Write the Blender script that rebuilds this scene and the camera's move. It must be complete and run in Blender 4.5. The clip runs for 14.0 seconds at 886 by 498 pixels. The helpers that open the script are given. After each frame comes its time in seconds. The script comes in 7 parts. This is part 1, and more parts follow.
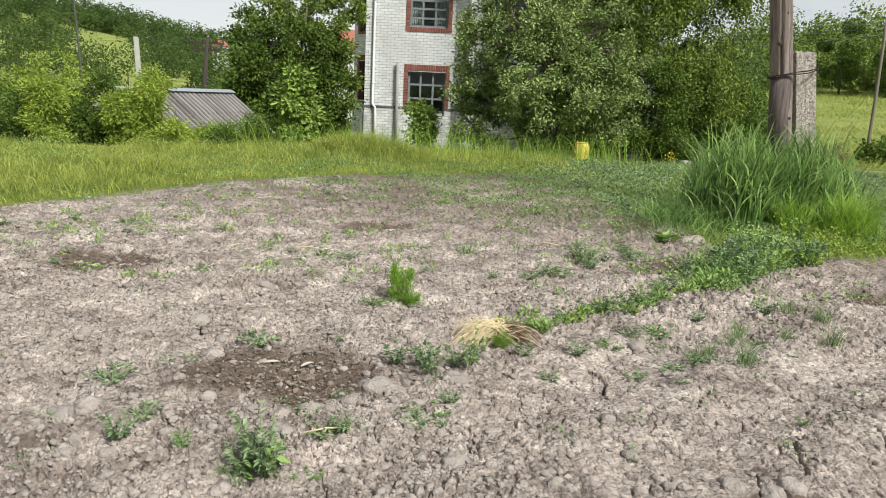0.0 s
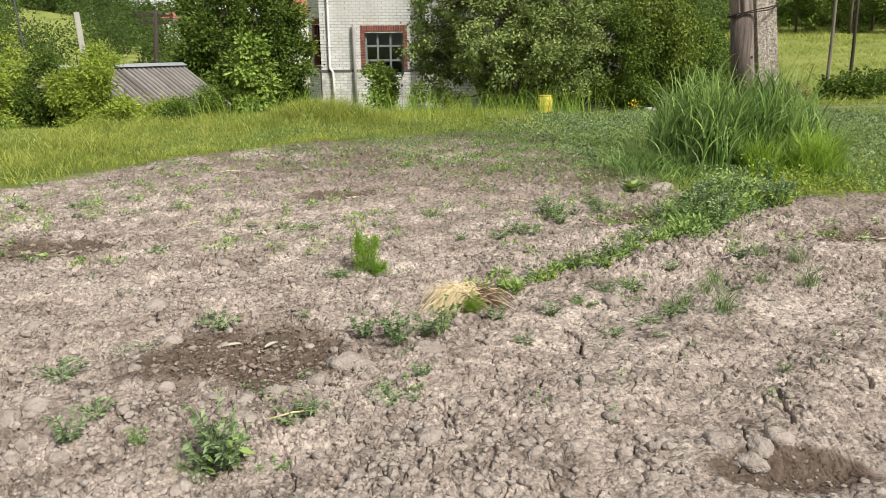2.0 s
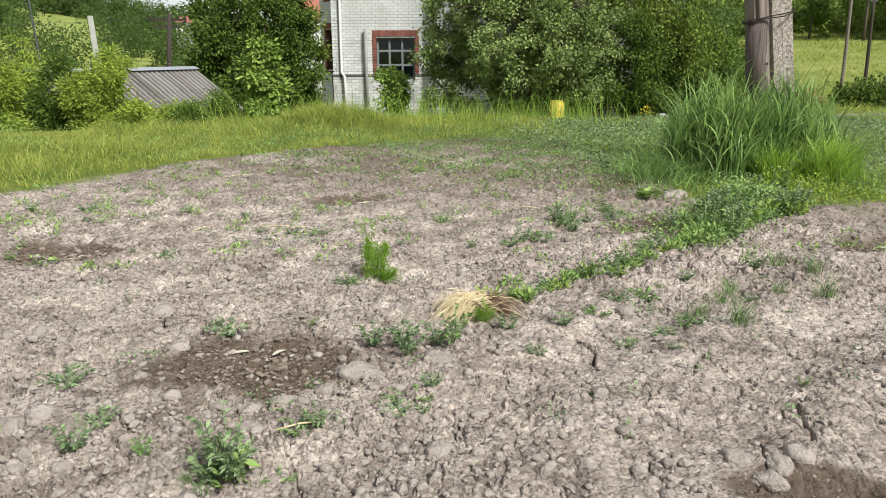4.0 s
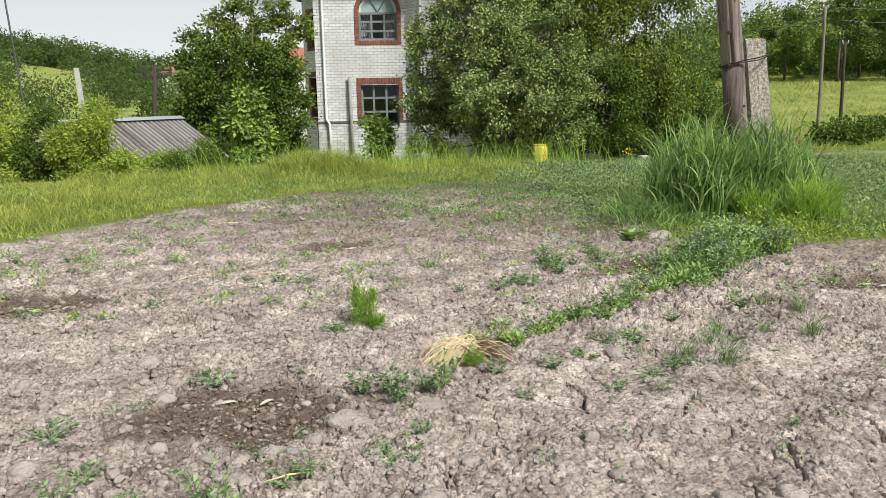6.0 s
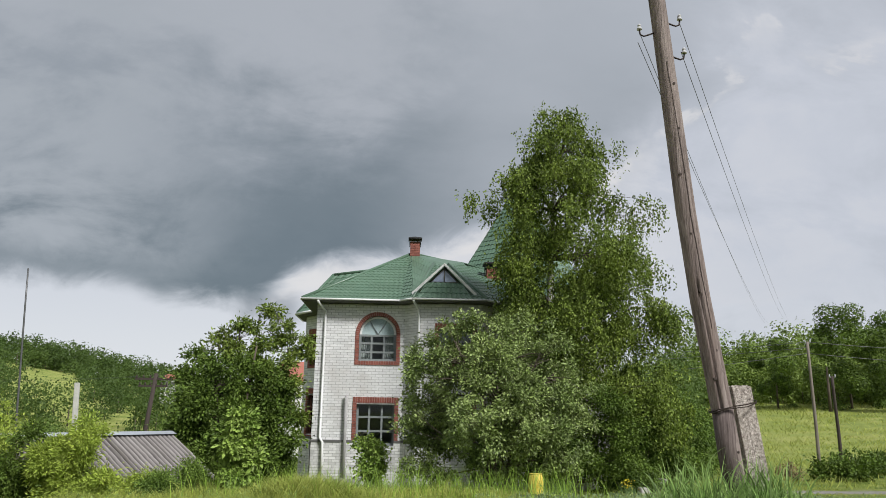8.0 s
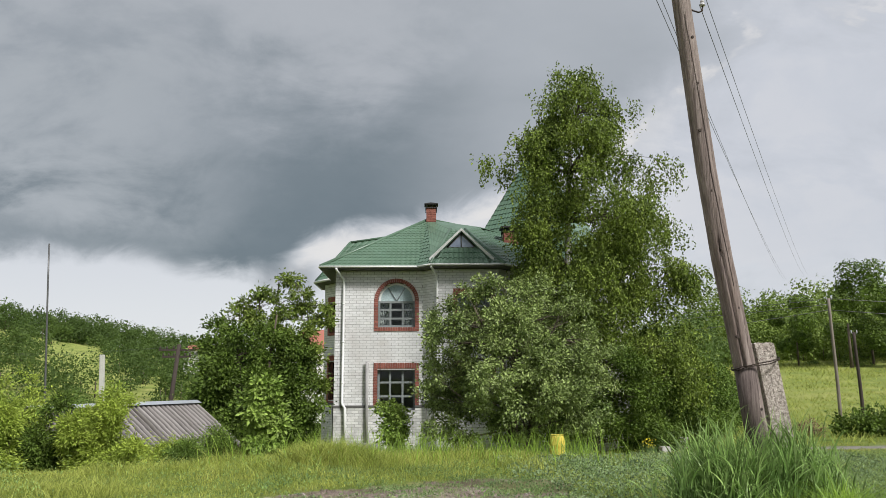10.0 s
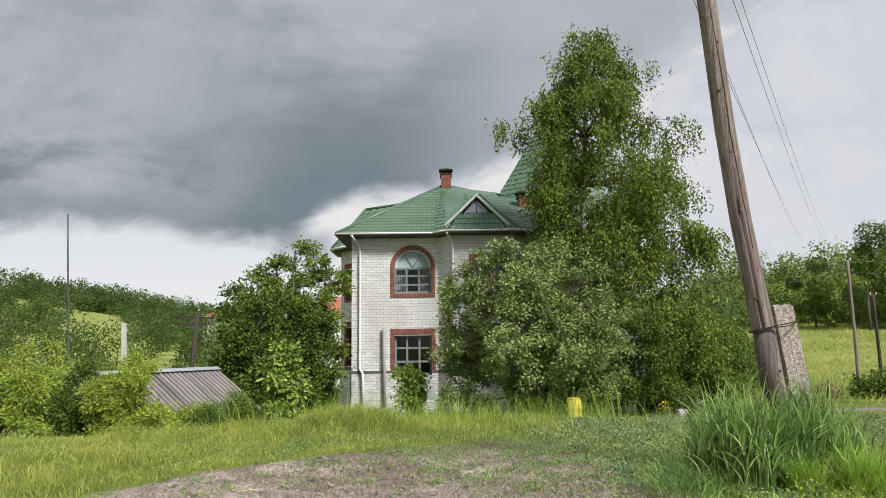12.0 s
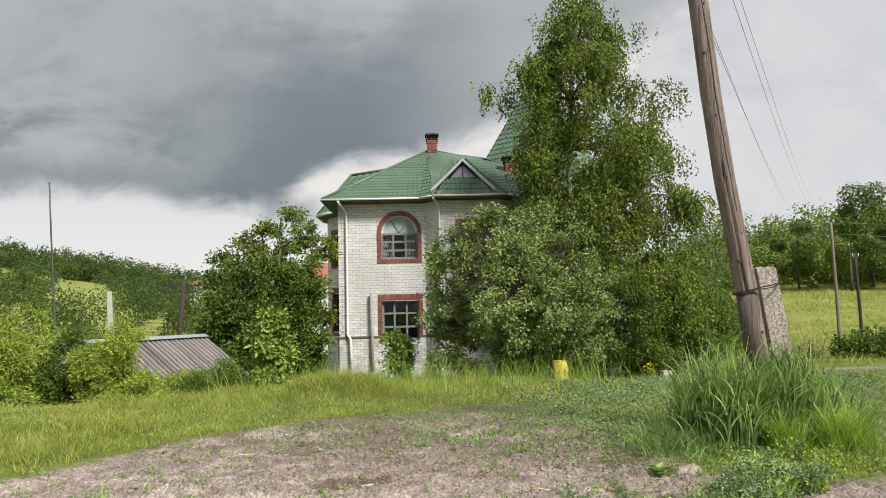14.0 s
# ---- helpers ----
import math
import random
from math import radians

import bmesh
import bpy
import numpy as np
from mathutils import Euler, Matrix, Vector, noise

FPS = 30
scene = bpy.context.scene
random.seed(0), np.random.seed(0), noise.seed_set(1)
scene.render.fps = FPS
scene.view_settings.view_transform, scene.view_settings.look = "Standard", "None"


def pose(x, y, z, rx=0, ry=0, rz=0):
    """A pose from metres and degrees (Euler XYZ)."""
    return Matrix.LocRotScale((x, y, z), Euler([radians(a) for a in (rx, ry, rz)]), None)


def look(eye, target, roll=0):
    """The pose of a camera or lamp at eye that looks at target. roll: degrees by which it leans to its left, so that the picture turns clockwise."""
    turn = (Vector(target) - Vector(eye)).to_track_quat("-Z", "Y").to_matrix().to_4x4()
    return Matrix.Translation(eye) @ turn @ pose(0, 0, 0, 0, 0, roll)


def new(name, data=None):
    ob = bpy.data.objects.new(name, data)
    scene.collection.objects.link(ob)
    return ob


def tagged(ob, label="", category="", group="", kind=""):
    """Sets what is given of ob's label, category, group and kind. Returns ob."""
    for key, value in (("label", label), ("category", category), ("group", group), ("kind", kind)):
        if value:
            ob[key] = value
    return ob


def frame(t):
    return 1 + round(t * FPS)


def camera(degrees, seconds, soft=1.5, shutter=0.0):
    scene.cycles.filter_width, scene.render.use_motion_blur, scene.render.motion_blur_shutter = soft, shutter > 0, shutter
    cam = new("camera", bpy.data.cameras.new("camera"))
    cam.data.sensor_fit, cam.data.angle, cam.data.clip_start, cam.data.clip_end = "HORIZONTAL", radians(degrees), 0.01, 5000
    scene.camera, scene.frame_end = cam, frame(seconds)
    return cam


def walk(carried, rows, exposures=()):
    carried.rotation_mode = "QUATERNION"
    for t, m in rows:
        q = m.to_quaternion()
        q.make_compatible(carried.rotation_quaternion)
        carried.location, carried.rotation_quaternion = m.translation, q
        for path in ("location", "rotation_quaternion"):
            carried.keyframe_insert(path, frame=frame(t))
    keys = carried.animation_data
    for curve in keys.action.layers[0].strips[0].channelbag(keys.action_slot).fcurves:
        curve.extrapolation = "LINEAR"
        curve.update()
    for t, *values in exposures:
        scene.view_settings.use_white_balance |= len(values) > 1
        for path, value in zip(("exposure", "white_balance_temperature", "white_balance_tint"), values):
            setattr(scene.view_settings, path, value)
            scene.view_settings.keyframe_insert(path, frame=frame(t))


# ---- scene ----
# Camera, held by hand, tilting up from the ploughed garden to the house.
cam = camera(61.0, 14.0, soft=0.55, shutter=0.2)
PATH = [
    (0.0, -0.028, -0.190, 1.350, 77.90, -2.77, 0.70),
    (0.5, -0.005, -0.105, 1.341, 78.94, -2.03, 2.10),
    (1.0, 0.018, -0.059, 1.343, 77.68, 0.21, -0.93),
    (1.5, 0.031, -0.039, 1.342, 76.04, 1.00, -2.93),
    (2.0, 0.010, -0.022, 1.326, 75.05, 0.45, -2.30),
    (2.2, 0.008, -0.015, 1.324, 74.78, 0.30, -1.31),
    (4.3, 0.007, 0.037, 1.328, 75.77, 0.14, -1.53),
    (4.5, 0.012, 0.031, 1.330, 76.05, 0.32, -2.18),
    (5.0, -0.007, 0.018, 1.324, 76.68, 0.65, -3.08),
    (5.5, 0.007, 0.020, 1.332, 77.48, 0.82, -3.09),
    (6.0, 0.004, 0.025, 1.337, 78.72, 0.97, -2.67),
    (6.5, -0.008, 0.020, 1.359, 81.15, 1.25, -2.07),
    (6.7, -0.006, 0.010, 1.391, 83.90, 1.05, -1.52),
    (7.0, 0.004, -0.007, 1.463, 91.04, 0.09, -1.17),
    (7.5, 0.026, -0.044, 1.586, 100.95, -0.85, -2.57),
    (7.7, 0.029, -0.060, 1.580, 102.43, -0.93, -3.01),
    (10.0, 0.013, -0.008, 1.564, 99.75, 0.29, -1.48),
    (10.5, 0.013, 0.007, 1.559, 98.93, 0.52, -1.17),
    (11.0, 0.004, 0.002, 1.563, 98.16, 0.65, -0.89),
    (11.5, 0.005, 0.004, 1.556, 97.58, 0.73, -0.56),
    (12.0, -0.005, -0.001, 1.551, 97.20, 0.74, -0.26),
    (12.5, 0.000, 0.000, 1.550, 97.00, 0.80, 0.00),
    (13.0, 0.006, 0.008, 1.549, 96.79, 0.88, 0.08),
    (13.5, 0.002, -0.002, 1.550, 95.93, 1.10, -0.40),
    (14.0, 0.007, 0.001, 1.555, 94.53, 1.34, -1.20),
]
EXPOSURES = [(0.0, 0.22, 6500, 5.0), (1.0, 0.22, 6750, 7.5), (2.0, 0.22, 6950, 8.0), (4.4, 0.26, 6480, 5.0), (5.2, 0.22, 6650, 5.5), (6.3, 0.24, 6500, 7.0), (7.0, 0.24, 7050, 12.5), (7.5, 0.04, 6350, 10.0), (8.2, 0.06, 6350, 10.0),
             (9.8, 0.10, 6450, 9.5), (12.5, 0.22, 6650, 10.5), (14.0, 0.22, 6850, 10.5)]
walk(cam, [(t, pose(*row)) for t, *row in PATH], EXPOSURES)

# ---------------------------------------------------------------- sky and sun
SUN_EL, SUN_AZ = radians(46), radians(140)
SKY_GAIN = 1.0


def build_world():
    world = bpy.data.worlds.new("cloudy_sky")
    scene.world = world
    world.use_nodes = True
    nt = world.node_tree
    nt.nodes.clear()
    N, L = nt.nodes.new, nt.links.new

    def put(sock, v):
        if isinstance(v, (int, float, tuple)):
            sock.default_value = v
        else:
            L(v, sock)

    def math_(op, a, b=0.0, clamp=False):
        n = N("ShaderNodeMath")
        n.operation, n.use_clamp = op, clamp
        put(n.inputs[0], a)
        put(n.inputs[1], b)
        return n.outputs[0]

    def ramp(v, lo, hi, to0=0.0, to1=1.0):
        n = N("ShaderNodeMapRange")
        n.interpolation_type = "SMOOTHSTEP"
        put(n.inputs[0], v)
        for i, q in enumerate((lo, hi, to0, to1)):
            put(n.inputs[i + 1], q)
        return n.outputs[0]

    def mix(fac, a, b):
        n = N("ShaderNodeMix")
        n.data_type = "RGBA"
        put(n.inputs[0], fac)
        put(n.inputs[6], a)
        put(n.inputs[7], b)
        return n.outputs[2]

    def noise(vec, scale, detail=6.0, rough=0.55, dist=0.0):
        n = N("ShaderNodeTexNoise")
        put(n.inputs["Vector"], vec)
        n.inputs["Scale"].default_value, n.inputs["Detail"].default_value = scale, detail
        n.inputs["Roughness"].default_value, n.inputs["Distortion"].default_value = rough, dist
        return n.outputs[0]

    tc = N("ShaderNodeTexCoord")
    sep = N("ShaderNodeSeparateXYZ")
    L(tc.outputs["Generated"], sep.inputs[0])
    x, y, z = sep.outputs
    yy = math_("MAXIMUM", y, 0.35)
    u, v = math_("DIVIDE", x, yy), math_("DIVIDE", z, yy)
    # the cloud deck lies flat overhead, so its pattern shrinks towards the horizon
    h = math_("ADD", math_("MAXIMUM", z, 0.0), 0.16)
    comb = N("ShaderNodeCombineXYZ")
    L(math_("DIVIDE", x, h), comb.inputs[0])
    L(math_("DIVIDE", y, h), comb.inputs[1])
    comb.inputs[2].default_value = 3.7
    deck = comb.outputs[0]
    flat = N("ShaderNodeCombineXYZ")
    L(u, flat.inputs[0])
    L(math_("MULTIPLY", v, 1.6), flat.inputs[1])
    flat.inputs[2].default_value = 1.3
    big = noise(deck, 0.55, 5, 0.5, 0.4)
    mid = noise(deck, 1.6, 7, 0.55, 0.3)
    rag = noise(flat.outputs[0], 9.0, 7, 0.6, 0.5)
    soft = noise(flat.outputs[0], 3.2, 5, 0.55, 0.8)
    # pale sky under the clouds, brighter near the ground
    pale = mix(ramp(v, 0.0, 0.28), (0.72, 0.735, 0.755, 1), (0.58, 0.60, 0.65, 1))
    # the dark rain cloud: its ragged lower edge hangs lowest in the west and climbs to the east
    rise = ramp(u, -0.20, -0.10, 0.166, 0.182)
    rise = math_("SUBTRACT", rise, math_("MULTIPLY", ramp(u, -0.42, -0.32, 0.0, 0.028), ramp(u, -0.15, -0.21)))
    rise = math_("ADD", rise, ramp(u, -0.12, 0.10, 0.0, 0.052))
    rise = math_("ADD", rise, ramp(u, 0.10, 0.24, 0.0, 0.060))
    rise = math_("ADD", rise, ramp(u, 0.24, 0.52, 0.0, 0.26))
    edge = math_("ADD", rise, math_("MULTIPLY", math_("SUBTRACT", rag, 0.5), 0.075))
    edge = math_("ADD", edge, math_("MULTIPLY", math_("SUBTRACT", soft, 0.5), 0.035))
    billow = noise(deck, 4.5, 9, 0.62, 0.6)
    puff = noise(flat.outputs[0], 4.6, 9, 0.60, 0.35)
    edge = math_("ADD", edge, math_("MULTIPLY", ramp(u, 0.14, 0.30), math_("MULTIPLY", math_("SUBTRACT", puff, 0.5), 0.30)))
    over = math_("SUBTRACT", v, edge)
    body = ramp(over, math_("SUBTRACT", -0.016, ramp(u, 0.10, 0.30, 0.0, 0.10)), math_("ADD", 0.030, ramp(u, 0.10, 0.30, 0.0, 0.13)))
    swell = noise(flat.outputs[0], 2.3, 8, 0.60, 0.30)
    mid = math_("ADD", math_("MULTIPLY", mid, 0.35), math_("MULTIPLY", billow, 0.25))
    mid = math_("ADD", mid, math_("MULTIPLY", puff, 0.40))
    # darkest along its belly, greyer and lumpier higher up
    high = math_("ADD", over, math_("MULTIPLY", math_("SUBTRACT", swell, 0.5), 0.42))
    high = math_("ADD", high, math_("MULTIPLY", math_("SUBTRACT", mid, 0.5), 0.60))
    tone = mix(ramp(high, -0.04, 0.11), (0.150, 0.182, 0.205, 1), (0.225, 0.256, 0.280, 1))
    tone = mix(ramp(high, 0.08, 0.24), tone, (0.300, 0.328, 0.358, 1))
    tone = mix(ramp(high, 0.22, 0.42), tone, (0.42, 0.44, 0.47, 1))
    heart = math_("MULTIPLY", ramp(u, -0.40, -0.20), ramp(u, 0.14, -0.08))
    heart = math_("MULTIPLY", heart, ramp(math_("ADD", over, math_("MULTIPLY", math_("SUBTRACT", mid, 0.5), 0.8)), 0.34, 0.10))
    tone = mix(math_("MULTIPLY", heart, 0.75), tone, (0.150, 0.184, 0.206, 1))
    # paler veils in the west and the east
    west = math_("MULTIPLY", ramp(u, -0.16, -0.50), ramp(math_("ADD", puff, math_("MULTIPLY", swell, 0.5)), 0.60, 0.86))
    tone = mix(math_("MULTIPLY", west, ramp(over, 0.01, 0.07)), tone, (0.385, 0.410, 0.435, 1))
    tone = mix(math_("MULTIPLY", ramp(u, -0.10, 0.20), ramp(big, 0.35, 0.6, 0.50, 0.92)), tone, (0.44, 0.462, 0.495, 1))
    pale = mix(math_("MULTIPLY", math_("MULTIPLY", ramp(puff, 0.54, 0.36), ramp(u, 0.22, 0.40)), 0.6), pale, (0.43, 0.455, 0.49, 1))
    pale = mix(math_("MULTIPLY", math_("MULTIPLY", ramp(puff, 0.50, 0.62), ramp(u, 0.20, 0.34)), 0.8), pale, (0.68, 0.68, 0.70, 1))
    # a torn grey scrap hangs below the edge beside the house
    scrap = math_("MULTIPLY", ramp(u, -0.235, -0.205), ramp(u, -0.125, -0.16))
    scrap = math_("MULTIPLY", scrap, ramp(math_("ABSOLUTE", math_("SUBTRACT", v, math_("ADD", 0.135, math_("MULTIPLY", math_("SUBTRACT", rag, 0.5), 0.10)))), 0.034, 0.008))
    pale = mix(math_("MULTIPLY", scrap, 0.85), pale, (0.32, 0.34, 0.37, 1))
    col = mix(body, pale, tone)
    # warm white gaps along the edge
    gap = math_("MULTIPLY", ramp(math_("ABSOLUTE", math_("ADD", over, 0.014)), 0.024, 0.0), ramp(soft, 0.42, 0.58))
    gap = math_("MULTIPLY", gap, ramp(u, -0.25, -0.20))
    col = mix(math_("MULTIPLY", gap, 0.75), col, (0.78, 0.75, 0.72, 1))
    # thinner, brighter cover to the east, and the open bright half of the sky behind
    east = math_("MULTIPLY", ramp(u, 0.24, 0.50), ramp(mid, 0.30, 0.70, 0.35, 1.0))
    col = mix(math_("MULTIPLY", east, 0.75), col, (0.56, 0.58, 0.63, 1))
    open_ = ramp(y, 0.30, -0.25)
    col = mix(open_, col, (0.40, 0.41, 0.43, 1))
    top = math_("MULTIPLY", ramp(z, 0.52, 0.80), ramp(y, 0.85, 0.4))
    col = mix(top, col, (0.40, 0.41, 0.43, 1))
    clouds = N("ShaderNodeBackground")
    L(col, clouds.inputs[0])
    clouds.inputs[1].default_value = SKY_GAIN
    sky = N("ShaderNodeTexSky")
    sky.sky_type = "NISHITA"
    sky.sun_disc = False
    sky.sun_elevation, sky.sun_rotation = SUN_EL, SUN_AZ
    clear = N("ShaderNodeBackground")
    L(sky.outputs[0], clear.inputs[0])
    clear.inputs[1].default_value = 0.1
    ms = N("ShaderNodeMixShader")
    ms.inputs[0].default_value = 0.94
    L(clear.outputs[0], ms.inputs[1])
    L(clouds.outputs[0], ms.inputs[2])
    out = N("ShaderNodeOutputWorld")
    L(ms.outputs[0], out.inputs[0])


build_world()
sun_data = bpy.data.lights.new("sun", "SUN")
sun_data.energy, sun_data.angle, sun_data.color = 4.5, radians(14), (1.0, 0.975, 0.94)
sun = new("sun", sun_data)
# sun_rotation runs clockwise from +y, seen from above
sun_dir = Vector((math.sin(SUN_AZ) * math.cos(SUN_EL), math.cos(SUN_AZ) * math.cos(SUN_EL), math.sin(SUN_EL)))
sun.matrix_world = look(sun_dir * 50, (0, 0, 0))

# ---------------------------------------------------------------- materials
MATS = {}


def material(name, cols, scale=4.0, fine=40.0, rough=0.85, bump=0.3, bump_scale=30.0, bump_dist=0.01, metal=0.0, spread=0.35,
             island=0.0, per_object=0.0, stretch=(1, 1, 1), stain=None, translucent=0.0, spec=0.3, local=False):
    """A node material: two noises mix the given colours; islands or objects may differ in lightness; stain adds a second, larger patchwork."""
    m = bpy.data.materials.new(name)
    MATS[name] = m
    m.use_nodes = True
    nt = m.node_tree
    nt.nodes.clear()
    N, L = nt.nodes.new, nt.links.new
    if local:
        src = N("ShaderNodeTexCoord").outputs["Object"]
    else:
        src = N("ShaderNodeNewGeometry").outputs["Position"]
    mp = N("ShaderNodeMapping")
    mp.inputs["Scale"].default_value = stretch
    L(src, mp.inputs[0])

    def noise(s, detail=4.0, rgh=0.6):
        n = N("ShaderNodeTexNoise")
        L(mp.outputs[0], n.inputs["Vector"])
        n.inputs["Scale"].default_value, n.inputs["Detail"].default_value, n.inputs["Roughness"].default_value = s, detail, rgh
        return n.outputs[0]

    a, b = noise(scale), noise(fine, 3.0)
    add = N("ShaderNodeMath")
    add.operation = "MULTIPLY_ADD"
    L(b, add.inputs[0])
    add.inputs[1].default_value = 0.6
    L(a, add.inputs[2])
    r = N("ShaderNodeMapRange")
    L(add.outputs[0], r.inputs[0])
    r.inputs[1].default_value, r.inputs[2].default_value = 0.8 - spread, 0.8 + spread
    ramp = N("ShaderNodeValToRGB")
    els = ramp.color_ramp.elements
    while len(els) < len(cols):
        els.new(0.5)
    for i, c in enumerate(cols):
        els[i].position = i / (len(cols) - 1)
        els[i].color = (*c, 1)
    L(r.outputs[0], ramp.inputs[0])
    col = ramp.outputs[0]

    def vary(col, source, amount):
        mr = N("ShaderNodeMapRange")
        L(source, mr.inputs[0])
        mr.inputs[3].default_value, mr.inputs[4].default_value = 1 - amount, 1 + amount
        hs = N("ShaderNodeHueSaturation")
        L(col, hs.inputs["Color"])
        L(mr.outputs[0], hs.inputs["Value"])
        return hs.outputs[0]

    if island:
        col = vary(col, N("ShaderNodeNewGeometry").outputs["Random Per Island"], island)
    if per_object:
        col = vary(col, N("ShaderNodeObjectInfo").outputs["Random"], per_object)
    if stain:
        sc, s_scale, lo, hi = stain
        mr = N("ShaderNodeMapRange")
        L(noise(s_scale, 5.0), mr.inputs[0])
        mr.inputs[1].default_value, mr.inputs[2].default_value = lo, hi
        mx = N("ShaderNodeMix")
        mx.data_type = "RGBA"
        L(mr.outputs[0], mx.inputs[0])
        L(col, mx.inputs[6])
        mx.inputs[7].default_value = (*sc, 1)
        col = mx.outputs[2]
    bs = N("ShaderNodeBsdfPrincipled")
    L(col, bs.inputs["Base Color"])
    bs.inputs["Roughness"].default_value, bs.inputs["Metallic"].default_value = rough, metal
    bs.inputs["Specular IOR Level"].default_value = spec
    if bump:
        bp = N("ShaderNodeBump")
        bp.inputs["Strength"].default_value, bp.inputs["Distance"].default_value = bump, bump_dist
        L(noise(bump_scale, 5.0), bp.inputs["Height"])
        L(bp.outputs[0], bs.inputs["Normal"])
    out = N("ShaderNodeOutputMaterial")
    if translucent:
        tr = N("ShaderNodeBsdfTranslucent")
        bright = N("ShaderNodeHueSaturation")
        bright.inputs["Value"].default_value = 1.5
        L(col, bright.inputs["Color"])
        L(bright.outputs[0], tr.inputs[0])
        ms = N("ShaderNodeMixShader")
        ms.inputs[0].default_value = translucent
        L(bs.outputs[0], ms.inputs[1])
        L(tr.outputs[0], ms.inputs[2])
        L(ms.outputs[0], out.inputs[0])
    else:
        L(bs.outputs[0], out.inputs[0])
    return m


def leafy(name, dark, light, scale=0.8, fine=5.0, island=0.48, translucent=0.12, rough=0.55, spec=0.2):
    return material(name, (dark, light), scale=scale, fine=fine, rough=rough, bump=0, island=island, translucent=translucent, spec=spec)


LEAF_BIRCH = leafy("birch_leaf", (0.050, 0.087, 0.014), (0.234, 0.300, 0.054), fine=9.0, island=0.62, translucent=0.2)
LEAF_APPLE = leafy("silver_green_leaf", (0.100, 0.152, 0.041), (0.332, 0.406, 0.138), fine=9.0, island=0.62, rough=0.45, spec=0.3)
LEAF_DARK = leafy("dark_leaf", (0.038, 0.074, 0.012), (0.150, 0.220, 0.036))
LEAF_MID = leafy("mid_green_leaf", (0.052, 0.100, 0.018), (0.175, 0.255, 0.046))
LEAF_BRIGHT = leafy("bright_leaf", (0.185, 0.265, 0.040), (0.380, 0.450, 0.080), island=0.36, translucent=0.25)
LEAF_WOOD = leafy("woodland_leaf", (0.034, 0.064, 0.018), (0.125, 0.185, 0.044), scale=0.07, fine=0.35, island=0.18, translucent=0.38)
LEAF_YOUNG = leafy("young_leaf", (0.085, 0.140, 0.024), (0.235, 0.295, 0.060))
LEAF_VALLEY = leafy("valley_leaf", (0.054, 0.100, 0.021), (0.165, 0.235, 0.050), scale=0.25, fine=1.5, island=0.25, translucent=0.34)
LEAF_FAR = leafy("sunny_wood_leaf", (0.080, 0.135, 0.023), (0.215, 0.285, 0.054), scale=0.12, fine=0.8, island=0.25)
GRASS_PALE = leafy("pale_low_grass", (0.150, 0.225, 0.075), (0.340, 0.420, 0.180), scale=1.5, fine=8.0, island=0.35, translucent=0.25)
LEAF_LIME = leafy("lime_weed_leaf", (0.185, 0.285, 0.052), (0.350, 0.445, 0.105), scale=2.5, fine=20.0, island=0.3)
GRASS = leafy("meadow_grass", (0.150, 0.215, 0.034), (0.480, 0.495, 0.130), scale=1.1, fine=4.0, island=0.32, translucent=0.30)
GRASS_TALL = leafy("tall_grass", (0.100, 0.190, 0.050), (0.340, 0.465, 0.155), scale=1.5, fine=8.0, island=0.6, translucent=0.3, rough=0.42)
GRASS_LIME = leafy("lime_grass", (0.170, 0.290, 0.035), (0.350, 0.480, 0.085), scale=1.5, fine=8.0, island=0.4, translucent=0.35)
WEED = leafy("weed_leaf", (0.100, 0.180, 0.058), (0.240, 0.345, 0.128), scale=2.5, fine=20.0, island=0.45)
WEED_LIGHT = leafy("light_weed_leaf", (0.165, 0.270, 0.072), (0.350, 0.465, 0.158), scale=2.5, fine=20.0, island=0.4)
WEED_BLUE = leafy("grey_green_weed_leaf", (0.120, 0.185, 0.085), (0.270, 0.345, 0.180), scale=2.5, fine=20.0, island=0.45)
FEATHER = leafy("feathery_lime_leaf", (0.130, 0.260, 0.025), (0.240, 0.390, 0.045), scale=5, fine=20.0, island=0.2)
STRAW = material("dry_straw", ((0.52, 0.41, 0.23), (0.78, 0.67, 0.45)), scale=20, fine=80, rough=0.7, bump=0, island=0.25)
DEAD_STEM = material("dead_brown_stem", ((0.12, 0.075, 0.05), (0.24, 0.16, 0.11)), scale=20, fine=80, rough=0.85, bump=0, island=0.3)
BARK = material("rough_bark", ((0.05, 0.04, 0.03), (0.16, 0.13, 0.10)), scale=6, fine=40, rough=0.9, bump=0.7, bump_scale=35, bump_dist=0.02, stretch=(1, 1, 0.25))
BARK_BIRCH = material("birch_bark", ((0.10, 0.09, 0.08), (0.62, 0.60, 0.56), (0.70, 0.68, 0.64)), scale=5, fine=30, rough=0.75, bump=0.4, stretch=(0.6, 0.6, 2.5), spread=0.3)
OLD_WOOD = material("weathered_pole_wood", ((0.075, 0.058, 0.050), (0.225, 0.182, 0.165), (0.40, 0.345, 0.315)), scale=24, fine=110, rough=0.85, bump=1.0, bump_scale=55, bump_dist=0.02,
                    stretch=(1.0, 1.0, 0.035), spread=0.34, stain=((0.17, 0.125, 0.105), 3.0, 0.50, 0.75))
DARK_WOOD = material("dark_damp_wood", ((0.035, 0.027, 0.024), (0.075, 0.058, 0.05)), scale=9, fine=60, rough=0.85, bump=0.5, stretch=(1.6, 1.6, 0.1))
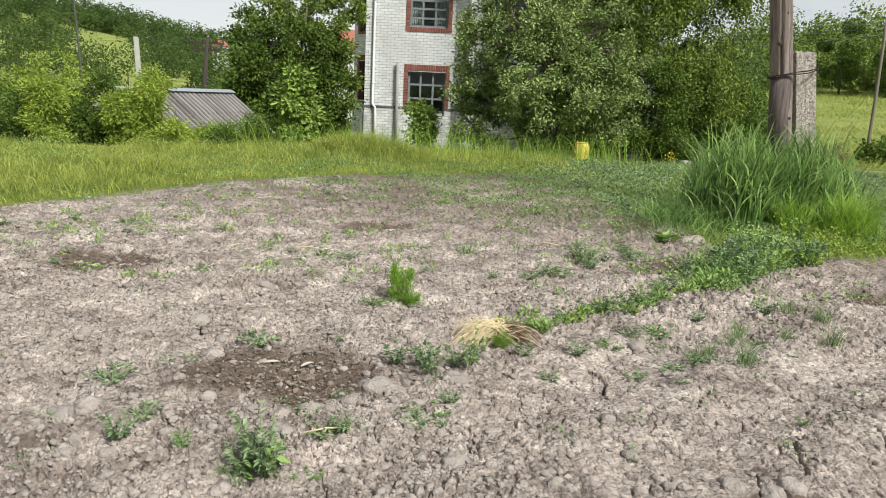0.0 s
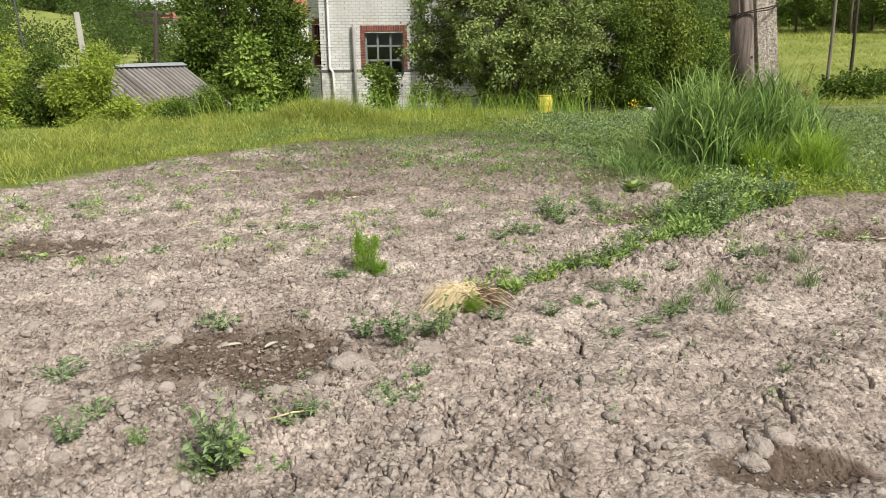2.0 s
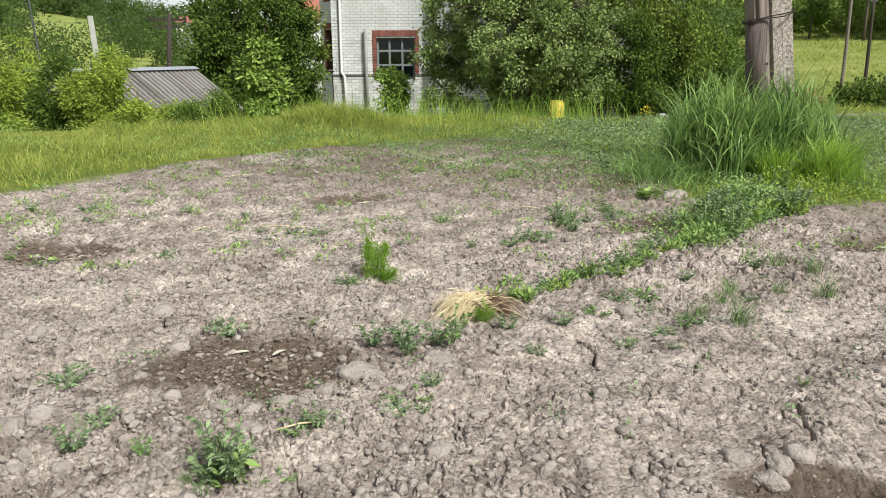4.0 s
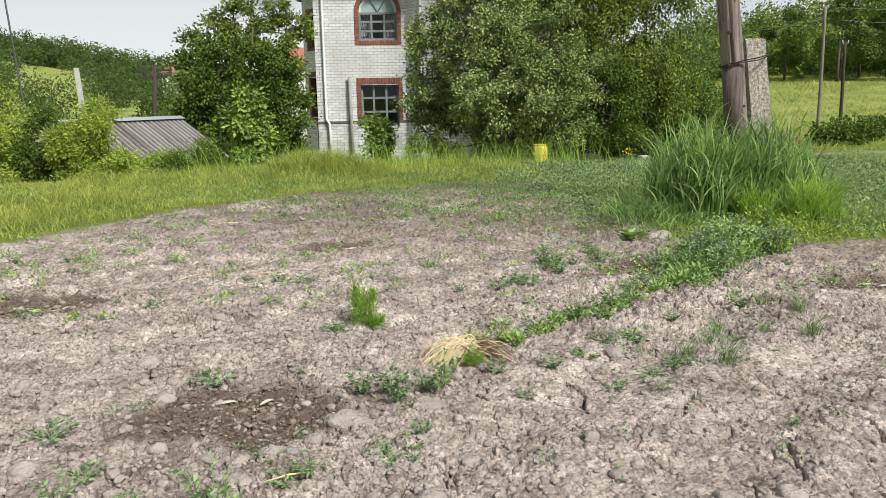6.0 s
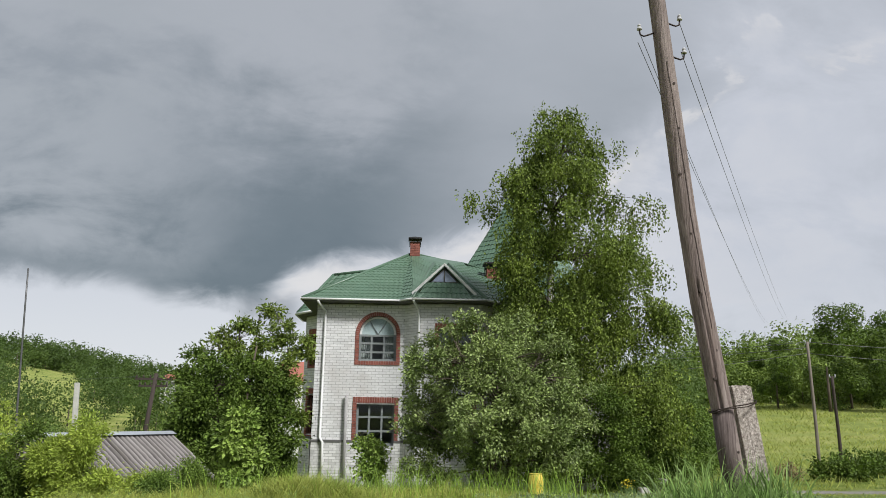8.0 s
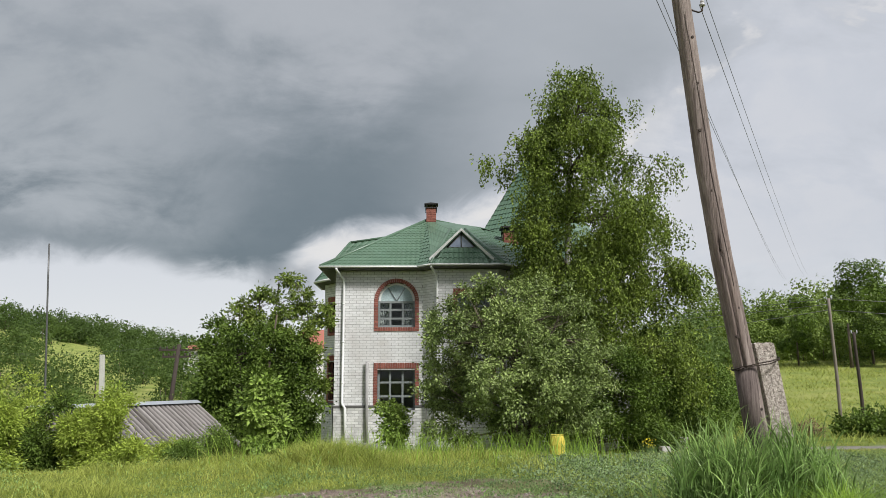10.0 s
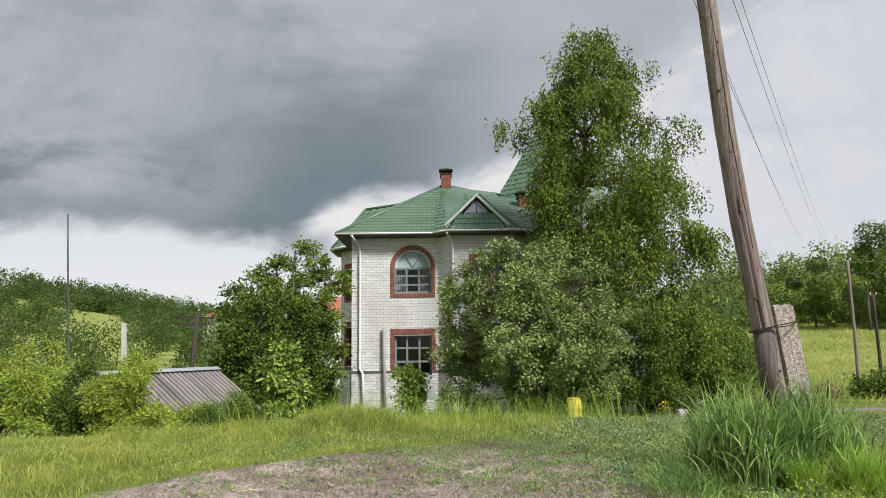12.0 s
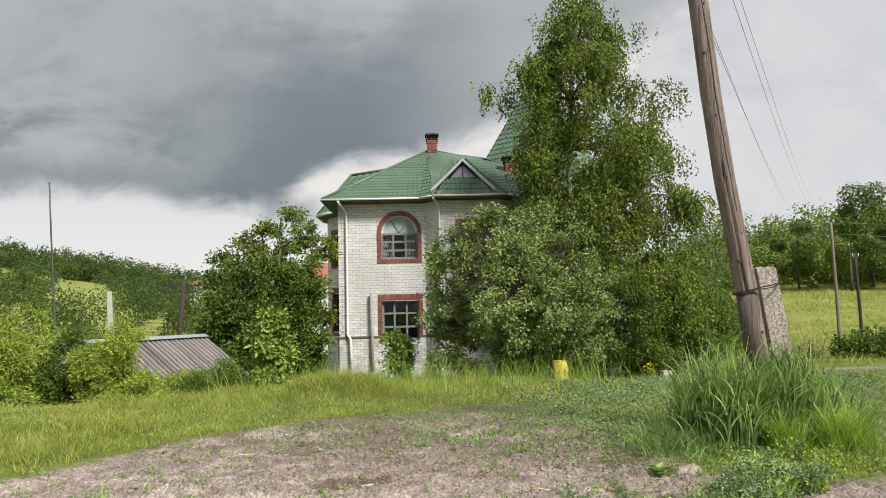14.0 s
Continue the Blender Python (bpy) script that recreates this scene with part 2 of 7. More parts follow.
CONCRETE = material("pebbly_concrete", ((0.12, 0.10, 0.088), (0.40, 0.35, 0.31), (0.70, 0.64, 0.58)), scale=32, fine=85, rough=0.9, bump=1.0, bump_scale=60, bump_dist=0.02, spread=0.24,
                    stain=((0.10, 0.085, 0.07), 2.2, 0.56, 0.8))
POST_CONCRETE = material("pale_concrete", ((0.42, 0.41, 0.38), (0.58, 0.57, 0.53)), scale=5, fine=40, rough=0.9, bump=0.3)
IRON = material("rusty_dark_iron", ((0.02, 0.018, 0.016), (0.07, 0.05, 0.04)), scale=20, fine=90, rough=0.7, metal=0.5, bump=0.2)
SOOT = material("sooty_black_tin", ((0.012, 0.012, 0.012), (0.035, 0.035, 0.034)), scale=8, fine=40, rough=0.7, bump=0.05)
PORCELAIN = material("white_porcelain", ((0.34, 0.34, 0.35), (0.60, 0.60, 0.61)), scale=9, fine=40, rough=0.2, bump=0)
WIRE = material("grey_wire", ((0.10, 0.10, 0.10), (0.17, 0.17, 0.17)), scale=5, fine=20, rough=0.5, bump=0, metal=0.6)
BRICK_W = material("white_silicate_brick", ((0.60, 0.60, 0.595), (0.74, 0.74, 0.735)), scale=2.0, fine=35, rough=0.9, bump=0.3, bump_scale=90, bump_dist=0.004, per_object=0.05, island=0.10, spread=0.4,
                   stain=((0.52, 0.485, 0.455), 0.55, 0.52, 0.80))
BRICK_DIRTY = material("weathered_plinth_brick", ((0.58, 0.575, 0.565), (0.78, 0.775, 0.76)), scale=1.6, fine=30, rough=0.9, bump=0.4, bump_scale=80, bump_dist=0.005, island=0.16, per_object=0.08,
                       stain=((0.22, 0.22, 0.215), 1.4, 0.54, 0.80))
MORTAR = material("grey_mortar", ((0.27, 0.265, 0.255), (0.42, 0.415, 0.40)), scale=4, fine=60, rough=0.95, bump=0.4)
BRICK_R = material("red_brick", ((0.17, 0.060, 0.047), (0.32, 0.125, 0.095)), scale=5, fine=50, rough=0.85, bump=0.3, island=0.18)
ROOF_GREEN = material("green_metal_tile", ((0.070, 0.130, 0.085), (0.110, 0.180, 0.122)), scale=0.9, fine=12, rough=0.38, bump=0.05, island=0.10, spec=0.5,
                      stain=((0.11, 0.20, 0.14), 0.7, 0.55, 0.85))
WHITE_METAL = material("white_painted_metal", ((0.66, 0.66, 0.65), (0.80, 0.80, 0.79)), scale=3, fine=25, rough=0.4, bump=0.03)
GREY_PIPE = material("grey_asbestos_pipe", ((0.25, 0.245, 0.24), (0.40, 0.395, 0.385)), scale=4, fine=40, rough=0.85, bump=0.2)
FRAME_GREY = material("grey_painted_frame", ((0.16, 0.18, 0.18), (0.27, 0.29, 0.29)), scale=6, fine=40, rough=0.55, bump=0.1)
FRAME_BROWN = material("brown_painted_frame", ((0.10, 0.042, 0.032), (0.17, 0.075, 0.058)), scale=6, fine=40, rough=0.55, bump=0.1)
SOFFIT = material("dark_soffit_boards", ((0.09, 0.09, 0.085), (0.16, 0.155, 0.15)), scale=4, fine=40, rough=0.8, bump=0.2)
INSIDE = material("bare_plaster", ((0.30, 0.29, 0.27), (0.42, 0.41, 0.39)), scale=2, fine=30, rough=0.9, bump=0.1)
CURTAIN = material("white_curtain", ((0.60, 0.60, 0.58), (0.78, 0.78, 0.76)), scale=3, fine=20, rough=0.8, bump=0, translucent=0.3)
SKY_SHEET = material("reflected_sky", ((0.62, 0.68, 0.72), (0.82, 0.86, 0.88)), scale=2.5, fine=14, rough=0.3, bump=0)
SLATE = material("asbestos_slate", ((0.110, 0.100, 0.096), (0.200, 0.184, 0.177), (0.29, 0.27, 0.26)), scale=2.5, fine=30, rough=0.9, bump=0.4, bump_scale=50, bump_dist=0.006,
                 stretch=(3.0, 0.15, 0.15), local=True, stain=((0.095, 0.085, 0.075), 1.6, 0.5, 0.72))
def shade_grooves(m, pitch, dark):
    """Paints shade in the troughs and light on the crests of a corrugated sheet that runs along the object's own y."""
    nt = m.node_tree
    bs = next(n for n in nt.nodes if n.bl_idname == "ShaderNodeBsdfPrincipled")
    co, wave = nt.nodes.new("ShaderNodeTexCoord"), nt.nodes.new("ShaderNodeTexWave")
    wave.bands_direction = "X"
    wave.inputs["Scale"].default_value, wave.inputs["Phase Offset"].default_value = 2 * math.pi / 20 / pitch, math.pi / 2
    wave.inputs["Distortion"].default_value = 0.0
    nt.links.new(co.outputs["Object"], wave.inputs["Vector"])
    mr = nt.nodes.new("ShaderNodeMapRange")
    mr.inputs[1].default_value, mr.inputs[2].default_value, mr.inputs[3].default_value, mr.inputs[4].default_value = 0.15, 0.85, dark, 1.35
    nt.links.new(wave.outputs["Fac"], mr.inputs[0])
    hs = nt.nodes.new("ShaderNodeHueSaturation")
    nt.links.new(bs.inputs["Base Color"].links[0].from_socket, hs.inputs["Color"])
    nt.links.new(mr.outputs[0], hs.inputs["Value"])
    nt.links.new(hs.outputs[0], bs.inputs["Base Color"])


shade_grooves(SLATE, 0.15, 0.45)
ZINC = material("galvanised_ridge_sheet", ((0.36, 0.39, 0.43), (0.50, 0.53, 0.57)), scale=3, fine=20, rough=0.4, metal=0.4, bump=0.05)
WHITEWASH = material("whitewashed_wall", ((0.55, 0.54, 0.51), (0.72, 0.71, 0.68)), scale=3, fine=30, rough=0.9, bump=0.3)
YELLOW = material("faded_yellow_plastic", ((0.55, 0.43, 0.05), (0.68, 0.55, 0.12)), scale=4, fine=30, rough=0.45, bump=0.05, stain=((0.45, 0.38, 0.12), 3.0, 0.55, 0.8))
RED_TILE = material("red_roof_tile", ((0.28, 0.09, 0.065), (0.40, 0.16, 0.12)), scale=2, fine=10, rough=0.7, bump=0.1)
CLOD = material("dry_clay_clod", ((0.23, 0.195, 0.173), (0.35, 0.302, 0.271), (0.44, 0.385, 0.35)), scale=14, fine=90, rough=0.95, bump=1.0, bump_scale=26, bump_dist=0.03, island=0.14, per_object=0.1)
CLOD_DARK = material("damp_clay_crumb", ((0.150, 0.118, 0.095), (0.27, 0.215, 0.178)), scale=9, fine=60, rough=0.95, bump=0.6, bump_scale=70, bump_dist=0.006, island=0.2)
PALE_LEAF = material("dry_pale_leaf", ((0.40, 0.38, 0.30), (0.54, 0.51, 0.42)), scale=12, fine=60, rough=0.8, bump=0.1)
STONE = material("grey_block", ((0.36, 0.34, 0.32), (0.52, 0.50, 0.47)), scale=6, fine=40, rough=0.9, bump=0.3)
FLOWER = material("yellow_petal", ((0.75, 0.58, 0.02), (0.85, 0.72, 0.05)), scale=10, fine=30, rough=0.6, bump=0)


def glass_material():
    """Thin window glass: clear, with the reflection growing at a slant."""
    m = bpy.data.materials.new("window_glass")
    m.use_nodes = True
    nt = m.node_tree
    nt.nodes.clear()
    N, L = nt.nodes.new, nt.links.new
    clear, gloss, fres, ms, out = (N(k) for k in ("ShaderNodeBsdfTransparent", "ShaderNodeBsdfGlossy", "ShaderNodeFresnel", "ShaderNodeMixShader", "ShaderNodeOutputMaterial"))
    clear.inputs[0].default_value = (0.80, 0.85, 0.84, 1)
    gloss.inputs["Roughness"].default_value = 0.02
    fres.inputs[0].default_value = 1.42
    L(fres.outputs[0], ms.inputs[0])
    L(clear.outputs[0], ms.inputs[1])
    L(gloss.outputs[0], ms.inputs[2])
    L(ms.outputs[0], out.inputs[0])
    return m


GLASS = glass_material()


def ground_material():
    """Clay soil and grass on one sheet: the two attributes say where the soil is bare and where it was freshly dug."""
    m = bpy.data.materials.new("garden_ground")
    m.use_nodes = True
    nt = m.node_tree
    nt.nodes.clear()
    N, L = nt.nodes.new, nt.links.new
    place = N("ShaderNodeVectorMath")
    place.operation = "MULTIPLY"
    L(N("ShaderNodeNewGeometry").outputs["Position"], place.inputs[0])
    place.inputs[1].default_value = (1.0, 1.0, 0.9)
    pos = place.outputs[0]

    def noise(s, detail=5.0, rgh=0.6):
        n = N("ShaderNodeTexNoise")
        L(pos, n.inputs["Vector"])
        n.inputs["Scale"].default_value, n.inputs["Detail"].default_value, n.inputs["Roughness"].default_value = s, detail, rgh
        return n.outputs[0]

    def ramp(v, stops):
        r = N("ShaderNodeValToRGB")
        els = r.color_ramp.elements
        while len(els) < len(stops):
            els.new(0.5)
        for i, (p, c) in enumerate(stops):
            els[i].position, els[i].color = p, (*c, 1)
        L(v, r.inputs[0])
        return r.outputs[0]

    def mix(f, a, b, kind="MIX"):
        n = N("ShaderNodeMix")
        n.data_type, n.blend_type = "RGBA", kind
        if isinstance(f, float):
            n.inputs[0].default_value = f
        else:
            L(f, n.inputs[0])
        L(a, n.inputs[6])
        L(b, n.inputs[7])
        return n.outputs[2]

    def attr(name):
        a = N("ShaderNodeAttribute")
        a.attribute_name = name
        return a.outputs["Fac"]

    dry = ramp(noise(3.5, 7, 0.68), ((0.32, (0.240, 0.193, 0.166)), (0.47, (0.455, 0.380, 0.336)), (0.64, (0.640, 0.545, 0.486))))
    # every clod and crumb has a lightness of its own
    warp = N("ShaderNodeTexNoise")
    L(pos, warp.inputs["Vector"])
    warp.inputs["Scale"].default_value, warp.inputs["Detail"].default_value = 30.0, 3.0
    bent = N("ShaderNodeVectorMath")
    bent.operation = "MULTIPLY_ADD"
    L(warp.outputs["Color"], bent.inputs[0])
    bent.inputs[1].default_value = (0.014, 0.014, 0.0)
    L(pos, bent.inputs[2])
    for size, spread in ((9.0, 0.11), (24.0, 0.19), (60.0, 0.18)):
        vor = N("ShaderNodeTexVoronoi")
        vor.inputs["Scale"].default_value = size
        L(bent.outputs[0], vor.inputs["Vector"])
        split = N("ShaderNodeSeparateColor")
        L(vor.outputs["Color"], split.inputs[0])
        tint = ramp(split.outputs[0], ((0.0, (1 - spread, 1 - spread, 1 - spread)), (1.0, (1 + spread, 1 + spread, 1 + spread))))
        dry = mix(1.0, dry, tint, "MULTIPLY")
    grain = ramp(noise(55, 6, 0.75), ((0.33, (0.45, 0.43, 0.41)), (0.46, (0.95, 0.95, 0.95)), (0.64, (1.27, 1.27, 1.27))))
    dry = mix(0.9, dry, grain, "MULTIPLY")
    dug = ramp(noise(24, 6, 0.7), ((0.30, (0.120, 0.088, 0.068)), (0.60, (0.205, 0.155, 0.124)), (0.8, (0.33, 0.26, 0.215))))
    soil = mix(attr("dug"), dry, dug)
    turf = ramp(noise(0.9, 6), ((0.32, (0.100, 0.150, 0.027)), (0.52, (0.195, 0.255, 0.051)), (0.70, (0.285, 0.305, 0.090))))
    turf2 = ramp(noise(14, 5, 0.7), ((0.30, (0.55, 0.55, 0.50)), (0.70, (1.2, 1.2, 1.15))))
    turf = mix(0.8, turf, turf2, "MULTIPLY")
    hay = ramp(noise(0.22, 9, 0.75), ((0.36, (0.165, 0.220, 0.053)), (0.50, (0.260, 0.305, 0.080)), (0.64, (0.360, 0.365, 0.130))))
    turf = mix(attr("hay"), turf, hay)
    col = mix(attr("soil"), turf, soil)
    track = ramp(noise(4, 6), ((0.3, (0.22, 0.205, 0.185)), (0.7, (0.36, 0.34, 0.31))))
    col = mix(attr("track"), col, track)
    bs = N("ShaderNodeBsdfPrincipled")
    L(col, bs.inputs["Base Color"])
    bs.inputs["Roughness"].default_value, bs.inputs["Specular IOR Level"].default_value = 0.95, 0.15
    # crumbs and plates as fine relief
    height = noise(45, 8, 0.70)
    for size, amount in ((11.0, 0.70), (26.0, 0.55), (60.0, 0.25)):
        vor = N("ShaderNodeTexVoronoi")
        vor.inputs["Scale"].default_value = size
        L(bent.outputs[0], vor.inputs["Vector"])
        mr = N("ShaderNodeMapRange")
        mr.interpolation_type = "SMOOTHSTEP"
        L(vor.outputs["Distance"], mr.inputs[0])
        mr.inputs[1].default_value, mr.inputs[2].default_value = 0.15, 0.85
        mr.inputs[3].default_value, mr.inputs[4].default_value = amount, 0.0
        ad = N("ShaderNodeMath")
        L(height, ad.inputs[0])
        L(mr.outputs[0], ad.inputs[1])
        height = ad.outputs[0]
    bp = N("ShaderNodeBump")
    bp.inputs["Strength"].default_value, bp.inputs["Distance"].default_value = 1.0, 0.028
    L(height, bp.inputs["Height"])
    L(bp.outputs[0], bs.inputs["Normal"])
    out = N("ShaderNodeOutputMaterial")
    L(bs.outputs[0], out.inputs[0])
    return m


GROUND = ground_material()
WITHERED = material("withered_twig", ((0.16, 0.11, 0.06), (0.34, 0.25, 0.14)), scale=8, fine=40, rough=0.85, bump=0, island=0.3)
POLE_GREY = material("grey_brown_pole_wood", ((0.15, 0.125, 0.105), (0.27, 0.235, 0.205)), scale=12, fine=60, rough=0.9, bump=0.4, stretch=(1, 1, 0.1))

# ---------------------------------------------------------------- mesh helpers
rng = np.random.default_rng(7)


def fast_mesh(name, co, faces, smooth=False):
    """A mesh from an array of vertices and one array, or a list of arrays, of faces with equal corner counts."""
    groups = [np.asarray(f, np.int32) for f in (faces if isinstance(faces, list) else [faces]) if len(f)]
    me = bpy.data.meshes.new(name)
    co = np.asarray(co, np.float32)
    me.vertices.add(len(co))
    me.vertices.foreach_set("co", co.ravel())
    loops = np.concatenate([g.ravel() for g in groups])
    sizes = np.concatenate([np.full(len(g), g.shape[1], np.int32) for g in groups])
    starts = np.concatenate([[0], np.cumsum(sizes)[:-1]]).astype(np.int32)
    me.loops.add(len(loops))
    me.loops.foreach_set("vertex_index", loops)
    me.polygons.add(len(sizes))
    me.polygons.foreach_set("loop_start", starts)
    me.polygons.foreach_set("loop_total", sizes)
    flags = np.full(len(sizes), smooth) if isinstance(smooth, bool) else np.asarray(smooth, bool)
    me.polygons.foreach_set("use_smooth", flags)
    me.update(calc_edges=True)
    return me


class Heap:
    """Gathers vertices and faces of many pieces into one mesh."""

    def __init__(self):
        self.co, self.f3, self.f4, self.s3, self.s4, self.n = [], [], [], [], [], 0

    def add(self, co, tris=None, quads=None, smooth=False):
        co = np.asarray(co, float).reshape(-1, 3)
        if tris is not None and len(tris):
            self.f3.append(np.asarray(tris, np.int64) + self.n)
            self.s3.append(np.zeros(len(tris), bool))
        if quads is not None and len(quads):
            self.f4.append(np.asarray(quads, np.int64) + self.n)
            self.s4.append(np.full(len(quads), smooth))
        self.co.append(co)
        self.n += len(co)

    def box(self, lo, hi, m=None):
        x0, y0, z0 = lo
        x1, y1, z1 = hi
        co = np.array([(x0, y0, z0), (x1, y0, z0), (x1, y1, z0), (x0, y1, z0), (x0, y0, z1), (x1, y0, z1), (x1, y1, z1), (x0, y1, z1)], float)
        if m is not None:
            a = np.array(m)
            co = co @ a[:3, :3].T + a[:3, 3]
        self.add(co, quads=[(3, 2, 1, 0), (4, 5, 6, 7), (0, 1, 5, 4), (1, 2, 6, 5), (2, 3, 7, 6), (3, 0, 4, 7)])

    def tube(self, pts, radii, sides=8, cap=True):
        pts = np.asarray(pts, float)
        radii = np.broadcast_to(np.asarray(radii, float), (len(pts),))
        d = np.gradient(pts, axis=0)
        d /= np.linalg.norm(d, axis=1, keepdims=True) + 1e-9
        ref = np.array([0, 0, 1.0]) if abs(d[:, 2]).mean() < 0.8 else np.array([1.0, 0, 0])
        s = np.cross(d, ref)
        s /= np.linalg.norm(s, axis=1, keepdims=True) + 1e-9
        t = np.cross(d, s)
        a = np.arange(sides) * 2 * np.pi / sides
        ring = pts[:, None] + radii[:, None, None] * (np.cos(a)[None, :, None] * s[:, None] + np.sin(a)[None, :, None] * t[:, None])
        i, j = np.meshgrid(np.arange(len(pts) - 1), np.arange(sides), indexing="ij")
        k = (j + 1) % sides
        q = np.stack([i * sides + j, i * sides + k, (i + 1) * sides + k, (i + 1) * sides + j], -1).reshape(-1, 4)
        co = ring.reshape(-1, 3)
        tr = []
        if cap:
            n = len(co)
            co = np.vstack([co, pts[0], pts[-1]])
            for j in range(sides):
                tr.append((n, (j + 1) % sides, j))
                tr.append((n + 1, n - sides + j, n - sides + (j + 1) % sides))
        self.add(co, tr, q, True)

    def mesh(self, name):
        faces = []
        if self.f3:
            faces.append(np.concatenate(self.f3))
        if self.f4:
            faces.append(np.concatenate(self.f4))
        return fast_mesh(name, np.concatenate(self.co), faces, np.concatenate(self.s3 + self.s4))


def part(name, me, mat, parent=None, label=""):
    """Links a mesh, a Heap or a bmesh as one object, under a thing or a part."""
    if isinstance(me, Heap):
        me = me.mesh(name)
    elif isinstance(me, bmesh.types.BMesh):
        bm, me = me, bpy.data.meshes.new(name)
        bm.to_mesh(me)
        bm.free()
    if mat and not me.materials:
        me.materials.append(mat)
    ob = new(name, me)
    if parent:
        ob.parent = parent
    return tagged(ob, label)


def thing(name, at, label, category, group="", kind="", turn=0.0):
    e = new(name)
    e.matrix_basis = pose(*at, 0, 0, turn)
    e.empty_display_size = 0.2
    return tagged(e, label, category, group, kind)


def hash2(ix, iy, k):
    h = (ix * 374761393 + iy * 668265263 + k * 974634721) & 0xFFFFFFFF
    h = ((h ^ (h >> 13)) * 1274126177) & 0xFFFFFFFF
    return ((h ^ (h >> 16)) & 0xFFFFFF) / float(0xFFFFFF)


def vnoise(x, y, scale, seed=0, octaves=3):
    """Smooth value noise, 0 to 1, for arrays of places; scale is the size of a blob in metres."""
    out, amp, tot = 0.0, 1.0, 0.0
    for o in range(octaves):
        u, v = np.asarray(x) / scale * 2**o + 13.7 * o, np.asarray(y) / scale * 2**o - 7.1 * o
        iu, iv = np.floor(u).astype(np.int64), np.floor(v).astype(np.int64)
        fu, fv = u - iu, v - iv
        fu, fv = fu * fu * (3 - 2 * fu), fv * fv * (3 - 2 * fv)
        a, b = hash2(iu, iv, seed + o), hash2(iu + 1, iv, seed + o)
        c, d = hash2(iu, iv + 1, seed + o), hash2(iu + 1, iv + 1, seed + o)
        out = out + amp * ((a * (1 - fu) + b * fu) * (1 - fv) + (c * (1 - fu) + d * fu) * fv)
        tot += amp
        amp *= 0.5
    return out / tot


def cells(x, y, size, seed):
    """Cell pattern: distance to the nearest seed, the second nearest, and a number for the nearest cell."""
    u, v = x / size, y / size
    iu, iv = np.floor(u).astype(np.int64), np.floor(v).astype(np.int64)
    f1, f2 = np.full(u.shape, 9.0), np.full(u.shape, 9.0)
    ident = np.zeros(u.shape)
    for di in (-1, 0, 1):
        for dj in (-1, 0, 1):
            a, b = iu + di, iv + dj
            px, py = a + 0.1 + 0.8 * hash2(a, b, seed), b + 0.1 + 0.8 * hash2(a, b, seed + 1)
            d = np.hypot(u - px, v - py)
            near = d < f1
            f2 = np.where(near, f1, np.minimum(f2, d))
            ident = np.where(near, hash2(a, b, seed + 2), ident)
            f1 = np.where(near, d, f1)
    return f1, f2, ident


def sstep(a, b, v):
    t = np.clip((np.asarray(v, float) - a) / (b - a), 0, 1)
    return t * t * (3 - 2 * t)


# ---------------------------------------------------------------- the lie of the land
FIELD = np.array([(-9, -6), (9, -6), (9, 6.9), (4.5, 6.65), (3.3, 6.45), (2.5, 6.9), (2.35, 8.2), (2.2, 10.2), (2.0, 12.2), (0.7, 12.1), (-0.5, 11.5), (-1.6, 10.9), (-2.5, 10.1),
                  (-3.1, 9.3), (-3.95, 7.8), (-5.6, 4.4), (-7, 0)])
# freshly dug places: x, y, half length, half width, turn in degrees, depth
PITS = [(-0.72, 3.17, 0.44, 0.40, 8, 0.045), (-2.48, 5.05, 0.50, 0.30, 30, 0.045), (-0.62, 6.95, 0.36, 0.22, 20, 0.04), (3.30, 5.10, 0.50, 0.20, 10, 0.05),
        (1.72, 5.75, 0.28, 0.42, -35, 0.03), (0.35, 11.55, 1.9, 0.32, 18, 0.03), (1.95, 7.7, 0.28, 0.5, -20, 0.03), (-2.4, 8.2, 0.35, 0.15, 15, 0.03), (1.22, 2.08, 0.30, 0.12, 5, 0.05)]


def field_inside(x, y):
    """Signed distance to the garden's edge, positive on the soil."""
    x, y = np.asarray(x, float), np.asarray(y, float)
    best, inside = np.full(x.shape, 1e9), np.zeros(x.shape, bool)
    n = len(FIELD)
    for i in range(n):
        (ax, ay), (bx, by) = FIELD[i], FIELD[(i + 1) % n]
        t = np.clip(((x - ax) * (bx - ax) + (y - ay) * (by - ay)) / ((bx - ax) ** 2 + (by - ay) ** 2), 0, 1)
        best = np.minimum(best, np.hypot(x - ax - t * (bx - ax), y - ay - t * (by - ay)))
        cross = ((ay > y) != (by > y)) & (x < (bx - ax) * (y - ay) / (by - ay + 1e-12) + ax)
        inside ^= cross
    return np.where(inside, best, -best)


def soil_mask(x, y):
    d = field_inside(x, y) + 0.5 * (vnoise(x, y, 0.5, 3) - 0.5) + 0.25 * (vnoise(x, y, 0.15, 5) - 0.5)
    bare = sstep(-0.12, 0.12, d)
    # low weeds thicken towards the far and the right side of the garden
    green = 0.55 * sstep(7.0, 11.5, y + 0.5 * x) * sstep(0.42, 0.62, vnoise(x, y, 0.6, 31))
    return bare * (1 - green)


def dug_mask(x, y):
    m = np.zeros(np.shape(x))
    for px, py, a, b, turn, _ in PITS:
        c, s = math.cos(radians(turn)), math.sin(radians(turn))
        u, v = (x - px) * c + (y - py) * s, -(x - px) * s + (y - py) * c
        r = np.hypot(u / a, v / b) + 1.3 * (vnoise(x, y, 0.20, 9, 4) - 0.5)
        m = np.maximum(m, 1 - sstep(0.70, 1.20, r))
    return m


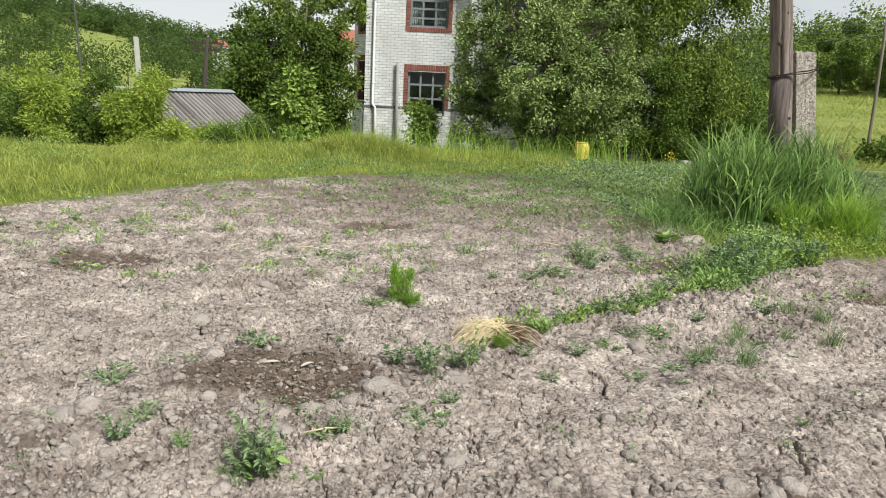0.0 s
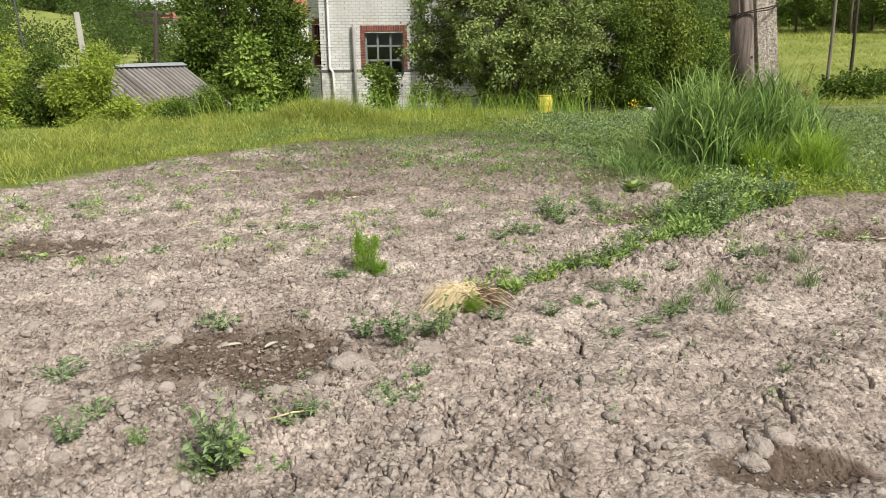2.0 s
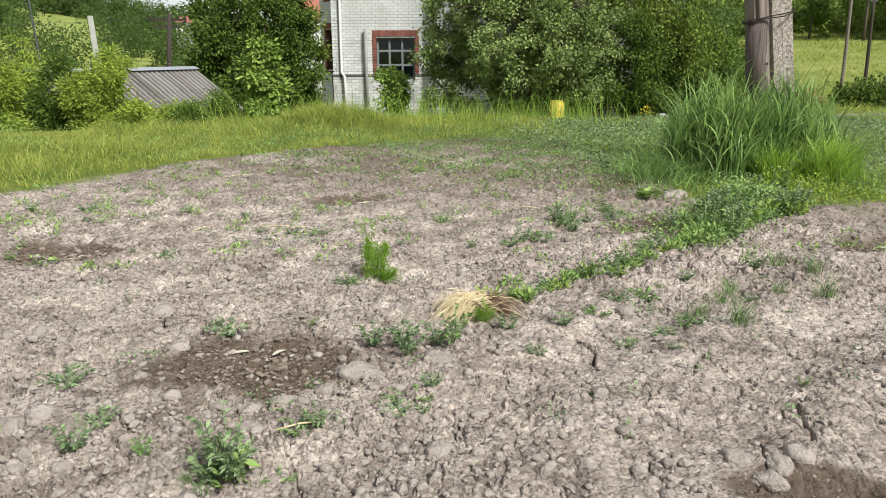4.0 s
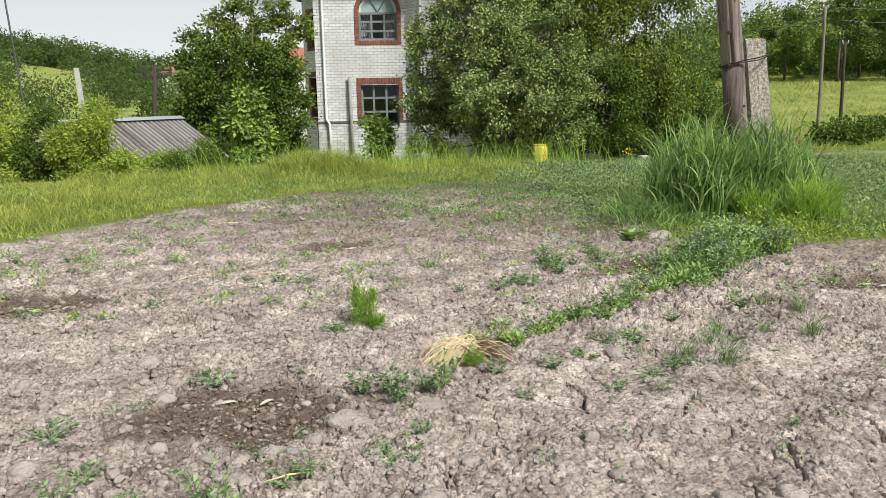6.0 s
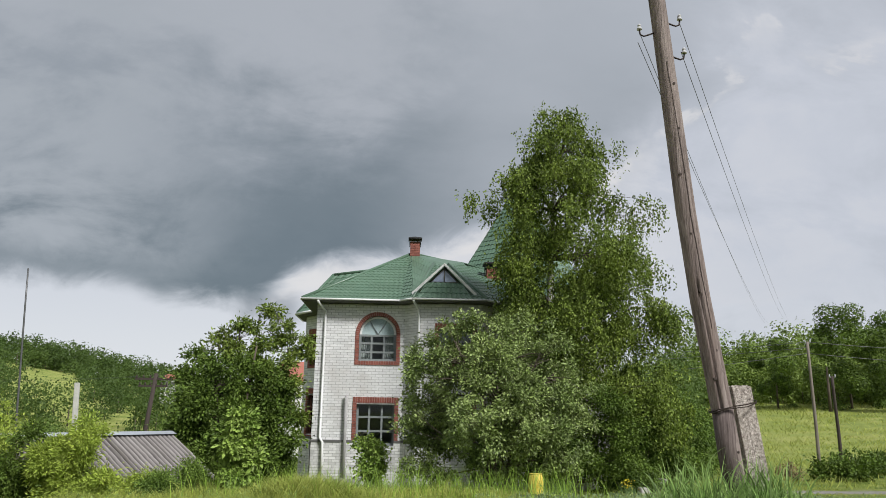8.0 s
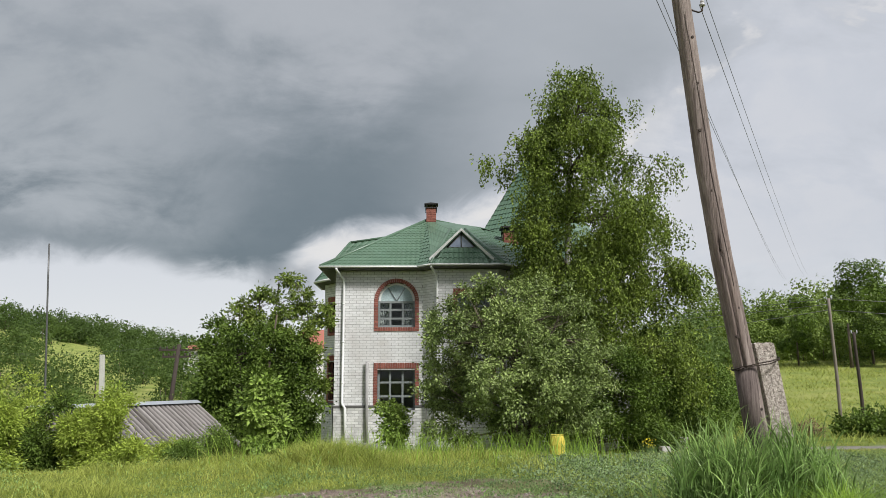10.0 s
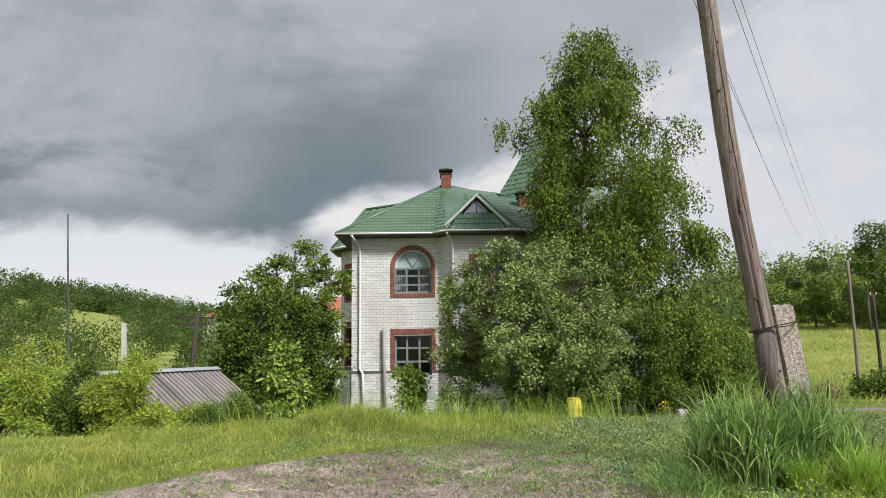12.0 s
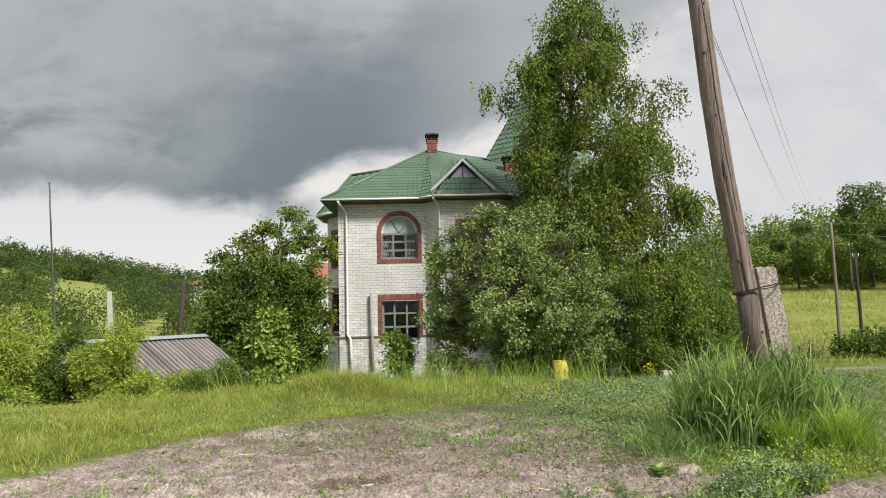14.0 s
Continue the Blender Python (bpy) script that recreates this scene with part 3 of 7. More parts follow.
def land(x, y):
    """The broad height of the ground."""
    x, y = np.asarray(x, float), np.asarray(y, float)
    r, az = np.hypot(x, y), np.degrees(np.arctan2(x, y))
    right = sstep(12, 24, az) * (y > 0)
    z = -1.08 * sstep(13, 27, y) * (1 - 0.45 * right) - 1.6 * sstep(28, 70, y) * (1 - 0.55 * right)
    z = z - 1.5 * sstep(-3.2, -8.5, x) * sstep(12.5, 20, y)
    front = sstep(-20, 20, y)
    west = sstep(-3, -34, az)
    z = z + front * (1 - right) * (4.5 + 19 * west) * sstep(75, 290, r)
    z = z + right * front * (5.6 * sstep(42, 118, r) + 12 * sstep(118, 360, r))
    return z + 0.5 * (vnoise(x, y, 40, 21) - 0.5) * sstep(30, 90, r)


CRACKS = [[(-0.02, 2.15), (0.11, 2.31), (0.20, 2.40), (0.30, 2.51), (0.38, 2.59), (0.45, 2.73), (0.65, 2.91)], [(1.12, 2.92), (1.24, 3.13), (1.30, 3.03), (1.37, 2.90)],
          [(1.43, 2.66), (1.40, 2.52), (1.35, 2.37)], [(-0.34, 3.04), (-0.29, 2.89), (-0.21, 3.09)], [(0.75, 3.1), (0.8, 3.3), (0.72, 3.42)], [(-1.55, 3.75), (-1.35, 3.85), (-1.3, 3.6)], [(1.75, 3.0), (1.85, 2.8), (1.8, 2.65)]]


def crack_depth(x, y):
    """Open shrinkage cracks along a few known lines."""
    h = np.zeros(x.shape)
    near = (y < 4.3) & (y > 1.9) & (np.abs(x) < 2.3)
    if not near.any():
        return h
    px = x[near] + 0.045 * (vnoise(x[near], y[near], 0.08, 210, 2) - 0.5)
    py = y[near] + 0.045 * (vnoise(x[near], y[near], 0.08, 211, 2) - 0.5)
    d = np.full(px.shape, 9.0)
    for line in CRACKS:
        for (ax, ay), (bx, by) in zip(line, line[1:]):
            t = np.clip(((px - ax) * (bx - ax) + (py - ay) * (by - ay)) / ((bx - ax) ** 2 + (by - ay) ** 2), 0, 1)
            d = np.minimum(d, np.hypot(px - ax - t * (bx - ax), py - ay - t * (by - ay)))
    wide = 0.0025 + 0.0055 * vnoise(px, py, 0.12, 212, 2)
    h[near] = 0.065 * (1 - sstep(wide * 0.5, wide * 1.5, d))
    return h


def clods(x, y, size, seed, lo, hi, seam=0.16, gap=0.0):
    """Lumps side by side with flattened tops, each with a height and a tilt of its own, meeting in narrow seams."""
    f1, f2, ident = cells(x, y, size, seed)
    top = np.clip(1.12 - 1.5 * f1**2.6, 0, 1)
    h = (lo + (hi - lo) * ident**1.3) * top * sstep(0.0, seam, f2 - f1)
    # open gaps where the lumps have drawn apart
    return h - gap * (1 - sstep(0.02, seam, f2 - f1)) * sstep(0.44, 0.58, vnoise(x, y, 2.2 * size, seed + 3, 2))


def seams(x, y, size, seed, jag, wide, place):
    """Thin jagged shrinkage cracks between plates, 0 to 1; wide is the half width in metres."""
    jx = x + jag * (vnoise(x, y, 0.13, seed + 5, 2) - 0.5) + 0.022 * (vnoise(x, y, 0.045, seed + 7, 2) - 0.5)
    jy = y + jag * (vnoise(x, y, 0.13, seed + 6, 2) - 0.5) + 0.022 * (vnoise(x, y, 0.045, seed + 8, 2) - 0.5)
    c1, c2, _ = cells(jx, jy, size, seed)
    w = wide * place
    return (1 - sstep(w * 0.4, w * 1.3 + 0.0015, (c2 - c1) * size * 0.5)) * (place > 0.08)


def clay(x, y):
    """Relief of the tilled clay: rows, broken clods and crumbs, and smoother crust with shrinkage cracks."""
    wx = x + 0.036 * (vnoise(x, y, 0.08, 41, 2) - 0.5)
    wy = y + 0.036 * (vnoise(x, y, 0.08, 42, 2) - 0.5)
    crust = sstep(0.40, 0.58, vnoise(x, y, 0.7, 43, 2) + 0.22 * sstep(0.1, 0.9, x) * sstep(4.6, 3.2, y))
    # trodden and smooth beside the straw, where it dried into plates
    slab = sstep(0.0, 0.7, x + 0.35 * (vnoise(x, y, 0.4, 47, 2) - 0.5)) * sstep(4.4, 3.5, y)
    rough = (1 - 0.52 * crust) * (1 - 0.75 * slab)
    across = x * 0.70 - y * 0.71
    h = 0.018 * np.sin(across * 2 * np.pi / 0.72 + 2.5 * vnoise(x, y, 1.6, 44))
    h = h + 0.032 * (vnoise(x, y, 0.7, 45, 2) - 0.5) + 0.020 * (vnoise(x, y, 0.20, 46, 2) - 0.5)
    h = h + clods(wx, wy, 0.21, 50, 0.002, 0.013, 0.08, 0.008) * (1 - 0.4 * slab)
    h = h + clods(wx + 3.3, wy, 0.095, 60, 0.0, 0.021, 0.12, 0.009) * (0.20 + 0.80 * rough)
    h = h + clods(wx, wy - 5.0, 0.050, 70, 0.0, 0.025, 0.16, 0.008) * (0.12 + 0.88 * rough)
    h = h + clods(wx - 2.0, wy, 0.027, 75, 0.0, 0.016, 0.18) * (0.25 + 0.75 * rough)
    h = h + 0.005 * (vnoise(x, y, 0.030, 48, 2) - 0.5)
    # torn hollows between the clods
    h = h - 0.013 * sstep(0.60, 0.74, vnoise(x, y, 0.09, 49, 3)) * rough
    place = sstep(0.36, 0.56, vnoise(x, y, 0.45, 83, 2)) * (0.35 + 0.65 * np.maximum(crust, slab)) * sstep(6.0, 3.8, y)
    h = h - 0.034 * seams(x, y, 0.34, 90, 0.12, 0.0030, place)
    h = h - 0.016 * seams(x, y, 0.15, 95, 0.08, 0.0020, sstep(0.50, 0.64, vnoise(x, y, 0.35, 84, 2)) * sstep(5.5, 3.6, y))
    return h - crack_depth(x, y)


def ground_height(x, y, detail=True):
    z = land(x, y)
    near = np.hypot(x, y) < 22
    if detail and np.any(near):
        xs, ys = np.broadcast_to(x, z.shape)[near], np.broadcast_to(y, z.shape)[near]
        s = sstep(-0.15, 0.25, field_inside(xs, ys))
        dg = np.zeros(xs.shape)
        for px, py, a, b, turn, depth in PITS:
            c, sn = math.cos(radians(turn)), math.sin(radians(turn))
            u, v = (xs - px) * c + (ys - py) * sn, -(xs - px) * sn + (ys - py) * c
            dg = np.maximum(dg, depth * (1 - sstep(0.1, 1.15, np.hypot(u / a, v / b))))
        # behind and beside the way the tilled rows lie smoother
        fine = sstep(1.5, 1.85, np.hypot(xs, ys)) * sstep(41, 37, np.abs(np.degrees(np.arctan2(xs, ys))))
        till = fine * clay(xs, ys) * (1 - 0.35 * dug_mask(xs, ys)) + (1 - fine) * 0.10 * (vnoise(xs, ys, 0.9, 45, 2) - 0.4)
        z[near] += s * till - dg + (1 - s) * 0.05 * (vnoise(xs, ys, 0.4, 12) - 0.3)
    return z


def gz(x, y):
    """Height of the ground under one place."""
    return float(ground_height(np.array([float(x)]), np.array([float(y)]))[0])


def build_ground():
    """One sheet, fine in front of where the path begins and coarse elsewhere, out to the horizon."""
    az = np.concatenate([np.arange(-180, -48, 6.0), np.arange(-48, -37, 1.0), np.arange(-36.5, 35.5, 0.1), np.arange(36, 47, 1.0), np.arange(47, 180.1, 6.0)])
    az[-1] = 180.0
    rad = [0.25, 0.6, 1.0, 1.4, 1.65]
    r = 1.8
    while r < 15:
        rad.append(r)
        r *= 1.0023 if r < 3.4 else 1.0030 if r < 5.2 else 1.0042 if r < 8 else 1.009
    while r < 60:
        rad.append(r)
        r *= 1.05
    while r < 4200:
        rad.append(r)
        r *= 1.16
    rad = np.array(rad)
    A, Rr = np.meshgrid(np.radians(az), rad, indexing="xy")
    x, y = Rr * np.sin(A), Rr * np.cos(A)
    z = ground_height(x, y)
    nr, na = x.shape
    co = np.stack([x, y, z], -1).reshape(-1, 3)
    i, j = np.meshgrid(np.arange(nr - 1), np.arange(na - 1), indexing="ij")
    q = np.stack([i * na + j, (i + 1) * na + j, (i + 1) * na + j + 1, i * na + j + 1], -1).reshape(-1, 4)[:, ::-1]
    co = np.vstack([co, [0, 0, gz(0, 0)]])
    hub = np.stack([np.full(na - 1, nr * na), np.arange(na - 1), np.arange(1, na)], -1)[:, ::-1]
    me = fast_mesh("ground", co, [q, hub], smooth=True)
    me.materials.append(GROUND)
    X, Y = co[:, 0], co[:, 1]
    near = np.hypot(X, Y) < 25
    soil, dug = np.zeros(len(co)), np.zeros(len(co))
    soil[near] = soil_mask(X[near], Y[near])
    dug[near] = dug_mask(X[near], Y[near])
    # the far side of the garden has stayed damp
    damp = 0.78 * sstep(5.2, 9.0, Y + 0.35 * X) * sstep(0.15, 0.50, vnoise(X, Y, 0.7, 91))
    dug = np.maximum(dug, damp * near)
    along, side_ = X * 0.71 + Y * 0.70, X * 0.70 - Y * 0.71
    streak = 0.34 * sstep(0.50, 0.72, vnoise(along / 3.2, side_, 0.26, 92, 3)) * (soil > 0.5)
    dug = np.maximum(dug, streak * near * (1 - 0.8 * sstep(0.0, 0.7, X) * sstep(4.4, 3.5, Y)))
    az_ = np.degrees(np.arctan2(X, Y))
    rr = np.hypot(X, Y)
    hay = sstep(9, 20, az_) * sstep(30, 55, rr) * (Y > 0)
    hay = np.maximum(hay, sstep(-8, -16, az_) * sstep(70, 110, rr) * (Y > 0))
    # a worn track crosses on the right, before the meadow
    line = Y - (20.0 + 0.28 * (X - 10))
    track = (1 - sstep(0.7, 1.5, np.abs(line) + 0.5 * (vnoise(X, Y, 0.8, 77) - 0.5))) * sstep(8.0, 9.5, X) * (X < 60)
    for name, val in (("soil", soil), ("dug", dug), ("hay", hay), ("track", track)):
        at = me.attributes.new(name, "FLOAT", "POINT")
        at.data.foreach_set("value", val.astype(np.float32))
    return tagged(new("ground", me), "tilled grey clay garden with cracks, then green meadow to the horizon", "ground", kind="structure")


ground = build_ground()

# ---------------------------------------------------------------- plants
def unit(v):
    return v / (np.linalg.norm(v, axis=-1, keepdims=True) + 1e-9)


def leaf_mesh(name, at, axis, length, width, mat, fold=0.15, up=0.5, rnd=rng, out=None):
    """One folded, pointed leaf of two faces at every place."""
    n = len(at)
    axis = unit(axis)
    nrm = rnd.normal(size=(n, 3)) + np.array([0, 0, up])
    if out is not None:
        nrm = 0.75 * nrm + 1.1 * out
    side = unit(np.cross(axis, unit(nrm)))
    nrm = np.cross(side, axis)
    L, W = np.broadcast_to(length, (n,))[:, None], np.broadcast_to(width, (n,))[:, None]
    a = at
    b = at + axis * L * 0.45 + side * W * 0.5 + nrm * W * fold
    c = at + axis * L - nrm * L * 0.08
    d = at + axis * L * 0.45 - side * W * 0.5 + nrm * W * fold
    co = np.stack([a, b, c, d], 1).reshape(-1, 3)
    k = np.arange(n)[:, None] * 4
    tri = np.concatenate([k + (0, 1, 2), k + (0, 2, 3)])
    me = fast_mesh(name, co, tri)
    me.materials.append(mat)
    return me


def spray_mesh(name, at, axis, length, width, mat, rnd):
    """One three-cornered leaf spray at every place, turned outwards, for crowns far off."""
    n = len(at)
    face = unit(unit(axis) + 0.45 * rnd.normal(size=(n, 3)))
    axis = unit(np.cross(face, rnd.normal(size=(n, 3))))
    side = np.cross(face, axis)
    co = np.stack([at - side * width[:, None] * 0.5, at + side * width[:, None] * 0.5, at + axis * length[:, None]], 1).reshape(-1, 3)
    me = fast_mesh(name, co, np.arange(n)[:, None] * 3 + np.array((0, 1, 2)))
    me.materials.append(mat)
    return me


def ellipsoid_points(n, c, r, rnd, shell=0.55):
    d = unit(rnd.normal(size=(n, 3)))
    rad = (1 - shell * rnd.random((n, 1)) ** 1.5)
    return np.asarray(c) + d * rad * np.asarray(r), d


def limb_path(a, b, rnd, bend=0.12, n=6, sag=0.0):
    t = np.linspace(0, 1, n)[:, None]
    a, b = np.asarray(a, float), np.asarray(b, float)
    ln = np.linalg.norm(b - a)
    off = rnd.normal(size=3) * bend * ln
    return a + (b - a) * t + np.sin(t * np.pi) * off + np.array([0, 0, sag * ln]) * (t * (1 - t)) * 4


def crown_points(blobs, count, clump, per, rnd, hang=0.0, gather=0.42, heart_of=10):
    """Leaf places for a crown: small clumps spread over the skins of a few large blobs, each clump a spray of leaves.
    hang: length of drooping twigs. Also returns each clump's middle, for twigs."""
    vol = np.array([np.prod(b[3:6]) ** (2 / 3) for b in blobs])
    share = (vol / vol.sum() * count).astype(int) + 1
    pts, axes, mids, outs = [], [], [], []
    for b, k in zip(blobs, share):
        c, r = np.array(b[:3]), np.array(b[3:6])
        m, d = ellipsoid_points(k, c, r, rnd, 0.6)
        # clumps gather in larger sprays with gaps between
        heart, _ = ellipsoid_points(max(3, k // heart_of), c, r, rnd, 0.45)
        near = np.argmin(np.linalg.norm(m[:, None] - heart[None], axis=2), axis=1)
        m = m + gather * (heart[near] - m)
        mids.append(m)
        s = clump * (0.55 + 0.9 * rnd.random((k, 1, 1)))
        if hang:
            strands = max(3, per // 9)
            st = m[:, None] + rnd.normal(size=(k, strands, 3)) * s * (0.8, 0.8, 0.35)
            ln = hang * (0.35 + rnd.random((k, strands, 1, 1)))
            t = rnd.random((k, strands, 9, 1))
            p = st[:, :, None] + rnd.normal(size=(k, strands, 9, 3)) * 0.035
            out = np.broadcast_to(d[:, None, None] * (1, 1, 0), p.shape)
            p = p + out * 0.25 * np.sqrt(t) * ln - np.array([0, 0, 1.0]) * t * ln
            a = rnd.normal(size=p.shape) * 0.55 + out * 0.3 - np.array([0, 0, 0.75])
        else:
            p = m[:, None] + rnd.normal(size=(k, per, 3)) * s * (0.5, 0.5, 0.38)
            a = (p - m[:, None]) / (s + 1e-6) + rnd.normal(size=p.shape) * 0.5 + d[:, None] * 0.6 - np.array([0, 0, 0.25])
        pts.append(p.reshape(-1, 3))
        axes.append(a.reshape(-1, 3))
        outs.append(unit(pts[-1] - c))
    return np.concatenate(pts), np.concatenate(axes), np.concatenate(mids), np.concatenate(outs)


def tree(name, at, stems, blobs, count, clump, per, leaf, mat, label, category="tree", group="", bark=None, hang=0.0, seed=1, twigs=60, sink=0.15, gather=0.42, heart_of=10, slim=0.62):
    """A tree or bush: tapered stems with limbs into every blob, thin twigs to the outermost clumps, and a crown of single leaves.
    stems: (dx, dy, top dx, top dy, top z, radius); blobs: x, y, z, rx, ry, rz from the foot."""
    rnd = np.random.default_rng(seed)
    e = thing(name, at, label, category, group)
    pts, axes, mids, outs = crown_points(blobs, count, clump, per, rnd, hang, gather, heart_of)
    wood, boughs = Heap(), Heap()
    tops = []
    for dx, dy, tx, ty, tz, rad in stems:
        p = limb_path((dx, dy, -sink), (tx, ty, tz), rnd, 0.03, 9)
        wood.tube(p, np.linspace(rad, rad * 0.25, 9) * (1 + 0.5 * (np.arange(9) == 0)), 8)
        tops.append(p)
    for b in blobs:
        p = tops[rnd.integers(len(tops))]
        k = min(7, max(2, int(np.argmin(np.abs(p[:, 2] - (b[2] - 0.5 * b[5]))))))
        lp = limb_path(p[k], p[k] + 0.75 * (np.array(b[:3]) - p[k]), rnd, 0.10, 6, 0.08)
        r0 = stems[0][5] * 0.26
        boughs.tube(lp, np.linspace(r0, r0 * 0.25, 6), 5)
        own = mids[np.argsort(np.linalg.norm((mids - b[:3]) / np.array(b[3:6]), axis=1))[: max(20, twigs // len(blobs) * 3)]]
        for m in own[rnd.permutation(len(own))[: max(3, twigs // len(blobs))]]:
            tp = limb_path(lp[3], m, rnd, 0.10, 4)
            boughs.tube(tp, np.linspace(min(0.012, r0 * 0.3), 0.003, 4), 4, cap=False)
    part("trunk", wood, bark or BARK, e)
    part("branchwork", boughs, BARK, e)
    n = len(pts)
    ln = leaf * (0.7 + 0.6 * rnd.random(n))
    part("crown", leaf_mesh("crown", pts, axes, ln, ln * slim, mat, rnd=rnd, out=outs), None, e)
    return e


def blade_mesh(name, at, height, width, lean, mat, segs=3, rnd=rng, curl=1.0, wind=(0, 0)):
    """Grass blades: bent, tapering strips of segs faces each; lean is how far each tip moves sideways, as part of its height."""
    n = len(at)
    th = rnd.random(n) * 2 * np.pi
    d = np.stack([np.cos(th) + wind[0], np.sin(th) + wind[1], np.zeros(n)], -1)
    d = unit(d)
    face = rnd.random(n) * 2 * np.pi
    s = np.stack([np.cos(face), np.sin(face), np.zeros(n)], -1)
    h = np.broadcast_to(height, (n,))[:, None]
    ln = np.broadcast_to(lean, (n,))[:, None]
    w = np.broadcast_to(width, (n,))[:, None]
    rows = []
    for i in range(segs + 1):
        t = i / segs
        c = at + d * h * ln * t**1.8 + np.array([0, 0, 1.0]) * h * (t - curl * 0.42 * ln * t**3)
        if i < segs:
            ww = w * (1 - 0.75 * t**1.6) * (0.75 + 0.5 * t * (1 - t) * 2)
            rows += [c - s * ww * 0.5, c + s * ww * 0.5]
        else:
            rows += [c]
    m = 2 * segs + 1
    co = np.stack(rows, 1).reshape(-1, 3)
    k = np.arange(n)[:, None] * m
    quads = np.concatenate([k + (2 * i, 2 * i + 1, 2 * i + 3, 2 * i + 2) for i in range(segs - 1)]) if segs > 1 else np.zeros((0, 4), int)
    tris = k + (2 * segs - 2, 2 * segs - 1, 2 * segs)
    me = fast_mesh(name, co, [quads, tris])
    me.materials.append(mat)
    return me


def on_ground(x, y, dz=-0.01):
    return np.stack([x, y, ground_height(x, y) + dz], -1)

# ---------------------------------------------------------------- the house
HOUSE_Z, PLINTH_Z, EAVE_Z = -1.15, 0.53, 5.53
COURSE, BRICK_L, JOINT = 0.098, 0.262, 0.013


def cut_intervals(u0, u1, z, openings):
    """What is left of a course from u0 to u1 at height z between the openings (u0, u1, z0, z1, arched)."""
    spans = [(u0, u1)]
    for a, b, lo, hi, arched in openings:
        if not lo < z < hi:
            continue
        if arched:
            r, c = (b - a) / 2, (a + b) / 2
            spring = hi - r
            if z > spring:
                half = math.sqrt(max(0.0, r * r - (z - spring) ** 2))
                a2, b2 = c - half, c + half
            else:
                a2, b2 = a, b
        else:
            a2, b2 = a, b
        out = []
        for s, e in spans:
            if b2 <= s or a2 >= e:
                out.append((s, e))
            else:
                if a2 - s > 0.01:
                    out.append((s, a2))
                if e - b2 > 0.01:
                    out.append((b2, e))
        spans = out
    return spans


def brick_wall(parent, name, a, b, z0, z1, openings=(), singles=None, thick=0.38, brick=None):
    """A wall from plan point a to b (its outside on the right hand going from a to b is towards -normal): a mortar body with bricks
    standing 8 mm proud, course by course. singles: (u0, u1, z0, z1) within which each brick is an object of its own."""
    brick = brick or BRICK_W
    a, b = np.array(a, float), np.array(b, float)
    length = float(np.linalg.norm(b - a))
    ang = math.degrees(math.atan2(*(b - a)[::-1]))
    m = pose(a[0], a[1], 0, 0, 0, ang)
    w = np.array(m)
    blocks, rest = [], Heap()
    z, i = z0, 0
    lone = []
    held = ([], z0)
    while z < z1 - 0.02:
        top = min(z + COURSE, z1)
        spans = cut_intervals(0.0, length, (z + top) / 2, openings)
        if spans != held[0]:
            for s, e in held[0]:
                blocks.append(((s, 0.0, held[1]), (e, thick, z)))
            held = (spans, z)
        for s, e in spans:
            u = s - (0.5 * BRICK_L if i % 2 else 0.0)
            while u < e - 0.01:
                s2, e2 = max(u, s), min(u + BRICK_L - JOINT, e)
                u += BRICK_L
                if e2 - s2 < 0.03:
                    continue
                inside = singles and singles[0] < s2 and e2 < singles[1] and singles[2] < z and top < singles[3] and e2 - s2 > BRICK_L - JOINT - 0.001
                if inside and len(lone) < 300:
                    lone.append((s2, z))
                else:
                    d = 0.005 + 0.003 * hash2(np.int64(i), np.int64(u * 100), 5)
                    rest.box((s2, -d, z + JOINT * 0.5), (e2, 0.02, top - JOINT * 0.5), m)
        z, i = top, i + 1
    for s, e in held[0]:
        blocks.append(((s, 0.0, held[1]), (e, thick, z1)))
    wall = None
    for lo, hi in blocks:
        body = Heap()
        body.box(lo, hi, m)
        made = part(name if wall is None else "wall_section", body, MORTAR, wall or parent)
        wall = wall or made
    if rest.n:
        ob = part("bricks", rest, brick, wall)
        tagged(ob, kind="stuff")
    if lone:
        one = Heap()
        one.box((0, -0.006, JOINT * 0.5), (BRICK_L - JOINT, 0.02, COURSE - JOINT * 0.5))
        me = one.mesh("brick")
        me.materials.append(brick)
        for u, zz in lone:
            ob = new("brick", me)
            ob.parent = wall
            ob.matrix_basis = m @ pose(u, 0, zz)
    return wall


def bars(h, frame_box, cols, rows, bar, depth, m, outer=0.06):
    """Frame and glazing bars of a rectangular window in the wall's own coordinates."""
    u0, u1, z0, z1 = frame_box
    h.box((u0, 0, z0), (u0 + outer, depth, z1), m)
    h.box((u1 - outer, 0, z0), (u1, depth, z1), m)
    h.box((u0 + outer, 0, z0), (u1 - outer, depth, z0 + outer), m)
    h.box((u0 + outer, 0, z1 - outer), (u1 - outer, depth, z1), m)
    for i in range(1, cols):
        u = u0 + (u1 - u0) * i / cols
        h.box((u - bar / 2, 0.005, z0 + outer), (u + bar / 2, depth - 0.005, z1 - outer), m)
    for j in range(1, rows):
        z = z0 + (z1 - z0) * j / rows
        h.box((u0 + outer, 0.008, z - bar / 2), (u1 - outer, depth - 0.008, z + bar / 2), m)


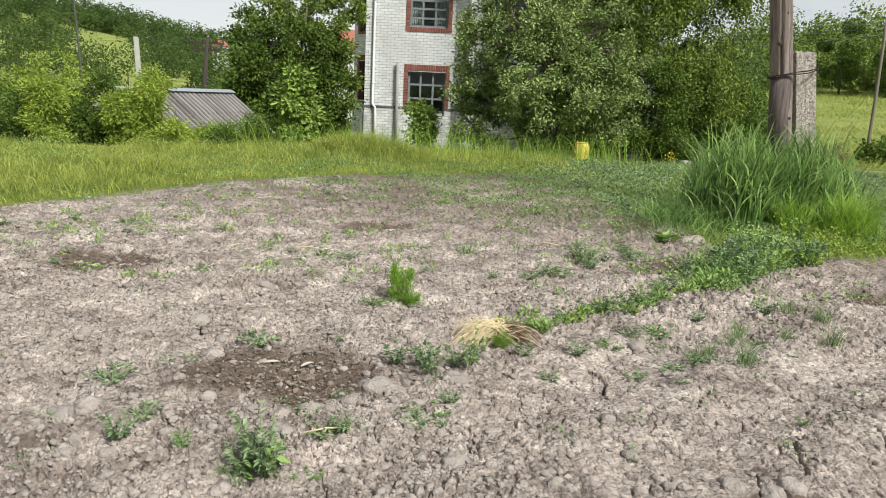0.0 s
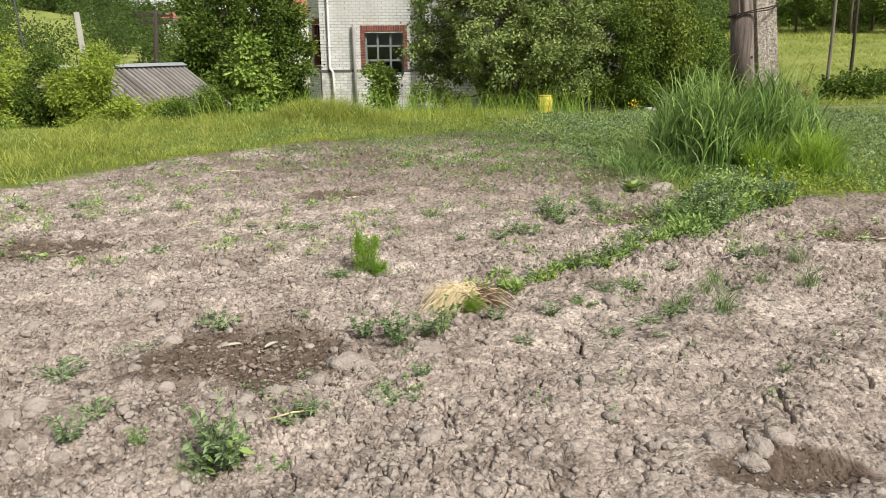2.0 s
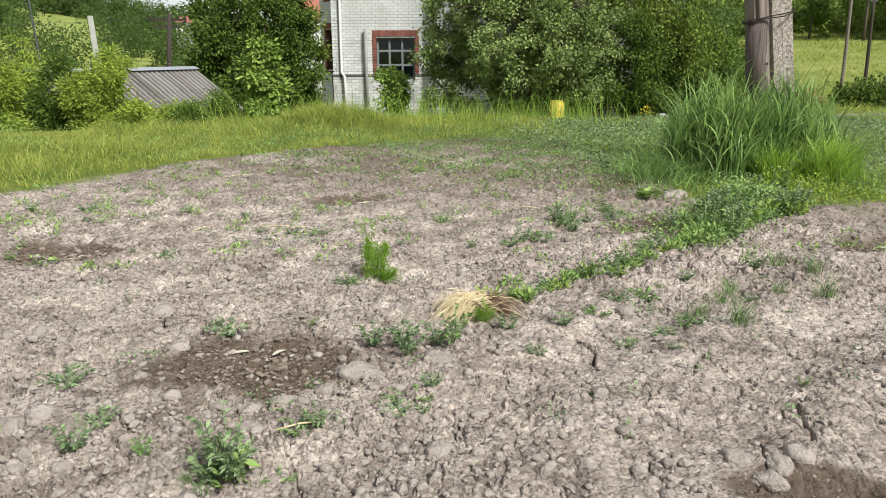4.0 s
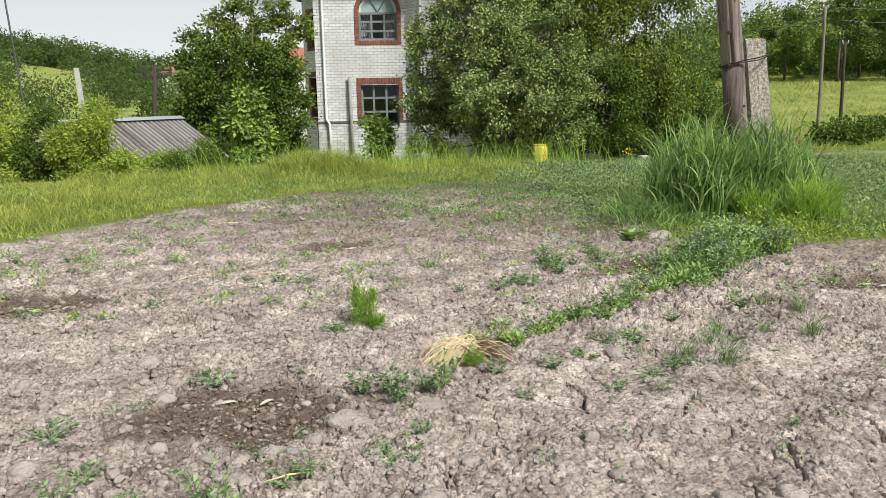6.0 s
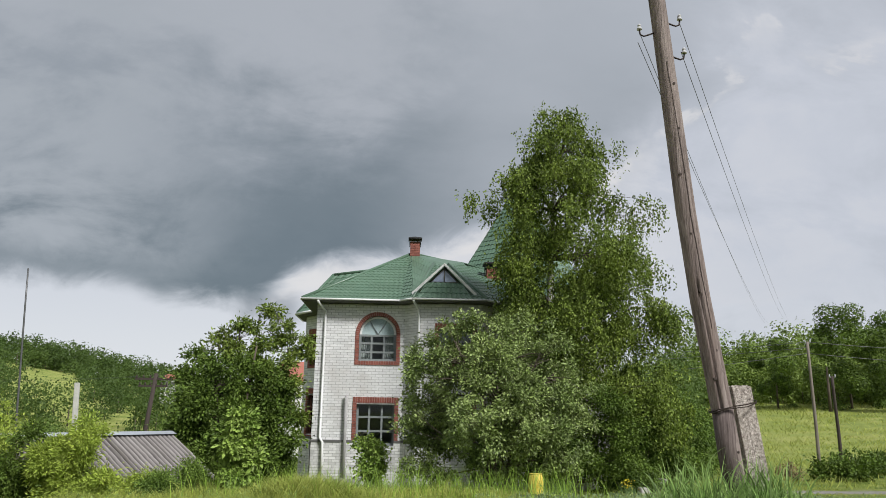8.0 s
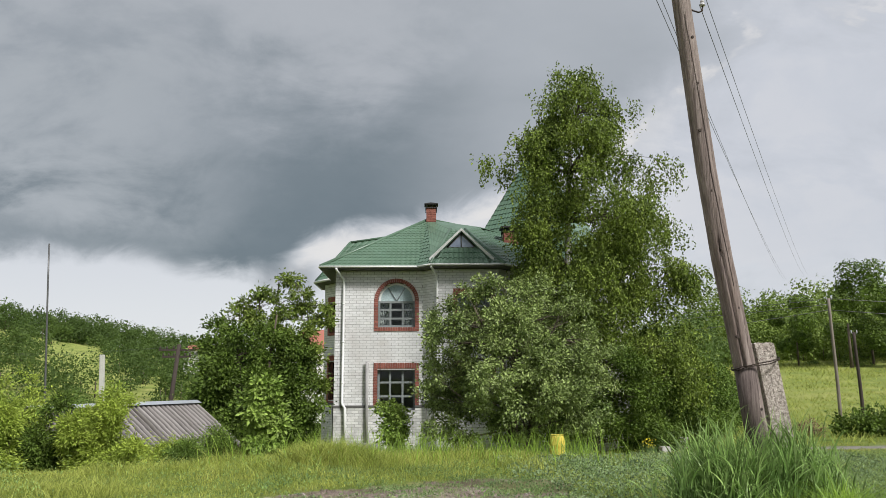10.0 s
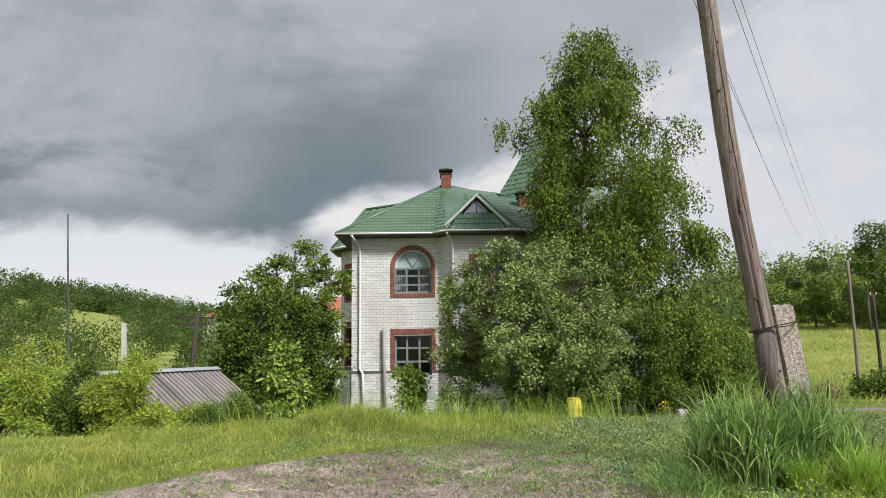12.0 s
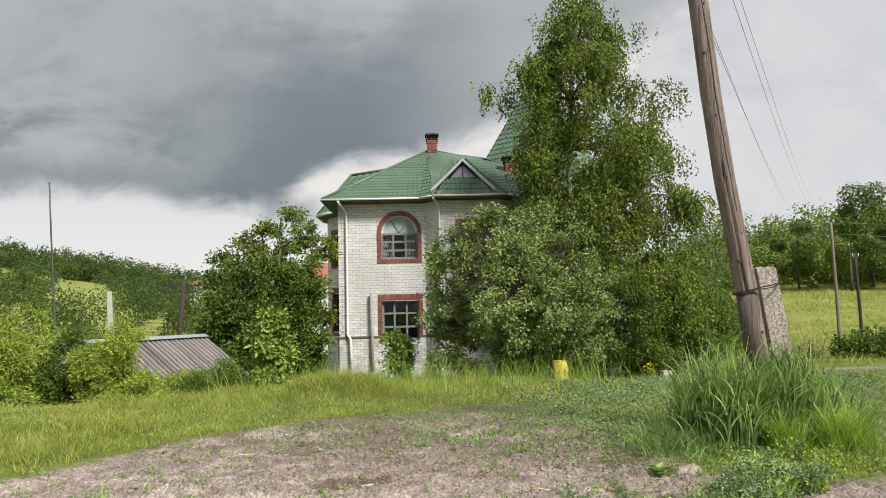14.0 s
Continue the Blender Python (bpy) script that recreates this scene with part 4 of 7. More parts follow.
def window(parent, m, u0, u1, z0, z1, cols, rows, frame_mat, arch=False, curtains=True, sill=True):
    """A window set 12 cm into the wall whose outside plane is y = 0 of m."""
    e = new("window")
    e.parent = parent
    e.empty_display_size = 0.1
    mm = m @ pose(0, 0.12, 0)
    h = Heap()
    r = (u1 - u0) / 2
    c = (u0 + u1) / 2
    top = z1 - r if arch else z1
    bars(h, (u0, u1, z0, top), cols, rows, 0.072, 0.07, mm, 0.078)
    w = np.array(mm)
    if arch:
        ring_ = Heap()
        for k in range(14):
            a0, a1 = math.pi * k / 14, math.pi * (k + 1) / 14
            ring = [(c + q * math.cos(t), y, top + q * math.sin(t)) for y in (0.0, 0.07) for t in (a0, a1) for q in (r - 0.012, r - 0.085)]
            co = np.array(ring) @ w[:3, :3].T + w[:3, 3]
            ring_.add(co, quads=[(0, 1, 3, 2), (4, 6, 7, 5), (0, 2, 6, 4), (1, 5, 7, 3)])
        part("fan_frame", ring_, WHITE_METAL, e, "white half-round frame of the fanlight")
        for t in (math.radians(58), math.radians(122)):
            p = np.array([(c, 0.03, top), (c + (r - 0.03) * math.cos(t), 0.03, top + (r - 0.03) * math.sin(t))])
            h.tube(p @ w[:3, :3].T + w[:3, 3], 0.02, 6)
    part("frame", h, frame_mat, e)
    # panes
    du, dz = (u1 - u0) / cols, (top - z0) / rows
    for i in range(cols):
        for j in range(rows):
            g = Heap()
            tilt = 0.006 * (hash2(np.int64(i * 7 + 1), np.int64(j * 3 + int(z0 * 10)), 8) - 0.5)
            g.box((u0 + i * du + 0.02, 0.03 + tilt, z0 + j * dz + 0.02), (u0 + (i + 1) * du - 0.02, 0.034 + tilt, z0 + (j + 1) * dz - 0.02), mm)
            part("pane", g, GLASS, e).visible_shadow = False
    if arch:
        g = Heap()
        fan = [(c + (r - 0.03) * math.cos(math.pi * k / 16), y, top + (r - 0.03) * math.sin(math.pi * k / 16)) for y in (0.03, 0.034) for k in range(17)]
        co = np.array(fan + [(c, 0.03, top), (c, 0.034, top)]) @ w[:3, :3].T + w[:3, 3]
        tr = [(34, k, k + 1) for k in range(16)] + [(35, 18 + k, 17 + k) for k in range(16)]
        g.add(co, tr)
        part("pane", g, GLASS, e, "half-round glass fanlight").visible_shadow = False
        # added pale sheet: its colour stands in for the sky the fanlight reflects
        g = Heap()
        co = np.array([(c + (r - 0.01) * math.cos(math.pi * k / 16), 0.052, top + (r - 0.01) * math.sin(math.pi * k / 16)) for k in range(17)] + [(c, 0.045, top)]) @ w[:3, :3].T + w[:3, 3]
        g.add(co, [(17, k, k + 1) for k in range(16)])
        part("fan_blind", g, SKY_SHEET, e, "pale sheet added for the sky reflected in the fanlight")
    if curtains:
        for lo, hi in ((u0 + 0.02, u0 + 0.30 * (u1 - u0)), (u1 - 0.30 * (u1 - u0), u1 - 0.02)):
            g = Heap()
            n = 24
            us = np.linspace(lo, hi, n)
            ys = 0.22 + 0.03 * np.sin(np.arange(n) * 1.3)
            co = np.concatenate([np.stack([us, ys, np.full(n, z)], -1) for z in (z0 - 0.05, top + (0.4 if arch else 0.0))])
            co = co @ w[:3, :3].T + w[:3, 3]
            g.add(co, quads=[(k, k + 1, n + k + 1, n + k) for k in range(n - 1)])
            part("curtain", g, CURTAIN, e, "pale gathered curtain")
    return e


def surround(parent, m, u0, u1, z0, z1, side, head, foot, arch=False):
    """Red brick edging round a window opening u0..u1, z0..z1, laid as single bricks 25 mm proud of the wall."""
    h = Heap()
    y0, y1 = -0.028, 0.13
    g = 0.010
    spring = z1 - (u1 - u0) / 2 if arch else z1
    z, i = z0 - foot, 0
    while z < spring - 0.01:
        t = min(z + COURSE, spring)
        for a, b in ((u0 - side, u0), (u1, u1 + side)):
            h.box((a, y0 - 0.003 * (i % 2), z + g / 2), (b, y1, t - g / 2), m)
        z, i = t, i + 1
    n = int((u1 - u0) / 0.09)
    d = (u1 - u0) / n
    for k in range(n):
        h.box((u0 + k * d + g / 2, y0, z0 - foot), (u0 + (k + 1) * d - g / 2, y1, z0 - 0.004), m)
    w = np.array(m)
    if arch:
        r, c = (u1 - u0) / 2, (u0 + u1) / 2
        n = 30
        for k in range(n):
            a0, a1 = math.pi * (k + 0.06) / n, math.pi * (k + 0.94) / n
            co = np.array([(c + q * math.cos(t), y, spring + q * math.sin(t)) for y in (y0, y1) for q in (r, r + side) for t in (a0, a1)])
            co = co @ w[:3, :3].T + w[:3, 3]
            h.add(co, quads=[(0, 1, 3, 2), (4, 6, 7, 5), (0, 4, 5, 1), (2, 3, 7, 6), (0, 2, 6, 4), (1, 5, 7, 3)])
    else:
        n = int((u1 - u0 + 2 * side) / 0.085)
        d = (u1 - u0 + 2 * side) / n
        for k in range(n):
            h.box((u0 - side + k * d + g / 2, y0, z1 + 0.003), (u0 - side + (k + 1) * d - g / 2, y1, z1 + head), m)
    return part("brick_surround", h, BRICK_R, parent, "red brick window edging")


def roof_slope(parent, e0, e1, t0, t1, name="roof_slope", step=0.29, wave=0.185):
    """Pressed metal tiles on the slope between the eave e0-e1 and the top edge t0-t1: rows that overlap, with rounded ribs down the slope."""
    e0, e1, t0, t1 = (np.array(p, float) for p in (e0, e1, t0, t1))
    u = unit(e1 - e0)
    nrm = unit(np.cross(e1 - e0, ((t0 + t1) / 2 - e0)))
    if nrm[2] < 0:
        nrm = -nrm
    v = np.cross(nrm, u)
    V = float((t0 - e0) @ v)
    rows = max(1, int(round(abs(V) / step)))
    h = Heap()
    for k in range(rows):
        f0, f1 = k / rows, (k + 1) / rows
        L0, R0, L1, R1 = e0 + (t0 - e0) * f0, e1 + (t1 - e1) * f0, e0 + (t0 - e0) * f1, e1 + (t1 - e1) * f1
        n = max(2, int(np.linalg.norm(R0 - L0) / wave * 5))
        s = np.linspace(0, 1, n + 1)[:, None]
        low, high = L0 + (R0 - L0) * s, L1 + (R1 - L1) * s
        def rib(p):
            a = ((p - e0) @ u) / wave * 2 * np.pi
            return (0.017 * np.sin(a) + 0.006 * np.sin(2 * a + 1))[:, None] * nrm
        front = low + nrm * 0.012
        a, b, c = front + rib(low) - v * 0.01, low + nrm * 0.036 + rib(low), high + nrm * 0.012 + rib(high)
        m = n + 1
        i = np.arange(n)[:, None]
        h.add(np.concatenate([a, b, c]), quads=np.concatenate([i + (0, 1, m + 1, m), i + (m, m + 1, 2 * m + 1, 2 * m)]))
    ob = part(name, h, ROOF_GREEN, parent)
    return ob


def slab(parent, name, pts, thick, mat, label=""):
    """A flat many-cornered slab, its top face through pts."""
    h = Heap()
    p = np.array(pts, float)
    n = len(p)
    h.add(np.vstack([p, p - (0, 0, thick)]), quads=[(i, i + n, (i + 1) % n + n, (i + 1) % n) for i in range(n)])
    bm = bmesh.new()
    top = [bm.verts.new(q) for q in p]
    bot = [bm.verts.new(q - np.array((0, 0, thick))) for q in p]
    bm.faces.new(top)
    bm.faces.new(bot[::-1])
    for i in range(n):
        bm.faces.new((top[i], bot[i], bot[(i + 1) % n], top[(i + 1) % n]))
    bmesh.ops.recalc_face_normals(bm, faces=bm.faces)
    return part(name, bm, mat, parent, label)


# the plan, anticlockwise seen from above, from the front left corner
PLAN = [(-3.25, 28.0), (0.0, 28.0), (0.45, 27.45), (2.80, 27.45), (3.40, 28.05), (7.6, 28.05), (7.6, 37.0), (-3.25, 37.0), (-3.25, 34.9), (-4.20, 34.0), (-4.20, 32.3), (-3.25, 31.0)]


def build_house():
    e = thing("house", (0, 0, 0), "two-storey white brick house with green tiled roof and red window edging", "house")
    low = (-1.67 + 3.25, -0.29 + 3.25, 0.42, 1.92, False)
    upp = (-1.67 + 3.25, -0.29 + 3.25, 3.44, 5.11, True)
    n = len(PLAN)
    holes = {0: [low, upp], 2: [(0.80, 2.05, 3.40, 4.60, False), (0.80, 2.05, 0.42, 1.92, False)],
             10: [(0.45, 1.10, 3.45, 4.75, False), (0.45, 1.10, 0.66, 2.30, False)]}
    for i in range(n):
        a, b = PLAN[i], PLAN[(i + 1) % n]
        seen = i in (0, 1, 2, 3, 4, 10, 11)
        if seen:
            brick_wall(e, "wall", a, b, PLINTH_Z + 0.07, EAVE_Z, holes.get(i, ()), singles=(0.15, 3.2, 1.9, 3.6) if i == 0 else None)
            ang = math.degrees(math.atan2(b[1] - a[1], b[0] - a[0]))
            ln = math.hypot(b[0] - a[0], b[1] - a[1])
            m = pose(a[0], a[1], 0, 0, 0, ang) @ pose(0, -0.05, 0)
            low_holes = [o for o in holes.get(i, ()) if o[2] < PLINTH_Z]
            aa, bb = np.array(a), np.array(b)
            out = unit(np.array([(bb - aa)[1], -(bb - aa)[0]])) * 0.05
            brick_wall(e, "plinth", aa + out, bb + out, HOUSE_Z, PLINTH_Z, low_holes, brick=BRICK_DIRTY)
            h = Heap()
            for s, t in cut_intervals(-0.02, ln + 0.02, PLINTH_Z + 0.03, low_holes):
                h.box((s, -0.03, PLINTH_Z + 0.002), (t, 0.36, PLINTH_Z + 0.07), m)
            part("plinth_ledge", h, SOFFIT, e, "dark ledge of the plinth")
        else:
            brick_wall(e, "wall", a, b, HOUSE_Z, EAVE_Z)
    m0 = pose(-3.25, 28.0, 0)
    for o, arch in ((low, False), (upp, True)):
        window(e, m0, *o[:4], 3, 3, FRAME_GREY, arch, curtains=arch)
        surround(e, m0, *o[:4], 0.14, 0.21, 0.15, arch)
    m2 = pose(0.45, 27.45, 0)
    for o in holes[2]:
        window(e, m2, *o[:4], 3, 3, FRAME_GREY, False)
        surround(e, m2, *o[:4], 0.14, 0.21, 0.15)
    # facet of the side bay, which looks forward
    a, b = PLAN[10], PLAN[11]
    ang = math.degrees(math.atan2(b[1] - a[1], b[0] - a[0]))
    m11 = pose(a[0], a[1], 0, 0, 0, ang)
    for o in ((0.45, 1.10, 3.45, 4.75), (0.45, 1.10, 0.66, 2.30)):
        window(e, m11, *o, 2, 3, FRAME_BROWN, False, curtains=False)
        surround(e, m11, *o, 0.13, 0.22, 0.10)
    # floors inside keep the rooms dark
    inner = [(-3.0, 28.3), (2.9, 28.3), (7.3, 28.5), (7.3, 36.7), (-3.0, 36.7)]
    for z in (-0.2, 3.0, 5.55):
        slab(e, "floor_slab", [(x, y, z) for x, y in inner], 0.2, INSIDE)
    h = Heap()
    h.box((-3.0, 31.0, -0.2), (7.3, 31.1, 5.4))
    part("partition", h, INSIDE, e)
    # roof: eaves overhang by 45 cm
    ez = 5.63
    FL, FR = (-3.78, 27.52, ez), (-0.20, 27.52, ez)
    apex, end = (0.24, 32.0, 8.34), (5.2, 33.4, 7.62)
    B1, B2, B3, B4 = (0.26, 26.98, ez), (2.99, 26.98, ez), (3.60, 27.58, ez), (8.1, 27.58, ez)
    soff = [(-3.78, 27.52), (-0.20, 27.52), (0.26, 26.98), (2.99, 26.98), (3.60, 27.58), (8.1, 27.58), (8.1, 37.5), (-3.78, 37.5), (-3.78, 35.2), (-4.55, 34.2), (-4.55, 31.9), (-3.78, 30.85)]
    slab(e, "soffit", [(x, y, ez - 0.03) for x, y in soff], 0.05, SOFFIT, "dark boarded soffit")
    roof_slope(e, FL, FR, apex, apex)
    roof_slope(e, FR, B1, apex, apex)
    # front bay carries its own hipped roof with a gabled dormer
    roof_slope(e, B1, B2, (1.15, 30.4, 7.60), (1.75, 30.4, 7.60))
    roof_slope(e, B1, (0.26, 27.0, ez), (1.15, 30.4, 7.60), apex)
    roof_slope(e, B2, B3, (1.75, 30.4, 7.60), (2.4, 31.4, 7.90))
    roof_slope(e, B3, B4, (2.4, 31.8, 7.95), end)
    slab(e, "roof_slope", [apex, (1.15, 30.4, 7.60), (1.75, 30.4, 7.60), (2.4, 31.4, 7.92), end], 0.03, ROOF_GREEN)
    roof_slope(e, B4, (8.1, 37.5, ez), end, end)
    roof_slope(e, (8.1, 37.5, ez), (-3.78, 37.5, ez), end, (0.24, 33.2, 8.34))
    roof_slope(e, (-3.78, 37.5, ez), FL, (0.24, 33.2, 8.34), apex)
    # side bay roof with a short ridge
    roof_slope(e, (-4.55, 31.9, ez), (-3.70, 30.75, ez), (-3.2, 32.9, 7.48), (-0.6, 32.9, 7.86))
    roof_slope(e, (-4.55, 34.2, ez), (-4.55, 31.9, ez), (-3.2, 33.3, 7.48), (-3.2, 32.9, 7.48))
    roof_slope(e, (-3.70, 35.3, ez), (-4.55, 34.2, ez), (-0.6, 33.3, 7.86), (-3.2, 33.3, 7.48))
    h = Heap()
    for p, q in ((FL, apex), (apex, end), ((-3.2, 32.9, 7.48), (-0.6, 32.9, 7.86)), ((1.75, 30.4, 7.60), B2), ((1.15, 30.4, 7.60), B1), ((-4.55, 31.9, ez), (-3.2, 32.9, 7.48))):
        h.tube([np.array(p) + (0, 0, 0.03), np.array(q) + (0, 0, 0.03)], 0.065, 7)
    part("ridge_cap", h, ROOF_GREEN, e)
    # dormer: a small gable over the bay with a three-cornered window
    dx, dy, dz = 1.43, 27.55, 6.92
    g = Heap()
    for sx in (-1, 1):
        foot = np.array((dx + sx * 1.12, dy - 0.12, 5.86))
        tip = np.array((dx, dy - 0.12, dz + 0.06))
        back_foot, back_tip = np.array((dx + sx * 0.95, dy + 1.0, 6.10)), np.array((dx, dy + 2.5, dz + 0.10))
        co = np.array([foot, tip, back_tip, back_foot])
        g.add(np.vstack([co, co - (0, 0, 0.05)]), quads=[(0, 1, 2, 3), (7, 6, 5, 4), (0, 4, 5, 1), (1, 5, 6, 2), (2, 6, 7, 3), (3, 7, 4, 0)])
    part("dormer_roof", g, ROOF_GREEN, e)
    g = Heap()
    for sx in (-1, 1):
        foot, tip = np.array((dx + sx * 1.17, dy - 0.16, 5.83)), np.array((dx, dy - 0.16, dz + 0.05))
        co = np.array([foot, tip, tip + (0, 0, 0.10), foot + (0, 0, 0.10) + (sx * 0.04, 0, 0)])
        g.add(np.vstack([co, co + (0, 0.035, 0)]), quads=[(0, 1, 2, 3), (7, 6, 5, 4), (0, 4, 5, 1), (1, 5, 6, 2), (2, 6, 7, 3), (3, 7, 4, 0)])
    part("bargeboard", g, WHITE_METAL, e, "white dormer bargeboard")
    g = Heap()
    tri = np.array([(dx - 0.52, dy, 6.36), (dx + 0.52, dy, 6.36), (dx, dy, dz - 0.05)])
    g.add(np.vstack([tri, tri + (0, 0.02, 0)]), tris=[(0, 1, 2), (5, 4, 3)], quads=[(0, 3, 4, 1), (1, 4, 5, 2), (2, 5, 3, 0)])
    # the pane's blue is the reflected sky, painted into an opaque colour
    part("dormer_pane", g, material("sky_tinted_glass", ((0.22, 0.26, 0.38), (0.38, 0.43, 0.56)), rough=0.25, bump=0, scale=3, fine=12, spec=0.6), e, "dormer glass with the sky's reflection in its blue colour")
    g = Heap()
    for p, q in ((tri[0], tri[1]), (tri[0], tri[2]), (tri[1], tri[2]), ((tri[0] + tri[1]) / 2, tri[2])):
        g.tube([p - (0, 0.015, 0), q - (0, 0.015, 0)], 0.022, 5)
    part("dormer_frame", g, SOFFIT, e)
    roof_slope(e, (dx - 1.02, 27.02, 5.67), (dx + 1.02, 27.02, 5.67), (dx - 0.66, 27.52, 6.34), (dx + 0.66, 27.52, 6.34), name="dormer_apron", step=0.3)
    # white gutters and downpipes
    line = [(-3.82, 30.6), (-3.82, 27.47), (-0.20, 27.47), (0.26, 26.93), (2.99, 26.93), (3.62, 27.53), (8.1, 27.53)]
    h = Heap()
    for p, q in zip(line, line[1:]):
        h.tube([(p[0], p[1], ez + 0.0), (q[0], q[1], ez + 0.0)], 0.038, 8)
    part("gutter", h, WHITE_METAL, e, "white metal gutter")
    h = Heap()
    bay = [(-3.80, 30.80), (-4.60, 31.88), (-4.60, 34.2)]
    for p, q in zip(bay, bay[1:]):
        h.tube([(*p, ez - 0.03), (*q, ez - 0.03)], 0.055, 8)
    part("gutter", h, WHITE_METAL, e)
    for pts in ([(-3.20, 27.47, ez - 0.04), (-3.18, 27.50, 5.52), (-2.95, 27.90, 5.24), (-2.94, 27.93, 5.1), (-2.94, 27.93, 0.72), (-2.93, 27.88, 0.66), (-2.83, 27.84, 0.52), (-2.81, 27.84, -0.85)],
                [(0.30, 26.95, ez - 0.04), (0.31, 27.0, 5.54), (0.50, 27.36, 5.30), (0.52, 27.39, 5.15), (0.52, 27.39, -0.85)]):
        h = Heap()
        h.tube(pts, 0.046, 8)
        for z in (4.3, 2.9, 1.4):
            h.tube([(pts[4][0], pts[4][1], z - 0.02), (pts[4][0], pts[4][1], z + 0.02)], 0.056, 8)
        part("downpipe", h, WHITE_METAL, e, "white metal downpipe")
    h = Heap()
    h.tube([(-2.04, 27.86, -1.0), (-2.04, 27.86, 2.19)], 0.058, 10)
    part("vent_pipe", h, GREY_PIPE, e, "grey asbestos pipe standing at the wall")
    h = Heap()
    h.tube([(0.12, 27.75, -0.4), (0.12, 27.75, 1.05)], 0.025, 6)
    part("vent_pipe", h, GREY_PIPE, e)
    h = Heap()
    h.box((-2.25, 27.70, -1.15), (-1.55, 27.98, -0.72))
    part("brick_step", h, MORTAR, e)
    # chimneys with tin hoods
    for cx, cy, zb, zt, w in ((0.36, 31.9, 7.9, 8.80, 0.42), (3.62, 30.6, 6.6, 7.50, 0.58)):
        c = new("chimney")
        c.parent = e
        h = Heap()
        z, i = zb, 0
        while z < zt:
            for k in range(2):
                o = 0.0 if i % 2 else 0.06
                mid = cx - w / 2 + w * 0.5 + (o - 0.03)
                lo, hi = (cx - w / 2, mid - 0.005) if k == 0 else (mid + 0.005, cx + w / 2)
                h.box((lo, cy - w / 2, z + 0.006), (hi, cy + w / 2, z + 0.072))
            h.box((cx - w / 2 + 0.008, cy - w / 2 + 0.008, z - 0.002), (cx + w / 2 - 0.008, cy + w / 2 - 0.008, z + 0.08))
            z, i = z + 0.078, i + 1
        part("stack", h, BRICK_R, c, "red brick chimney stack")
        h = Heap()
        for sx in (-1, 1):
            for sy in (-1, 1):
                h.tube([(cx + sx * w * 0.55, cy + sy * w * 0.55, zt - 0.12), (cx + sx * w * 0.55, cy + sy * w * 0.55, zt + 0.16)], 0.016, 5)
        s = w * 0.60
        h.box((cx - s, cy - s, zt + 0.002), (cx + s, cy + s, zt + 0.022))
        s = w * 0.70
        h.box((cx - s, cy - s, zt + 0.155), (cx + s, cy + s, zt + 0.205))
        co = [(cx - s, cy - s, zt + 0.205), (cx + s, cy - s, zt + 0.205), (cx + s, cy + s, zt + 0.205), (cx - s, cy + s, zt + 0.205), (cx, cy, zt + 0.31)]
        h.add(co, tris=[(0, 1, 4), (1, 2, 4), (2, 3, 4), (3, 0, 4)])
        part("hood", h, SOOT, c, "dark tin chimney hood")
    # corner tower with a steep roof behind
    tw = new("tower")
    tw.parent = e
    h = Heap()
    a = np.arange(8) * math.pi / 4 + math.pi / 8
    ring = np.stack([5.3 + 2.9 * np.cos(a), 35.0 + 2.9 * np.sin(a)], -1)
    h.add([(x, y, z) for z in (5.0, 7.0) for x, y in ring], quads=[(k, (k + 1) % 8, 8 + (k + 1) % 8, 8 + k) for k in range(8)])
    part("tower_wall", h, BRICK_W, tw)
    base = np.stack([5.3 + 3.5 * np.cos(a), 35.0 + 3.5 * np.sin(a), np.full(8, 7.0)], -1)
    for k in range(8):
        tip = (5.3, 35.0, 12.45)
        roof_slope(tw, base[k], base[(k + 1) % 8], tip, tip, name="tower_roof")
    return e


house = build_house()


